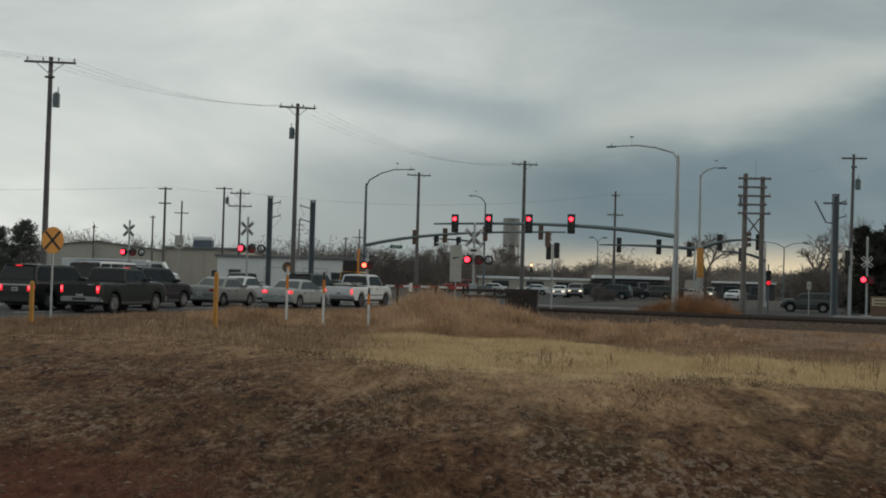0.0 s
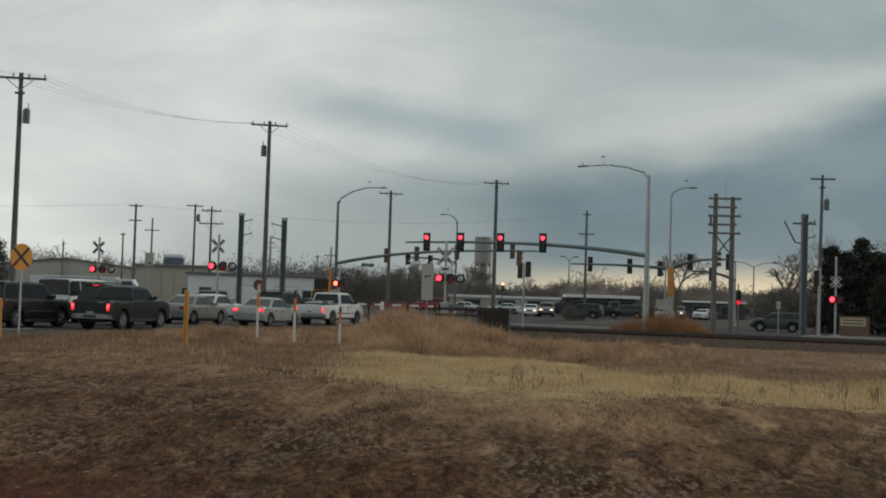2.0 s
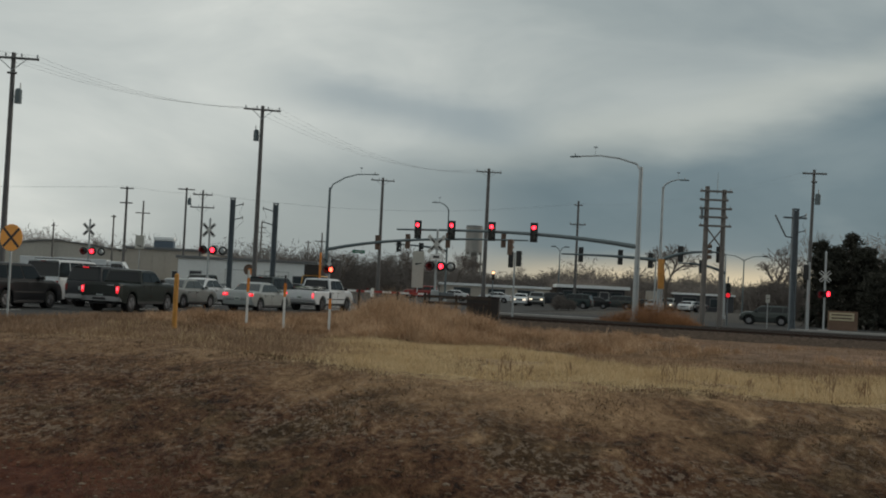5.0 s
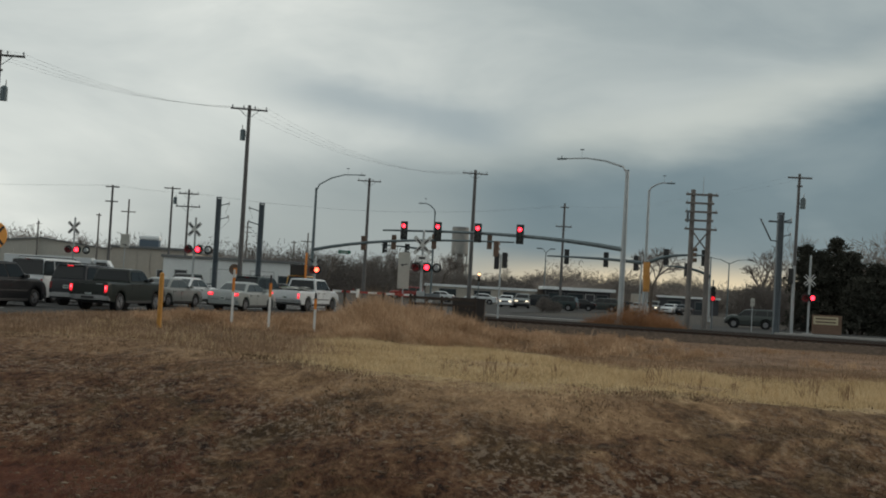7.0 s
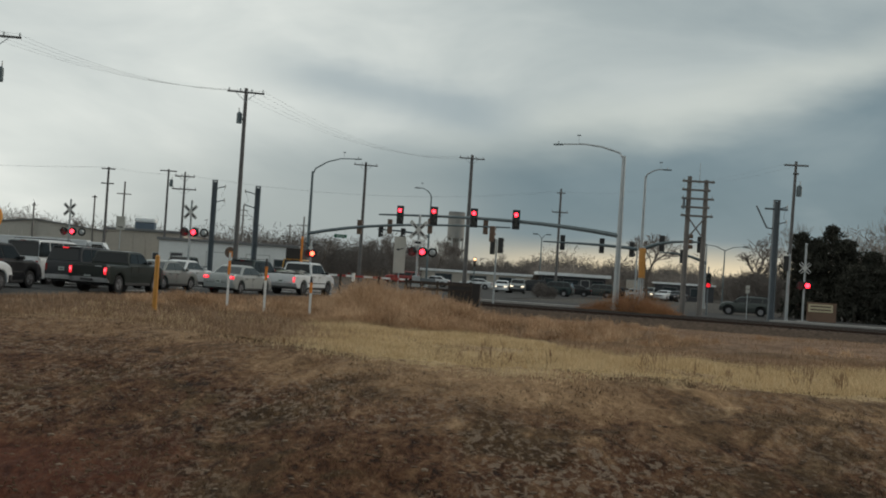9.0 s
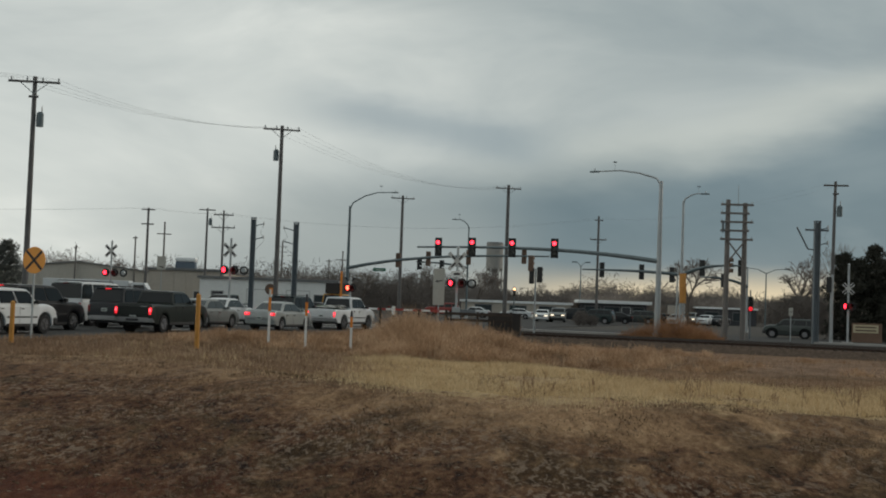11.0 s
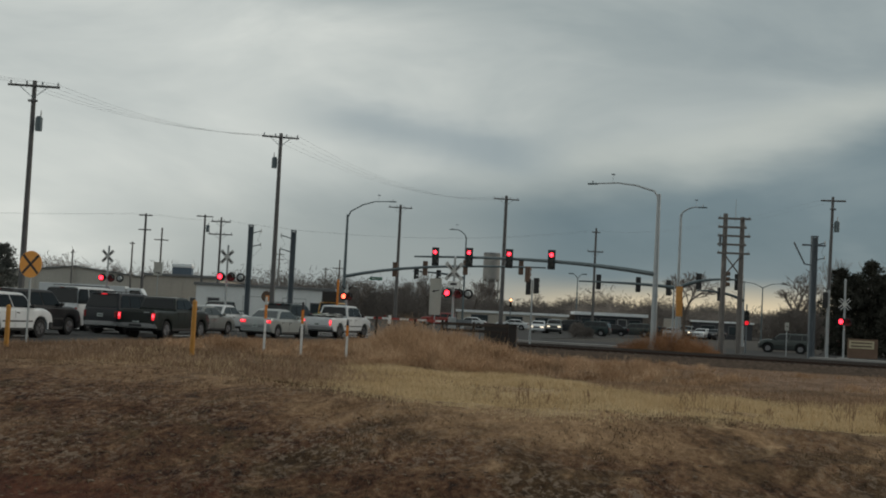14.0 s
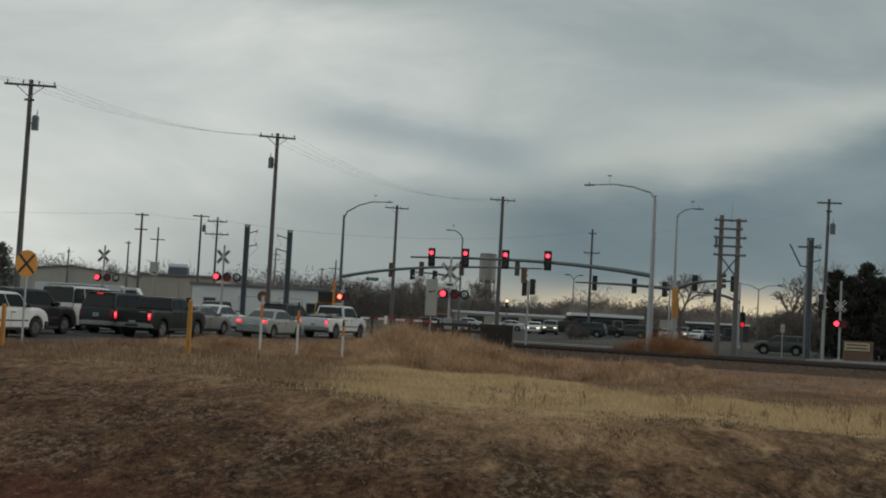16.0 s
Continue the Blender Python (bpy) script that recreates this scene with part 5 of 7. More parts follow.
def lane_sign(x, y, z, w, h, label, arrow_z, flip=1):
    """A white regulatory sign on a thin post, with a dark slanted arrow."""
    g = thing("road_sign", pose(x, y, lay(x, y), 0, 0, -12), label, "road sign", "white lane signs")
    bm = bmesh.new()
    rod(bm, (0, 0.03, -0.1), (0, 0.03, z + h / 2), 0.035, sides=8)
    part("post", bm, M["galv"], g)
    bm = bmesh.new()
    box(bm, -w / 2, w / 2, -0.02, -0.005, z - h / 2, z + h / 2, 0.004)
    p = part("panel", bm, M["sign_white"], g)
    bm = bmesh.new()
    k = w / 0.8
    shape = [(-0.24, 0.10), (-0.24, 0.03), (0.05, -0.04), (0.04, -0.10), (0.26, -0.03), (0.09, 0.09), (0.07, 0.03)]
    shape = [(flip * u * k, v * k) for u, v in shape]
    slab(bm, [(u, -0.024, arrow_z + v) for u, v in (shape if flip > 0 else shape[::-1])], 0.003)
    part("arrow", bm, M["ink"], p, "black slanted arrow")


M["sign_white"] = material("weathered_sign_white", (0.42, 0.41, 0.37), 0.6, 0, 0.15, 1.5)
lane_sign(0.78, 78.6, 2.9, 0.74, 2.3, "tall white lane sign with a dark arrow", 3.25, -1)
lane_sign(-19.6, 92.0, 4.05, 0.68, 1.0, "white lane sign with a dark arrow", 3.75)
lane_sign(25.3, 86.0, 2.1, 0.28, 0.55, "small white sign on a thin post beside the tracks", 2.1)


def warning_sign():
    """Round railway warning sign: a yellow disc with a black cross, on a steel post."""
    x, y = -13.4, 42.6
    g = thing("warning_sign", pose(x, y, lay(x, y), 0, 0, -20), "round yellow railway warning sign with a black cross", "road sign")
    bm = bmesh.new()
    box(bm, -0.03, 0.03, 0.0, 0.05, -0.1, 2.84 + 0.4, 0.008)
    part("post", bm, M["galv"], g)
    bm = bmesh.new()
    rod(bm, (0, -0.012, 2.78), (0, 0.0, 2.78), 0.457, sides=40)
    d = part("disc", bm, M["sign_yellow"], g)
    for a in (45, -45):
        bm = bmesh.new()
        box(bm, -0.44, 0.44, -0.02 - 0.002 * (a > 0), -0.013, -0.042, 0.042)
        part("cross_bar", bm, M["ink"], d).matrix_basis = pose(0, 0, 2.78, 0, a, 0)


warning_sign()


def marker(x, y, h, kind, label):
    g = thing("marker_post", pose(x, y, lay(x, y) - 0.1), label, "marker post", kind + " posts")
    h += 0.1
    if kind == "yellow":
        bm = bmesh.new()
        rod(bm, (0, 0, 0), (0, 0, h), 0.075, 0.07, 12)
        part("post", bm, M["post_yellow"], g)
        bm = bmesh.new()
        rod(bm, (0, 0, h), (0, 0, h + 0.05), 0.07, 0.03, 12)
        part("cap", bm, M["post_yellow"], g)
    elif kind == "topped":
        bm = bmesh.new()
        box(bm, -0.045, 0.045, -0.02, 0.02, 0, h - 0.42, 0.006)
        part("post", bm, M["ink"], g, "dark lower post")
        bm = bmesh.new()
        rod(bm, (0, 0, h - 0.42), (0, 0, h), 0.085, 0.075, 12)
        part("cap", bm, M["white"], g, "white tube top")
    else:
        split = h * 0.62
        bm = bmesh.new()
        box(bm, -0.042, 0.042, -0.015, 0.015, 0, split, 0.006)
        part("post", bm, M["white"], g)
        bm = bmesh.new()
        box(bm, -0.046, 0.046, -0.02, 0.02, split, h * 0.86, 0.006)
        part("warning_band", bm, M["orange"], g, "orange band")
        bm = bmesh.new()
        rod(bm, (0, 0, h * 0.86), (0, 0, h), 0.05, 0.035, 10)
        part("cap", bm, M["ink"] if x > -5 else M["dull_white"], g)
    return g


marker(-6.9, 37.9, 1.62, "yellow", "tall yellow marker post in the dry grass")
marker(-12.5, 37.9, 1.22, "yellow", "short yellow marker post in the dry grass")
marker(-5.5, 44.0, 1.95, "white", "white utility marker post with orange band")
marker(-4.2, 44.0, 1.9, "white", "white utility marker post with orange band")
marker(-1.6, 62.0, 1.5, "topped", "dark marker post with a white top behind the weeds")
marker(-2.6, 44.0, 1.45, "white", "white utility marker post with orange band and black cap")


def round_sign():
    """The brown back of a round-topped sign with an orange panel, on a post."""
    g = thing("round_sign", pose(-11.9, 95.0, -0.05, 0, 0, -15), "small brown round-topped sign with an orange panel", "road sign")
    bm = bmesh.new()
    rod(bm, (0, 0.05, 0), (0, 0.05, 2.6), 0.04, sides=8)
    part("post", bm, M["galv"], g)
    bm = bmesh.new()
    rod(bm, (0, -0.01, 2.42), (0, 0.01, 2.42), 0.42, sides=30)
    d = part("disc", bm, M["brown"], g)
    bm = bmesh.new()
    box(bm, -0.06, 0.36, -0.022, -0.012, 2.06, 2.52, 0.004)
    part("panel", bm, M["orange"], d)


round_sign()


def barrier_post():
    g = thing("barrier_post", pose(-6.4, 93.5, -0.05), "upright orange barrier arm on a dark box", "barrier")
    bm = bmesh.new()
    box(bm, -0.08, 0.08, -0.05, 0.05, 0.9, 3.95, 0.02)
    part("arm", bm, M["orange"], g)
    bm = bmesh.new()
    box(bm, -0.35, 0.35, -0.25, 0.25, 0.0, 1.1, 0.04)
    part("box", bm, M["dark_steel"], g)


barrier_post()


def make_fence():
    """A low dark barrier of posts and rails beside the crossing."""
    g = thing("fence", pose(-1.0, 71.5, -0.1, 0, 0, -6), "low dark brown barrier fence with posts and rails", "fence")
    for k, x in enumerate((-1.6, 0.6, 2.2, 4.0, 5.9)):
        bm = bmesh.new()
        box(bm, x - 0.07, x + 0.07, -0.07, 0.07, 0, 1.5 - 0.05 * (k % 2), 0.01)
        part("post", bm, M["creosote"], g)
    for z in (1.3, 0.95):
        bm = bmesh.new()
        box(bm, 2.1, 6.0, -0.11, -0.075, z - 0.08, z + 0.08, 0.01)
        part("rail", bm, M["creosote"], g)
    x, y = 4.7, 73.6
    c = thing("equipment_cabinet", pose(x, y, -0.1, 0, 0, -8), "dark equipment cabinet behind the weeds", "cabinet")
    bm = bmesh.new()
    box(bm, -0.95, 0.95, -0.5, 0.5, 0.0, 1.35, 0.04)
    part("body", bm, M["dark_cabinet"], c)
    bm = bmesh.new()
    box(bm, -1.0, 1.0, -0.55, 0.55, 1.35, 1.42, 0.02)
    part("lid", bm, M["dark_cabinet"], c)


M["dark_cabinet"] = material("dark_cabinet", (0.035, 0.03, 0.028), 0.7, 0.1, 0.3, 2.0)
make_fence()


# ------------------------------------------------------------------ distant buildings
M["beige_wall"] = material("beige_metal_wall", (0.52, 0.48, 0.42), 0.7, 0, 0.12, 0.3, 0, 3.0)
M["tan_wall"] = material("tan_wall", (0.46, 0.41, 0.35), 0.75, 0, 0.12, 0.3, 0, 3.0)
M["white_wall"] = material("white_wall", (0.78, 0.78, 0.76), 0.7, 0, 0.1, 0.4, 0, 4.0)
M["roof_grey"] = material("grey_roof", (0.17, 0.17, 0.17), 0.7, 0, 0.2, 0.3)
M["roof_white"] = material("white_roof", (0.80, 0.81, 0.81), 0.6, 0, 0.1, 0.5)
M["dark_wall"] = material("dark_wall", (0.055, 0.055, 0.06), 0.7, 0, 0.2, 0.5)
M["pane"] = glass_material("window_pane", (0.04, 0.05, 0.055), 0.1)


def building(x, y, turn, w, d, h, wall, roof, label, ridge=0.0, openings=(), ribs=0.0, eave=0.25, rim=0.28, category="building"):
    """A low building: walls, gabled or flat roof, and (x, z0, z1, width, kind) openings in its front."""
    g = thing("building", pose(x, y, -0.1, 0, 0, turn), label, category, "buildings beyond the crossing")
    bm = bmesh.new()
    pts = [(-w / 2, 0), (w / 2, 0), (w / 2, h), (0, h + ridge), (-w / 2, h)] if ridge else [(-w / 2, 0), (w / 2, 0), (w / 2, h), (-w / 2, h)]
    slab(bm, [(p[0], 0, p[1]) for p in pts][::-1], d)
    bmesh.ops.recalc_face_normals(bm, faces=bm.faces[:])
    part("wall", bm, M[wall], g)
    bm = bmesh.new()
    if ridge:
        for s in (-1, 1):
            slab(bm, [(0, -eave, h + ridge), (s * (w / 2 + eave), -eave, h - 0.03), (s * (w / 2 + eave), d + eave, h - 0.03), (0, d + eave, h + ridge)][::s], 0.14)
    else:
        box(bm, -w / 2 - eave, w / 2 + eave, -eave, d + eave, h, h + rim, 0.03)
    part("roof", bm, M[roof], g)
    if ribs:
        k = -w / 2 + ribs
        while k < w / 2:
            bm = bmesh.new()
            box(bm, k - 0.05, k + 0.05, -0.06, 0.0, 0.0, h - 0.1)
            part("wall_rib", bm, M[wall], g)
            k += ribs
    for ox, z0, z1, ow, kind in openings:
        bm = bmesh.new()
        box(bm, ox - ow / 2 - 0.1, ox + ow / 2 + 0.1, -0.07, 0.0, z0 - 0.08, z1 + 0.1, 0.01)
        fr = part(kind, bm, M["roof_grey"] if kind == "window" else M["dull_white"], g)
        bm = bmesh.new()
        box(bm, ox - ow / 2, ox + ow / 2, -0.09, -0.071, z0, z1)
        part("pane" if kind == "window" else "leaf", bm, M["pane"] if kind == "window" else M[wall if kind == "garage_door" else "dark_wall"], fr)
    return g


building(-41.0, 146.7, 4, 21.0, 40, 4.0, "beige_wall", "roof_grey", "long beige metal warehouse with a shallow gabled roof", 1.2, ((2.0, 0, 3.2, 3.0, "garage_door"), (-6, 1.2, 2.2, 1.6, "window")), 1.5)
building(-27.2, 141.0, 2, 8.4, 30, 4.5, "tan_wall", "roof_grey", "tan flat-roofed annex building", 0, ((1.5, 0, 2.2, 1.1, "door"),), 1.4)
building(-17.0, 134.0, 3, 14.6, 14, 3.65, "white_wall", "roof_grey", "low white building with doors and windows", 0,
         ((-5.4, 0, 2.3, 1.2, "door"), (-1.0, 0, 2.6, 2.4, "garage_door"), (3.2, 0, 2.6, 2.4, "garage_door"), (5.6, 1.0, 2.2, 1.2, "window")), 0)
building(27.8, 183.2, -3, 9.4, 9, 2.7, "dark_wall", "roof_white", "low dark shop with a white flat roof", 0, ((-3.2, 0.5, 2.2, 2.2, "window"), (-0.4, 0.5, 2.2, 2.2, "window"), (1.7, 0.1, 2.2, 1.2, "door"), (3.5, 0.5, 2.2, 1.6, "window")), eave=0.7, rim=0.46)
building(13.6, 186.5, 0, 16.4, 6, 2.25, "tan_wall", "roof_white", "low tan shop with a pale flat roof", 0, ((-5.0, 0.4, 1.9, 2.4, "window"), (0.2, 0.4, 1.9, 2.4, "window"), (4.6, 0.4, 1.9, 2.4, "window")), rim=0.36)
building(46.0, 190.0, -6, 9.0, 10, 2.5, "dark_wall", "roof_white", "low dark building with a pale roof edge", 0, ((-2.2, 0.8, 2.0, 2.0, "window"), (2.0, 0.8, 2.0, 2.0, "window")))


def notice_board():
    """A pale board on two posts beside the shops."""
    g = thing("notice_board", pose(35.6, 178.0, 0), "pale tan board on two dark posts beside the shops", "sign")
    for x in (-0.72, 0.72):
        bm = bmesh.new()
        box(bm, x - 0.07, x + 0.07, -0.07, 0.07, -0.1, 1.3, 0.01)
        part("post", bm, M["dark_wall"], g)
    bm = bmesh.new()
    box(bm, -0.95, 0.95, -0.1, 0.1, 1.3, 2.65, 0.03)
    part("panel", bm, M["tan_wall"], g)
    bm = bmesh.new()
    box(bm, -1.0, 1.0, -0.13, 0.13, 2.65, 2.75, 0.02)
    part("cap", bm, M["roof_grey"], g)


notice_board()


def rooftop_unit():
    g = thing("rooftop_unit", pose(-28.6, 148.0, 4.65), "blue-grey rooftop ventilation unit", "ventilation unit")
    bm = bmesh.new()
    box(bm, -1.15, 1.15, -0.7, 0.7, 0.0, 0.95, 0.12)
    part("casing", bm, M["unit_blue"], g)
    bm = bmesh.new()
    box(bm, -1.22, 1.22, -0.76, 0.76, 0.95, 1.45, 0.2)
    part("lid", bm, M["roof_white"], g, "white domed lid")


M["unit_blue"] = material("unit_blue_grey", (0.10, 0.13, 0.165), 0.5, 0.2, 0.15, 1.0)
rooftop_unit()


def tank_tower():
    """A tall pale tank on a narrower shaft."""
    g = thing("water_tower", pose(19.8, 366.7, -0.1), "tall tan-grey tank tower on a narrower shaft", "water tower")
    bm = bmesh.new()
    rod(bm, (0, 0, 12.6), (0, 0, 20.0), 2.5, sides=32)
    rod(bm, (0, 0, 11.8), (0, 0, 12.6), 1.7, 2.5, 32)
    part("tank", bm, M["tank"], g)
    bm = bmesh.new()
    rod(bm, (0, 0, 20.0), (0, 0, 20.45), 2.56, 2.3, 32)
    part("tank_roof", bm, M["roof_grey"], g)
    bm = bmesh.new()
    rod(bm, (0, 0, 0), (0, 0, 12.0), 1.55, 1.35, 24)
    part("shaft", bm, M["tank"], g)
    for k in range(6):
        a = 2 * math.pi * k / 6
        bm = bmesh.new()
        rod(bm, (2.2 * math.cos(a), 2.2 * math.sin(a), 0), (2.2 * math.cos(a), 2.2 * math.sin(a), 12.7), 0.28, sides=8)
        part("leg", bm, M["dull_white"], g)


M["tank"] = material("tank_tan", (0.30, 0.29, 0.27), 0.7, 0, 0.15, 0.5)
tank_tower()


def entrance_sign():
    g = thing("entrance_sign", pose(32.2, 90.6, -0.1, 0, 0, -18), "low brown entrance sign with a pale panel", "sign")
    bm = bmesh.new()
    box(bm, -1.0, 1.1, 0.0, 0.4, 0.0, 1.5, 0.03)
    part("wall", bm, M["brick"], g)
    bm = bmesh.new()
    box(bm, -0.9, 0.85, -0.05, -0.003, 0.80, 1.38, 0.01)
    p = part("panel", bm, M["cream"], g)
    for z in (1.22, 0.98):
        bm = bmesh.new()
        box(bm, -0.75, 0.7, -0.056, -0.051, z - 0.05, z + 0.05)
        part("lettering_bar", bm, M["brown"], p)


M["brick"] = material("brown_masonry", (0.19, 0.12, 0.085), 0.85, 0, 0.25, 1.5)
M["cream"] = material("cream_panel", (0.52, 0.45, 0.30), 0.6, 0, 0.1, 2.0)
entrance_sign()


def box_truck():
    """A white box truck standing across the road before the warehouse."""
    g = thing("box_truck", pose(-27.2, 108.0, 0, 0, 0, 4), "white box truck standing before the warehouse", "truck")
    bm = bmesh.new()
    box(bm, -5.6, 1.6, -1.1, 1.1, 0.9, 2.72, 0.05)
    part("cargo_box", bm, PAINT["white"], g)
    bm = bmesh.new()
    profile_solid(bm, [(1.75, 0.5), (1.75, 2.6), (2.9, 2.6), (3.35, 1.8), (4.1, 1.55), (4.2, 0.5)], 1.05, None, 0.06)
    cab = part("cab", bm, PAINT["white"], g)
    for s in (-1, 1):
        bm = bmesh.new()
        slab(bm, [(2.0, s * 1.056, 1.75), (3.15, s * 1.056, 1.75), (2.85, s * 1.056, 2.4), (2.0, s * 1.056, 2.4)][::-s], 0.012)
        part("side_window", bm, M["glass"], cab)
    bm = bmesh.new()
    box(bm, -5.6, 3.8, -0.45, 0.45, 0.55, 0.95, 0.03)
    part("chassis", bm, M["trim"], g)
    for x in (-4.2, 3.1):
        for s in (-1, 1):
            wheel(g, x, s * 1.08, 0.45, M["dark_rim"], 0.28)


box_truck()

# ------------------------------------------------------------------ traffic beyond the tracks
SEDAN = dict(length=4.6, width=1.8, hood=0.98, belt=1.02, roof=1.46, cab=(0.95, 0.25, -1.05, -1.75), style="sedan", wheel_r=0.33, bumper="body", lit=False, box_back=1.05, group="traffic beyond the tracks")
SUV = dict(length=4.7, width=1.86, hood=1.1, belt=1.14, roof=1.74, cab=(1.0, 0.4, -2.0, -2.25), style="suv", wheel_r=0.37, lit=False, group="traffic beyond the tracks")
crossing_car = vehicle("sport_utility_car", pose(28.5, 97.2, 0, 0, 0, 180 - 18), "dark grey-green sport utility car in the cross street", "car", PAINT["olive"], **dict(SUV, length=4.0, roof=1.52, belt=1.0, hood=0.96, wheel_r=0.34), rack=True)
vehicle("sedan", pose(14.1, 150, 0, 0, 0, 259), "white oncoming sedan with lit headlamps", "car", PAINT["white"], **SEDAN, head_lit=True)
vehicle("sport_utility_car", pose(16.1, 151, 0, 0, 0, 262), "dark oncoming car with lit headlamps", "car", PAINT["grey"], **SUV, head_lit=True)
vehicle("sport_utility_car", pose(20.0, 147, 0, 0, 0, 160), "dark sport utility car behind the crossing", "car", PAINT["teal"], **SUV)
vehicle("sedan", pose(24.0, 158, 0, 0, 0, 170), "dark sedan behind the crossing", "car", PAINT["black"], **SEDAN)
vehicle("sedan", pose(23.5, 166, 0, 0, 0, 165), "silver sedan behind the crossing", "car", PAINT["silver"], **SEDAN)
vehicle("sedan", pose(30.3, 150, 0, 0, 0, 250), "pale sedan behind the signal mast", "car", PAINT["silver"], **SEDAN)
vehicle("sport_utility_car", pose(36.2, 170, 0, 0, 0, 252), "grey oncoming car with a bright headlamp", "car", PAINT["grey"], **SUV, head_lit=True)
far_car = vehicle("sedan", pose(38.6, 170, 0, 0, 0, 240), "white sedan in the cross street", "car", PAINT["white"], **SEDAN)
vehicle("sedan", pose(40.4, 171, 0, 0, 0, 235), "dark sedan in the cross street", "car", PAINT["navy"], **SEDAN)
vehicle("sport_utility_car", pose(2.2, 165, 0.1, 0, 0, 175), "red sport utility car beyond the gate", "car", PAINT["red"], **SUV)
vehicle("sedan", pose(6.5, 170, 0, 0, 0, 170), "white sedan far down the road", "car", PAINT["white"], **SEDAN)
vehicle("sedan", pose(12.5, 172, 0, 0, 0, 170), "white sedan far down the road", "car", PAINT["white"], **SEDAN)
crossing_sedan = vehicle("sedan", pose(-8.5, 104.8, 0, 0, 0, -27), "black sedan crossing behind the lowered gate", "car", PAINT["black"], **SEDAN)
vehicle("sport_utility_car", pose(27.6, 162, 0, 0, 0, 172), "dark grey sport utility car before the shops", "car", PAINT["olive"], **SUV)
vehicle("sedan", pose(31.2, 164, 0, 0, 0, 168), "black sedan before the shops", "car", PAINT["black"], **SEDAN)
vehicle("sport_utility_car", pose(19.6, 169, 0, 0, 0, 175), "dark blue sport utility car before the shops", "car", PAINT["navy"], **SUV)
service_van = vehicle("van", pose(-7.85, 112, 0, 0, 0, 80), "yellow service van with a dark box on its roof", "van", PAINT["yellow"], 5.0, 1.9, 1.2, 1.3, 2.25, (1.5, 0.9, -2.3, -2.42), "van", lit=False, group="traffic beyond the tracks")
bm = bmesh.new()
box(bm, -2.1, -0.2, -0.72, 0.72, 2.25, 3.2, 0.05)
part("roof_box", bm, M["dark_cabinet"], service_van, "dark box on the roof")


# ------------------------------------------------------------------ trees and weeds
# scrub and twig colours are lightened to paint in the distant haze
M["scrub"] = material("haze_pale_scrub", (0.255, 0.215, 0.185), 0.9, 0, 0.3, 0.6)
M["thicket"] = material("dark_thicket", (0.15, 0.13, 0.117), 0.9, 0, 0.3, 0.6)
M["bark"] = material("grey_bark", (0.105, 0.085, 0.07), 0.9, 0, 0.3, 3.0)
M["twig"] = material("haze_pale_twigs", (0.175, 0.15, 0.135), 0.9, 0, 0.3, 0.6)
M["needle"] = material("dark_conifer", (0.050, 0.050, 0.038), 0.85, 0, 0.5, 0.8)
# grey-green needles for the far evergreens, haze mixed into their colour
M["needle_hazed"] = material("hazed_conifer", (0.16, 0.163, 0.145), 0.85, 0, 0.4, 0.8)


def leaf_material(name, a, b, c, island=0.45):
    m = bpy.data.materials.new(name)
    m.use_nodes = True
    t = m.node_tree
    p = t.nodes["Principled BSDF"]
    p.inputs["Roughness"].default_value = 0.85
    p.inputs["Specular IOR Level"].default_value = 0.2
    geo = t.nodes.new("ShaderNodeNewGeometry")
    n = node(t, "ShaderNodeTexNoise", Scale=0.55, Detail=4.0, Roughness=0.6)
    t.links.new(t.nodes.new("ShaderNodeTexCoord").outputs["Object"], n.inputs["Vector"])
    f = math_node(t, "ADD", math_node(t, "MULTIPLY", geo.outputs["Random Per Island"], island), math_node(t, "MULTIPLY", smooth(t, n.outputs[0], 0.3, 0.7), 1 - island))
    col = ramp(t, f, ((0.0, a), (0.5, b), (1.0, c)))
    t.links.new(col, p.inputs["Base Color"])
    return m


M["yellow_grass"] = leaf_material("yellow_dead_grass", (0.47, 0.335, 0.185), (0.61, 0.46, 0.27), (0.72, 0.575, 0.36))
M["brown_grass"] = leaf_material("brown_dead_grass", (0.17, 0.108, 0.067), (0.315, 0.208, 0.133), (0.45, 0.318, 0.215))
M["near_grass"] = leaf_material("trampled_grass", (0.05, 0.034, 0.018), (0.125, 0.082, 0.048), (0.27, 0.195, 0.13), 0.3)
M["russet_weed"] = leaf_material("russet_dead_weed", (0.20, 0.115, 0.062), (0.46, 0.30, 0.183), (0.68, 0.495, 0.335), 0.35)
M["bush"] = leaf_material("russet_bush", (0.16, 0.075, 0.034), (0.33, 0.165, 0.08), (0.50, 0.29, 0.15), 0.4)
M["dark_weed"] = leaf_material("dark_seed_stalk", (0.17, 0.105, 0.06), (0.27, 0.17, 0.105), (0.35, 0.235, 0.15))
M["stone"] = leaf_material("field_stones", (0.045, 0.027, 0.016), (0.105, 0.068, 0.044), (0.23, 0.175, 0.128), 0.9)


def mesh_thing(name, verts, faces, mat, label="", category="", kind="", parent=None):
    me = bpy.data.meshes.new(name)
    me.from_pydata(verts, [], faces)
    me.materials.append(mat)
    ob = new(name, me)
    ob.parent = parent
    return tagged(ob, label, category, kind=kind)


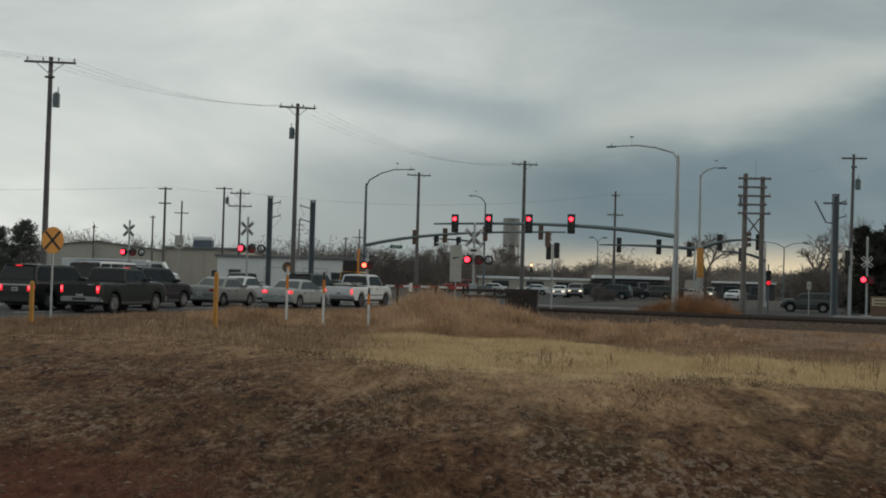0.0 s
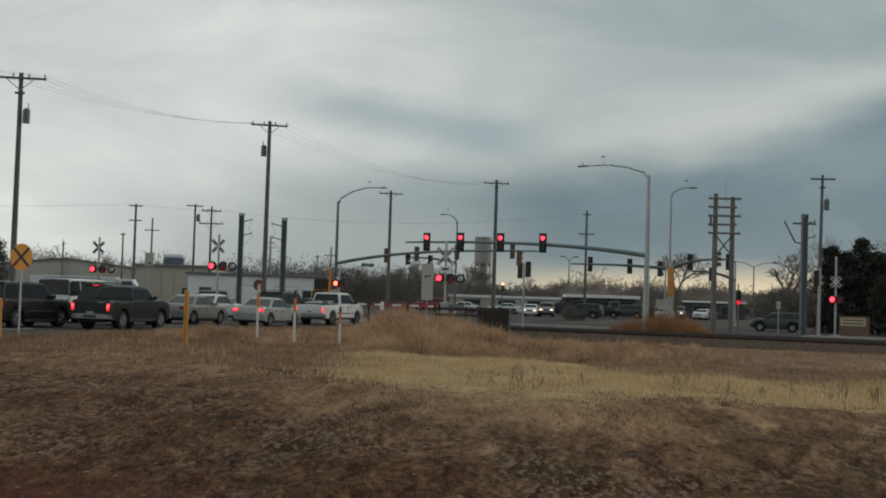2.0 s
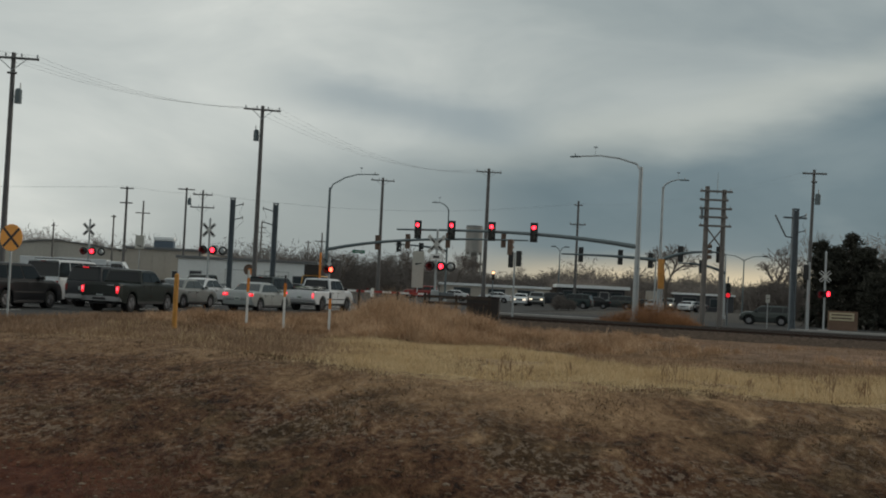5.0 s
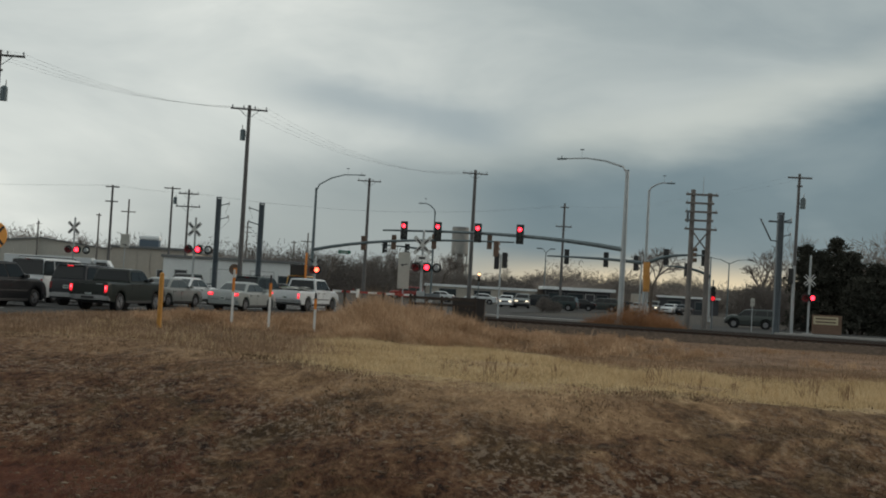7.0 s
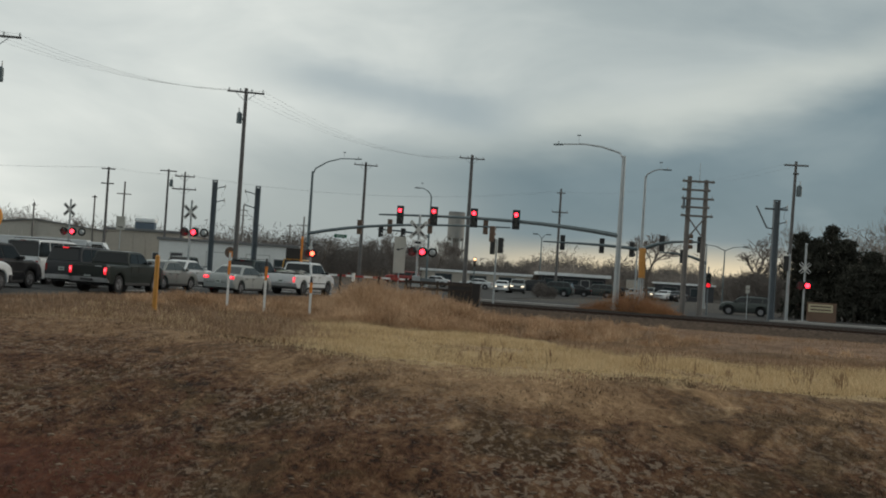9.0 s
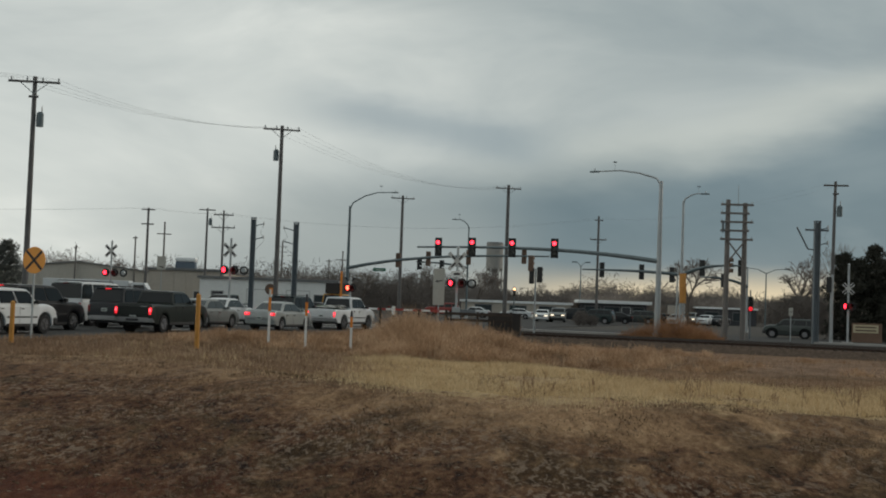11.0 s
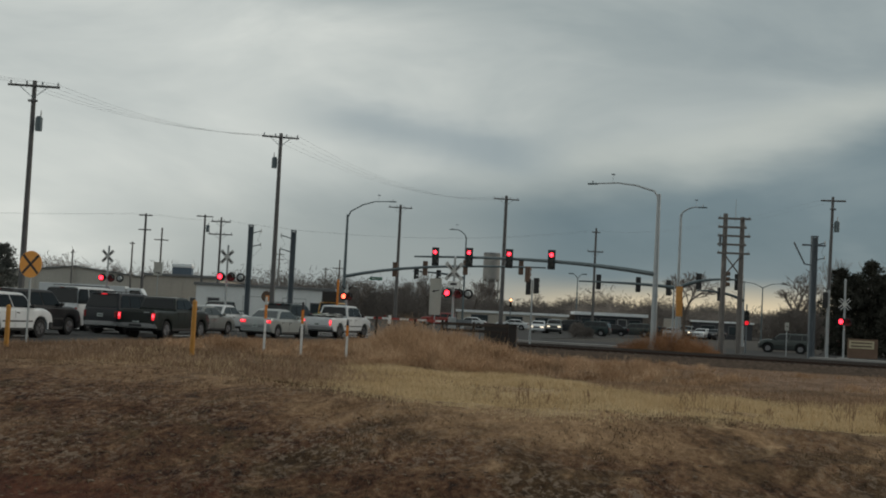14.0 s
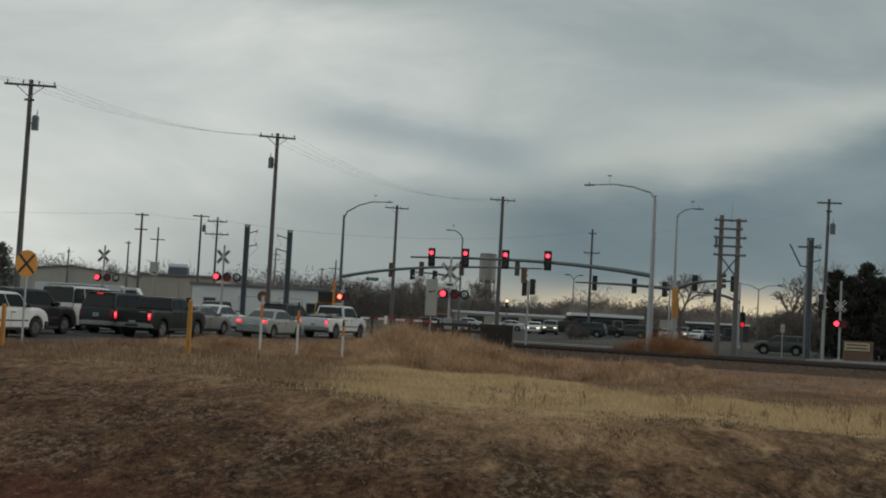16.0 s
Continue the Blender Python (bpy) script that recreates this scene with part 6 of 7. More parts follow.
def bare_tree(rnd, height, spread, depth=5):
    """Limbs of a leafless tree: (start, end, radius) pieces, forking again and again."""
    out = []

    def grow(p, d, length, r, level):
        q = p + d * length
        out.append((p, q, r, r * 0.72, level))
        if level >= depth:
            return
        for _ in range(3 if level < 3 else 3):
            side = Vector((rnd.gauss(0, 1), rnd.gauss(0, 1), rnd.gauss(0.15, 0.6)))
            nd = (d + side.normalized() * spread * rnd.uniform(0.6, 1.2)).normalized()
            if nd.z < -0.1:
                nd.z *= -0.5
            grow(p.lerp(q, rnd.uniform(0.65, 1.0)), nd, length * rnd.uniform(0.58, 0.8), r * 0.6, level + 1)

    grow(Vector((0, 0, -0.2)), Vector((rnd.gauss(0, 0.05), rnd.gauss(0, 0.05), 1)).normalized(), height * 0.30, height * (0.032 if spread > 0.9 else 0.02 if spread > 0.6 else 0.007), 0)
    return out


def limb_mesh(pieces, thin=0.0):
    verts, faces = [], []
    for p, q, r0, r1, level in pieces:
        r0, r1 = max(r0, thin), max(r1, thin)
        d = (q - p).normalized()
        s = d.cross(Vector((0.3, 0.7, 0.64))).normalized()
        u = s.cross(d)
        n = 3 if level > 1 else 6
        k = len(verts)
        for c, r in ((p, r0), (q, r1)):
            for i in range(n):
                a = 2 * math.pi * i / n
                verts.append(c + s * r * math.cos(a) + u * r * math.sin(a))
        faces += [(k + i, k + (i + 1) % n, k + n + (i + 1) % n, k + n + i) for i in range(n)]
    return verts, faces


TREE_KINDS = {}


def leafless(x, y, height, seed, label, spread=0.75, thin=0.012, depth=5):
    """A leafless tree; trees of one seed share their meshes."""
    g = thing("bare_tree", pose(x, y, -0.1, 0, 0, (x * 37) % 360), label, "tree", "leafless trees")
    key = (seed, spread, thin, depth)
    if key not in TREE_KINDS:
        pieces = bare_tree(random.Random(seed), 10.0, spread, depth)
        low = limb_mesh([p for p in pieces if p[4] <= 1])
        high = limb_mesh([p for p in pieces if p[4] > 1], thin)
        meshes = []
        for name, (v, f), mat in (("trunk", low, M["bark"]), ("crown", high, M["twig"] if spread > 0.6 else M["scrub"])):
            me = bpy.data.meshes.new(name)
            me.from_pydata(v, [], f)
            me.materials.append(mat)
            meshes.append(me)
        TREE_KINDS[key] = meshes
    for name, me in zip(("trunk", "crown"), TREE_KINDS[key]):
        o = new(name, me)
        o.parent = g
    g.scale = (height / 10,) * 3
    return g


leafless(45.0, 150.0, 11.5, 3, "gnarled leafless tree against the pale horizon", 0.95, 0.02, 6)
leafless(50.4, 158.0, 8.6, 11, "gnarled leafless tree against the pale horizon", 0.95, 0.02, 6)
leafless(33.7, 160.0, 13.5, 7, "leafless tree behind the signals", 0.8, 0.02, 6)
leafless(47.0, 138.0, 13.0, 5, "tall thin leafless tree behind the conifers", 0.36, 0.007, 5)
leafless(48.8, 139.0, 12.4, 8, "tall thin leafless tree behind the conifers", 0.36, 0.007, 5)
leafless(47.8, 119.0, 14.0, 8, "tall thin leafless tree behind the conifers", 0.42, 0.007, 5)
leafless(50.5, 121.0, 14.5, 13, "tall thin leafless tree behind the conifers", 0.42, 0.007, 5)
for k, (x, y, h) in enumerate(((-48, 200, 9.0), (-24, 185, 7), (-9.5, 185, 8.6), (-3, 200, 9), (1, 190, 9.5), (4, 205, 9), (9, 215, 11), (13, 230, 10), (22, 240, 8), (30, 260, 9), (36, 250, 8))):
    leafless(x, y, h, (3, 7, 11, 2)[k % 4], "grey leafless tree in the distant tree line", 0.62, 0.013, 6)


def far_woods():
    """The hazy line of bare woods and scrub on the horizon, its haze put into the twig colour."""
    rnd = random.Random(21)
    verts, faces = [], []
    for k in range(2600):
        y = rnd.uniform(235, 430)
        x = rnd.uniform(-0.46, 0.62) * y
        bearing = x / y
        swell = noise.noise(Vector((bearing * 14, 0, 0.4))) + 0.5 * noise.noise(Vector((bearing * 45, 1, 0.4)))
        h = (7.0 + 4.5 * swell) * rnd.uniform(0.6, 1.1) * (1.15 if bearing < 0.06 else 1.05)
        if h < 1.5:
            continue
        wide = h * rnd.uniform(0.28, 0.42)
        for j in range(62):
            # twigs spread through a rounded crown, with a few stems below
            a, c = rnd.uniform(0, 2 * math.pi), rnd.uniform(-1, 1)
            k = rnd.random() ** 0.62
            low = j % 7 == 0
            p = Vector((x + (0.3 if low else 1) * wide * k * math.cos(a) * math.sqrt(1 - c * c), y + wide * 0.5 * math.sin(a), h * (0.25 if low else 0.58) + h * (0.25 if low else 0.42) * k * c))
            d = Vector((rnd.gauss(0, 0.7), 0, rnd.gauss(0.6, 0.5))).normalized() * rnd.uniform(0.4, 1.2)
            w = Vector((d.z, 0, -d.x)).normalized() * rnd.uniform(0.024, 0.064)
            i = len(verts)
            verts += [p - w, p + w, p + d + w * 0.4, p + d - w * 0.4]
            faces.append((i, i + 1, i + 2, i + 3))
    mesh_thing("far_woods", verts, faces, M["twig"], "hazy grey-brown bare woods along the horizon", "woods", "stuff")


far_woods()


def twig_clump(rnd, verts, faces, x, y, h, count=620, fine=1.0, thick=1.0):
    """One leafless bush: several hundred twigs in a rounded, ragged head."""
    for j in range(count):
        a, c, k = rnd.uniform(0, 2 * math.pi), rnd.uniform(-0.9, 1), rnd.random() ** 0.5
        p = Vector((x + math.cos(a) * math.sqrt(1 - c * c) * k * h * 0.55, y + math.sin(a) * k * h * 0.4, h * 0.46 + c * k * h * 0.5))
        d = Vector((rnd.gauss(0, 0.7), rnd.gauss(0, 0.3), rnd.gauss(0.5, 0.6))).normalized() * rnd.uniform(0.3, 0.9) * fine
        w = Vector((d.z, 0, -d.x)).normalized() * rnd.uniform(0.012, 0.035) * thick
        i = len(verts)
        verts += [p - w, p + w, p + d + w * 0.4, p + d - w * 0.4]
        faces.append((i, i + 1, i + 2, i + 3))


def brushwood():
    """Bare grey scrub across the yards behind the junction."""
    rnd = random.Random(33)
    verts, faces = [], []
    clumps = [(rnd.uniform(22, 80), rnd.uniform(190, 225), rnd.uniform(2.8, 4.8)) for _ in range(120)]
    clumps += [(rnd.uniform(38.2, 42.0), rnd.uniform(127, 132), rnd.uniform(2.6, 4.1)) for _ in range(14)]
    clumps += [(rnd.uniform(38.5, 47.0), rnd.uniform(101, 107), rnd.uniform(6.0, 8.6)) for _ in range(22)]
    for x, y, h in clumps:
        twig_clump(rnd, verts, faces, x, y, h)
    mesh_thing("brushwood", verts, faces, M["scrub"], "bare grey-brown scrub behind the junction", "scrub", "stuff")
    # rounded grey crowns over the warehouse roofs
    verts, faces = [], []
    for bearing, top, spread, count in ((-0.285, 8.2, 0.018, 12), (-0.245, 6.6, 0.012, 5), (-0.19, 7.4, 0.012, 7), (-0.33, 7.4, 0.02, 8), (-0.135, 6.2, 0.015, 6), (-0.10, 6.6, 0.01, 5)):
        for _ in range(count):
            twig_clump(rnd, verts, faces, (bearing + rnd.uniform(-spread, spread)) * 205, rnd.uniform(198, 212), top * rnd.uniform(0.72, 1.05), 1100, 0.42, 1.7)
    mesh_thing("far_crowns", verts, faces, M["scrub"], "rounded grey leafless crowns behind the warehouses", "woods", "stuff")
    verts, faces = [], []
    for _ in range(14):
        twig_clump(rnd, verts, faces, rnd.uniform(33.4, 36.6), rnd.uniform(113, 117), rnd.uniform(3.0, 4.3))
    for x, y, h in ((15.6, 125.0, 1.5), (15.9, 125.6, 1.3), (16.9, 126.0, 1.0)):
        twig_clump(rnd, verts, faces, x, y, h, 700, 0.5)
    for _ in range(44):
        twig_clump(rnd, verts, faces, rnd.uniform(9.5, 25), rnd.uniform(194, 206), rnd.uniform(3.0, 5.2), 520, 0.5, 1.5)
    for _ in range(46):
        twig_clump(rnd, verts, faces, rnd.uniform(35, 58), rnd.uniform(192, 205), rnd.uniform(3.8, 5.6), 520, 0.5, 1.5)
    for _ in range(64):
        twig_clump(rnd, verts, faces, rnd.uniform(-17, 4), rnd.uniform(182, 206), rnd.uniform(3.6, 7.2), 600, 0.5, 1.5)
    mesh_thing("dark_thicket", verts, faces, M["thicket"], "dark bare thicket behind the cross street", "scrub", "stuff")


brushwood()


def conifer(x, y, height, width, seed, label, mat="needle"):
    """An evergreen: trunk, and an uneven crown of needle sprays carried on drooping boughs, with gaps between the boughs."""
    rnd = random.Random(seed)
    g = thing("conifer", pose(x, y, -0.1), label, "tree", "evergreens")
    bm = bmesh.new()
    rod(bm, (0, 0, -0.2), (0, 0, height * 0.93), 0.02 * height + 0.05, 0.02, 8)
    part("trunk", bm, M["bark"], g)
    verts, faces = [], []
    boughs = int(26 * height)
    for k in range(boughs):
        t = rnd.random() ** 0.85
        a = rnd.uniform(0, 2 * math.pi)
        lump = 0.80 + 0.85 * noise.noise(Vector((math.cos(a) * 1.3, math.sin(a) * 1.3, t * 4 + seed)))
        reach = width * (1 - t ** 1.9) ** 0.62 * max(0.25, lump) * rnd.uniform(0.65, 1.12) + 0.15
        rise = rnd.uniform(-0.25, 0.30) + 0.75 * t * t
        z = 0.3 + t * (height - 0.6)
        out = Vector((math.cos(a), math.sin(a), rise))
        for j in range(26):
            q = 0.22 + 0.78 * rnd.random() ** 0.75
            c = Vector((0, 0, z)) + out * reach * q + Vector((rnd.gauss(0, 0.13), rnd.gauss(0, 0.13), rnd.gauss(0, 0.12) - 0.10 * q * q * reach))
            d = (out.normalized() * 0.7 + Vector((rnd.gauss(0, 0.6), rnd.gauss(0, 0.6), rnd.gauss(0.15, 0.55)))).normalized()
            for _ in range(3):
                e = (d + Vector((rnd.gauss(0, 0.4), rnd.gauss(0, 0.4), rnd.gauss(0, 0.4)))).normalized()
                sd = e.cross(Vector((rnd.gauss(0, 1), rnd.gauss(0, 1), rnd.gauss(0, 1)))).normalized() * 0.055
                tip = c + e * rnd.uniform(0.14, 0.34)
                i = len(verts)
                verts += [c - sd, c + sd, tip]
                faces.append((i, i + 1, i + 2))
    mesh_thing("crown", verts, faces, M[mat], parent=g)
    return g


DARK = "dense dark green conifer"

for k, (x, y, h, w) in enumerate(((33.0, 98.0, 7.0, 1.8), (34.4, 99.0, 6.6, 2.2), (35.7, 98.6, 7.6, 2.4), (37.2, 99.0, 6.6, 2.5), (38.8, 98.0, 5.7, 2.6), (41.0, 97.5, 5.4, 2.8), (43.6, 97.0, 5.6, 2.8),
                                  (36.6, 95.5, 4.4, 2.2), (46.4, 96.0, 5.2, 3.0), (39.4, 95.0, 4.7, 2.5), (42.4, 94.0, 4.6, 2.7), (45.8, 93.0, 4.5, 2.8))):
    conifer(x, y, h, w, 30 + k, DARK + " beside the entrance sign")
GREY = "grey-green evergreen paled by haze beside the warehouse"
conifer(-43.2, 128.0, 6.7, 2.5, 60, GREY, "needle_hazed")
conifer(-46.0, 128.0, 5.9, 2.6, 61, GREY, "needle_hazed")
conifer(-49.5, 126.0, 5.2, 2.8, 62, GREY, "needle_hazed")


def blades(name, spots, mat, label, category="grass", lean=0.35, width=0.012):
    """Blades of dead grass as thin bent triangles; spots: rows of x, y, height, width factor."""
    rng = np.random.default_rng(len(spots) + 5)
    n = len(spots)
    sp = np.array(spots)
    base = np.stack([sp[:, 0], sp[:, 1], np.array([lay(x, y) for x, y in sp[:, :2]]) - 0.02], 1)
    ang = rng.uniform(0, 2 * np.pi, n)
    tilt = np.abs(rng.normal(0, lean, n))
    h = sp[:, 2]
    w = width * sp[:, 3]
    d = np.stack([np.cos(ang) * np.sin(tilt), np.sin(ang) * np.sin(tilt), np.cos(tilt)], 1)
    sa = rng.uniform(-0.9, 0.9, n)
    side = np.stack([np.cos(sa), np.sin(sa), np.zeros(n)], 1) * w[:, None]
    mid = base + d * (h * 0.55)[:, None]
    tip = mid + (d + np.stack([np.cos(ang), np.sin(ang), np.zeros(n)], 1) * 0.35) * (h * 0.45)[:, None]
    verts = np.stack([base - side, base + side, mid + side * 0.75, mid - side * 0.75, tip], 1).reshape(-1, 3)
    i = np.arange(n)[:, None] * 5
    quads = (i + np.array([[0, 1, 2, 3]])).tolist()
    tris = (i + np.array([[3, 2, 4]])).tolist()
    return mesh_thing(name, verts.tolist(), quads + tris, mat, label, category, "stuff")


def brow_at(x):
    return 30.5 - 9.5 * blend(x, -8, 3) - 1.5 * blend(x, 3, 9)


def sow(rnd, count, x0, x1, y0, y1, keep):
    out = []
    while len(out) < count:
        x, y = rnd.uniform(x0, x1), rnd.uniform(y0, y1)
        if rnd.random() < keep(x, y):
            out.append((x, y))
    return out


def clear_of_road(x, y, pad=0.6):
    p = Vector((x, y, 0)) - ROAD_O
    return p.dot(N) > EDGE + pad


def make_grass():
    rnd = random.Random(8)

    def patchy(x, y, s=0.35):
        return 0.5 + 0.9 * noise.noise(Vector((x * s, y * s * 0.7, 7.7)))

    # the pale tall grass of the swale
    def keep_yellow(x, y):
        e = y - brow_at(x)
        return max(0, patchy(x, y, 0.3) + 0.06) * blend(e, -1.5, 2.0) * blend(y - 39.5 + 9.0 * blend(x, 3, 6.5), 2.5, -1.5) * (0.05 + 0.95 * blend(x, -3.2, 1.5))

    spots = [(x, y, rnd.uniform(0.07, 0.24) * (0.6 + 0.6 * blend(noise.noise(Vector((x * 0.5, y * 0.4, 2.2))), -0.2, 0.4)) * (0.5 + 0.5 * blend(y - brow_at(x), 0, 4)), rnd.uniform(0.25, 0.6)) for x, y in sow(rnd, 145000, -9, 19, 20, 50, keep_yellow)]
    blades("tall_grass", spots, M["yellow_grass"], "pale yellow dead grass standing in the swale")

    # shorter brown grass on the verge by the road
    def keep_brown(x, y):
        return max(0, patchy(x, y, 0.25) + 0.25) * (1 if clear_of_road(x, y, 1.3) else 0) * (1 - 0.93 * blend(x, 2, 7) * blend(y, 33, 38)) * (1 - 0.9 * blend(x, -4, 0) * blend(y - 39.5 + 9.0 * blend(x, 3, 6.5), 2.5, -1.5)) * blend(y, brow_at(x), brow_at(x) + 3)

    spots = [(x, y, rnd.uniform(0.06, 0.22), rnd.uniform(0.3, 0.8)) for x, y in sow(rnd, 88000, -18, 26, 26, 70, keep_brown)]
    blades("verge_grass", spots, M["brown_grass"], "brown matted dead grass on the verge", lean=0.6)

    # thin low tufts in the foreground
    def keep_near(x, y):
        return max(0, patchy(x, y, 0.45) - 0.15)

    spots = []
    for x, y in sow(rnd, 5200, -14, 14, 13, 33, keep_near):
        size = rnd.uniform(0.6, 1.7)
        spread = 0.07 * size
        for _ in range(15):
            spots.append((x + rnd.gauss(0, spread), y + rnd.gauss(0, spread * 1.6), rnd.uniform(0.025, 0.065) * size, rnd.uniform(0.3, 0.8)))
    blades("short_grass", spots, M["near_grass"], "short trampled dead grass tufts on bare soil", lean=1.1)


make_grass()


def weed_mesh(rnd, clumps, name, mat, label):
    """Ragged rounded clumps of stems and fine side twigs; clumps: rows of x, y, height."""
    verts, faces = [], []
    for x, y, h in clumps:
        z = lay(x, y)
        for j in range(330):
            a = rnd.uniform(0, 2 * math.pi)
            if j % 5 == 0:
                # stems
                e = rnd.uniform(0.5, 1.5)
                d = Vector((math.cos(a) * math.cos(e), math.sin(a) * math.cos(e), math.sin(e)))
                p = Vector((x, y, z)) + Vector((rnd.gauss(0, 0.28), rnd.gauss(0, 0.28), rnd.uniform(0, 0.25) * h))
                q = p + d * h * rnd.uniform(0.45, 1.0)
            else:
                # fine side twigs in a ragged rounded head
                k = rnd.random() ** 0.7
                c = rnd.uniform(-0.7, 1)
                o = Vector((math.cos(a) * math.sqrt(1 - c * c) * k * h * 0.62, math.sin(a) * math.sqrt(1 - c * c) * k * h * 0.62, h * 0.42 + c * k * h * 0.46))
                p = Vector((x, y, z)) + o
                d = (o.normalized() * 0.6 + Vector((rnd.gauss(0, 0.8), rnd.gauss(0, 0.8), rnd.gauss(0.3, 0.7)))).normalized()
                q = p + d * h * rnd.uniform(0.06, 0.2)
            s = d.cross(Vector((rnd.gauss(0, 1), rnd.gauss(0, 1), 0.4))).normalized() * rnd.uniform(0.004, 0.009)
            i = len(verts)
            verts += [p - s, p + s, q + s * 0.5, q - s * 0.5]
            faces.append((i, i + 1, i + 2, i + 3))
    mesh_thing(name, verts, faces, mat, label, "weeds", "stuff")


def make_weeds():
    """Rounded thickets of dry russet weeds, tallest before the crossing."""
    rnd = random.Random(12)
    clumps = []
    crest = ((-0.075, 0.25), (-0.055, 0.45), (-0.039, 0.85), (-0.022, 1.40), (-0.009, 1.62), (0.007, 1.25), (0.019, 1.36), (0.041, 1.18), (0.052, 1.12), (0.070, 0.80), (0.088, 0.28))
    while len(clumps) < 430:
        y = rnd.uniform(40, 59)
        bearing = rnd.uniform(-0.075, 0.088)
        x = bearing * y
        if clear_of_road(x, y, 2.0):
            clumps.append((x, y, body_line(crest, bearing) * rnd.uniform(0.45, 1.08) * (0.55 + 0.45 * blend(y, 41, 49))))
    for _ in range(330):
        y = rnd.uniform(38, 64)
        bearing = rnd.uniform(0.05, 0.40)
        x = bearing * y
        if y < 41.0 - 8.0 * blend(x, 3, 6.5) or noise.noise(Vector((x * 0.30, y * 0.18, 4.0))) < -0.12 + 0.42 * blend(bearing, 0.16, 0.27):
            continue
        clumps.append((x, y, rnd.uniform(0.2, 0.62) * (1 - 0.45 * blend(bearing, 0.16, 0.27))))
    for _ in range(60):
        x = rnd.uniform(-9, -3)
        y = rnd.uniform(40, 50)
        if clear_of_road(x, y, 1.0):
            clumps.append((x, y, rnd.uniform(0.2, 0.45)))
    weed_mesh(rnd, clumps, "dry_weeds", M["russet_weed"], "thickets of dry russet weeds before the crossing")
    # the low bush at the foot of the signal mast, tallest beside it
    clumps = []
    for _ in range(46):
        a = rnd.uniform(3.6, 10.6)
        p = track_at(a, rnd.uniform(5.6, 7.4))
        clumps.append((p.x, p.y, body_line(((3.6, 0.9), (5.4, 1.5), (7.0, 2.45), (8.8, 1.7), (10.6, 0.7)), a) * rnd.uniform(0.6, 1.08)))
    weed_mesh(rnd, clumps, "russet_bush", M["bush"], "low russet bush at the foot of the signal mast")
    verts, faces = [], []
    for k in range(70):
        x = rnd.uniform(-1, 17)
        y = brow_at(x) + rnd.uniform(0.6, 6)
        if noise.noise(Vector((x * 0.45, y * 0.3, 1.0))) < -0.05 or x < 2 and k % 3:
            continue
        z = lay(x, y)
        h = rnd.uniform(0.25, 0.6)
        for j in range(9):
            p = Vector((x + rnd.gauss(0, 0.03), y + rnd.gauss(0, 0.03), z + (0 if j == 0 else rnd.uniform(0.35, 0.9) * h)))
            q = p + Vector((rnd.gauss(0, 0.03), 0, h if j == 0 else rnd.uniform(0.05, 0.14)))
            w = 0.0045 if j == 0 else 0.0065
            i = len(verts)
            verts += [p + Vector((-w, 0, 0)), p + Vector((w, 0, 0)), q + Vector((w * 0.6, 0, 0)), q + Vector((-w * 0.6, 0, 0))]
            faces.append((i, i + 1, i + 2, i + 3))
    mesh_thing("seed_stalks", verts, faces, M["dark_weed"], "dark dry seed stalks standing in the grass", "weeds", "stuff")


make_weeds()


def make_stones():
    """Clods and pebbles on the bare soil."""
    rnd = random.Random(5)
    bm = bmesh.new()
    bmesh.ops.create_icosphere(bm, subdivisions=1, radius=1)
    base = [v.co.copy() for v in bm.verts]
    tri = [[v.index for v in f.verts] for f in bm.faces]
    bm.free()
    verts, faces = [], []
    for k in range(9000):
        y = 12 + 18 * rnd.random() ** 1.3
        x = rnd.uniform(-0.42, 0.42) * y
        if noise.noise(Vector((x * 0.4, y * 0.3, 3.0))) < rnd.uniform(-0.6, 0.25) or y > brow_at(x) - 3.5 + rnd.uniform(-2.5, 1.5):
            continue
        r = 0.012 + 0.032 * rnd.random() ** 3
        z = lay(x, y)
        o = Vector((rnd.random() * 50, 0, 0))
        i = len(verts)
        flat = rnd.uniform(0.35, 0.7)
        for v in base:
            w = v * r * (1 + 0.4 * noise.noise(v * 1.3 + o))
            verts.append((x + w.x * 1.3, y + w.y, z + w.z * flat))
        faces += [[i + a for a in f] for f in tri]
    mesh_thing("stones", verts, faces, M["stone"], "scattered clods and pale pebbles on bare soil", "stones", "stuff")


make_stones()


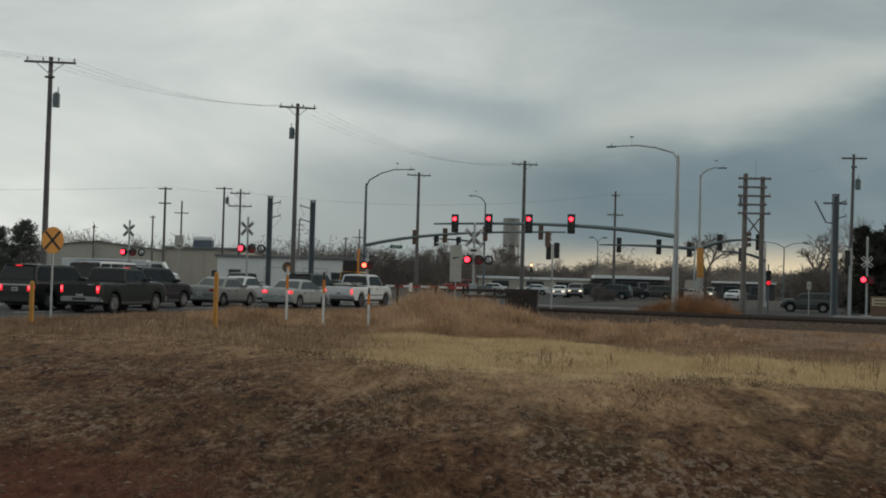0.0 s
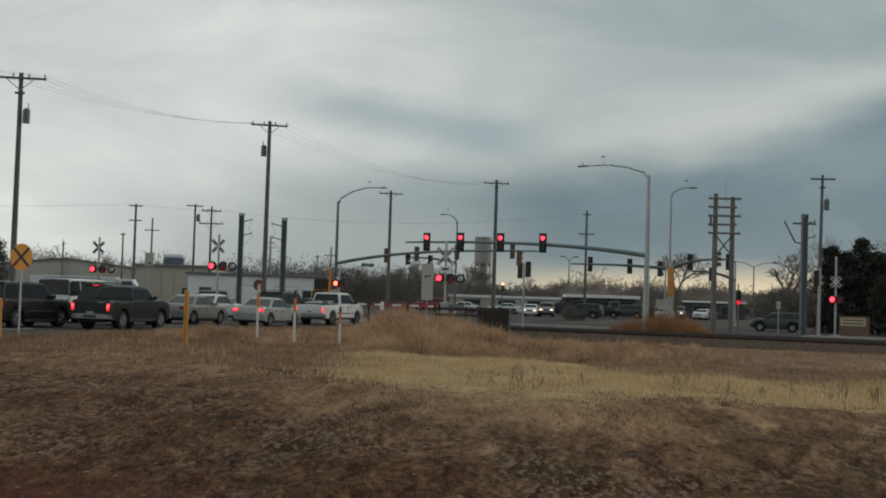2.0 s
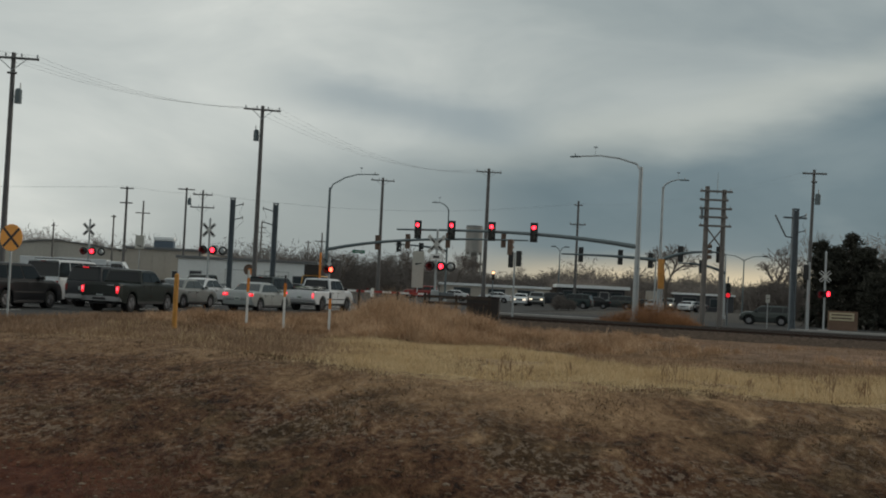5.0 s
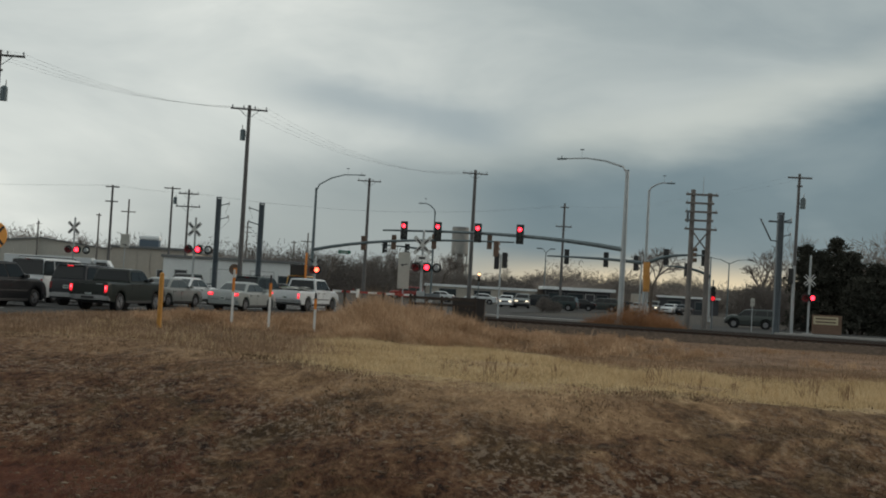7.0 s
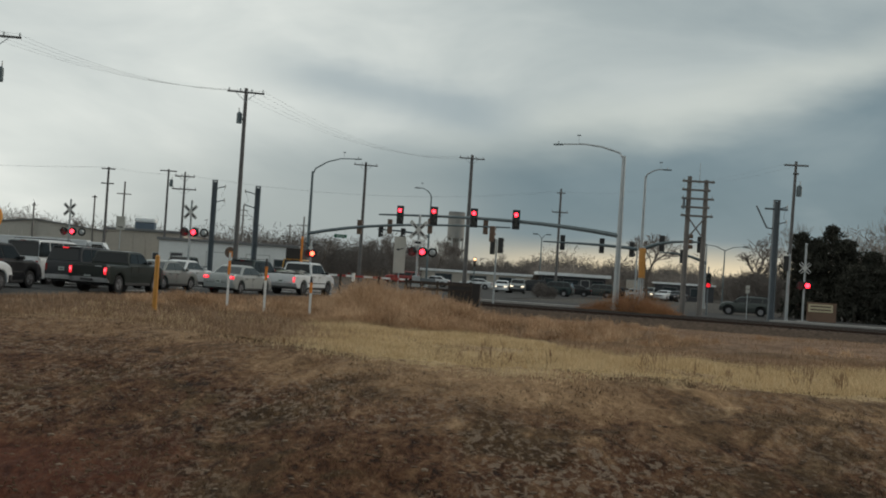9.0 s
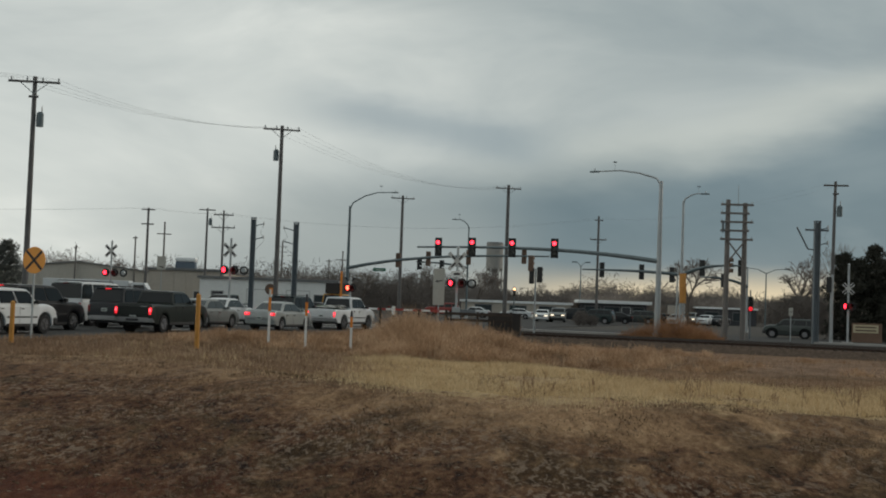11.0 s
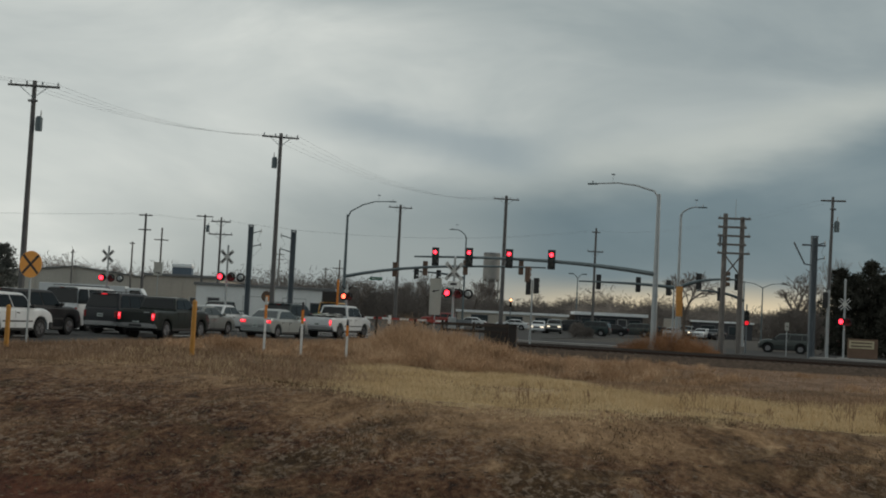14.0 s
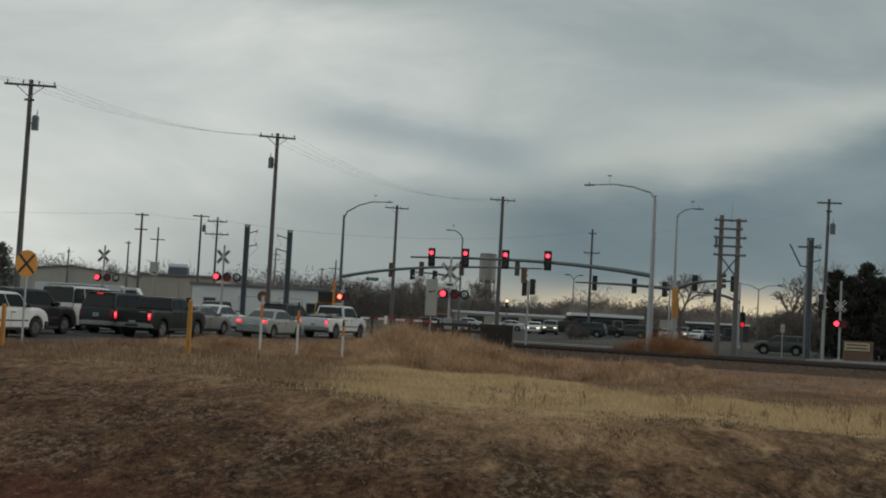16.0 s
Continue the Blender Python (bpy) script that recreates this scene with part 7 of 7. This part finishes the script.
# ------------------------------------------------------------------ ties under the rails
def make_ties():
    bm = bmesh.new()
    box(bm, -0.11, 0.11, -1.3, 1.3, -0.09, 0.09, 0.012)
    me = bpy.data.meshes.new("tie")
    bm.to_mesh(me)
    bm.free()
    me.materials.append(M["creosote"])
    rnd = random.Random(2)
    for tr in TRACKS:
        for k in range(130):
            x = -4.0 + 0.54 * k
            o = new("tie", me)
            o.parent = tr
            o.matrix_basis = pose(x, rnd.gauss(0, 0.05), -0.215, rnd.gauss(0, 0.4), 0, rnd.gauss(0, 0.8))


make_ties()


# ------------------------------------------------------------------ what moves
def motions():
    # the dark truck closes up to the queue
    walk(truck, [(t, road_pose(a, LANES["right"] + b, 0, 4)) for t, a, b in
                 ((0.0, -5.4, -0.40), (1.0, -4.0, -0.36), (2.0, -2.7, -0.30), (2.5, -2.15, -0.27), (3.5, -1.7, -0.22), (5.0, -1.38, -0.2), (7.0, -1.12, -0.18), (9.0, -0.88, -0.15), (12.5, -0.4, -0.15),
                  (14.5, -0.05, -0.15), (16.0, -0.05, -0.15))])
    # the white car rolls up behind it
    walk(white_suv, [(t, road_pose(a, LANES["right"] - 1.1)) for t, a in
                     ((0.0, -58.6), (4.0, -29.6), (6.5, -16.2), (7.5, -12.9), (8.0, -11.8), (8.3, -11.3), (8.6, -10.95), (9.0, -10.65), (10.0, -10.6), (16.0, -10.6))])
    # a far car creeps along the cross street
    walk(far_car, [(t, pose(x, 170, 0, 0, 0, 240)) for t, x in ((0.0, 39.9), (2.0, 39.6), (7.0, 38.6), (9.0, 38.4), (16.0, 38.4))])
    # a black car sets off along the cross street
    walk(crossing_sedan, [(t, pose(*track_at(a, 14.0), 0, 0, 90 - TRACK_TURN)) for t, a in
                          ((0.0, -25.2), (12.5, -25.2), (13.5, -24.2), (14.0, -22.8), (14.5, -20.9), (15.0, -19.0), (15.5, -16.8), (16.0, -13.7))])
    # crossing lamps: each beat the lens turns its lit face to the road or away from it
    beat, start = 0.543, 0.165
    for lens, first in FLASHERS:
        rows, lit, t = [(0.0, pose(0, -0.19, 0, 0, 0, 0 if first else 180))], first, start
        angle = 0 if first else 180
        while t < 15.95:
            for k in (-1, 0, 1, 2):
                rows.append((t + (k - 0.5) / FPS / 2, pose(0, -0.19, 0, 0, 0, angle + 60 * (k + 1))))
            angle += 180
            t += beat
        rows.append((16.0, pose(0, -0.19, 0, 0, 0, angle)))
        walk(lens, rows)


motions()
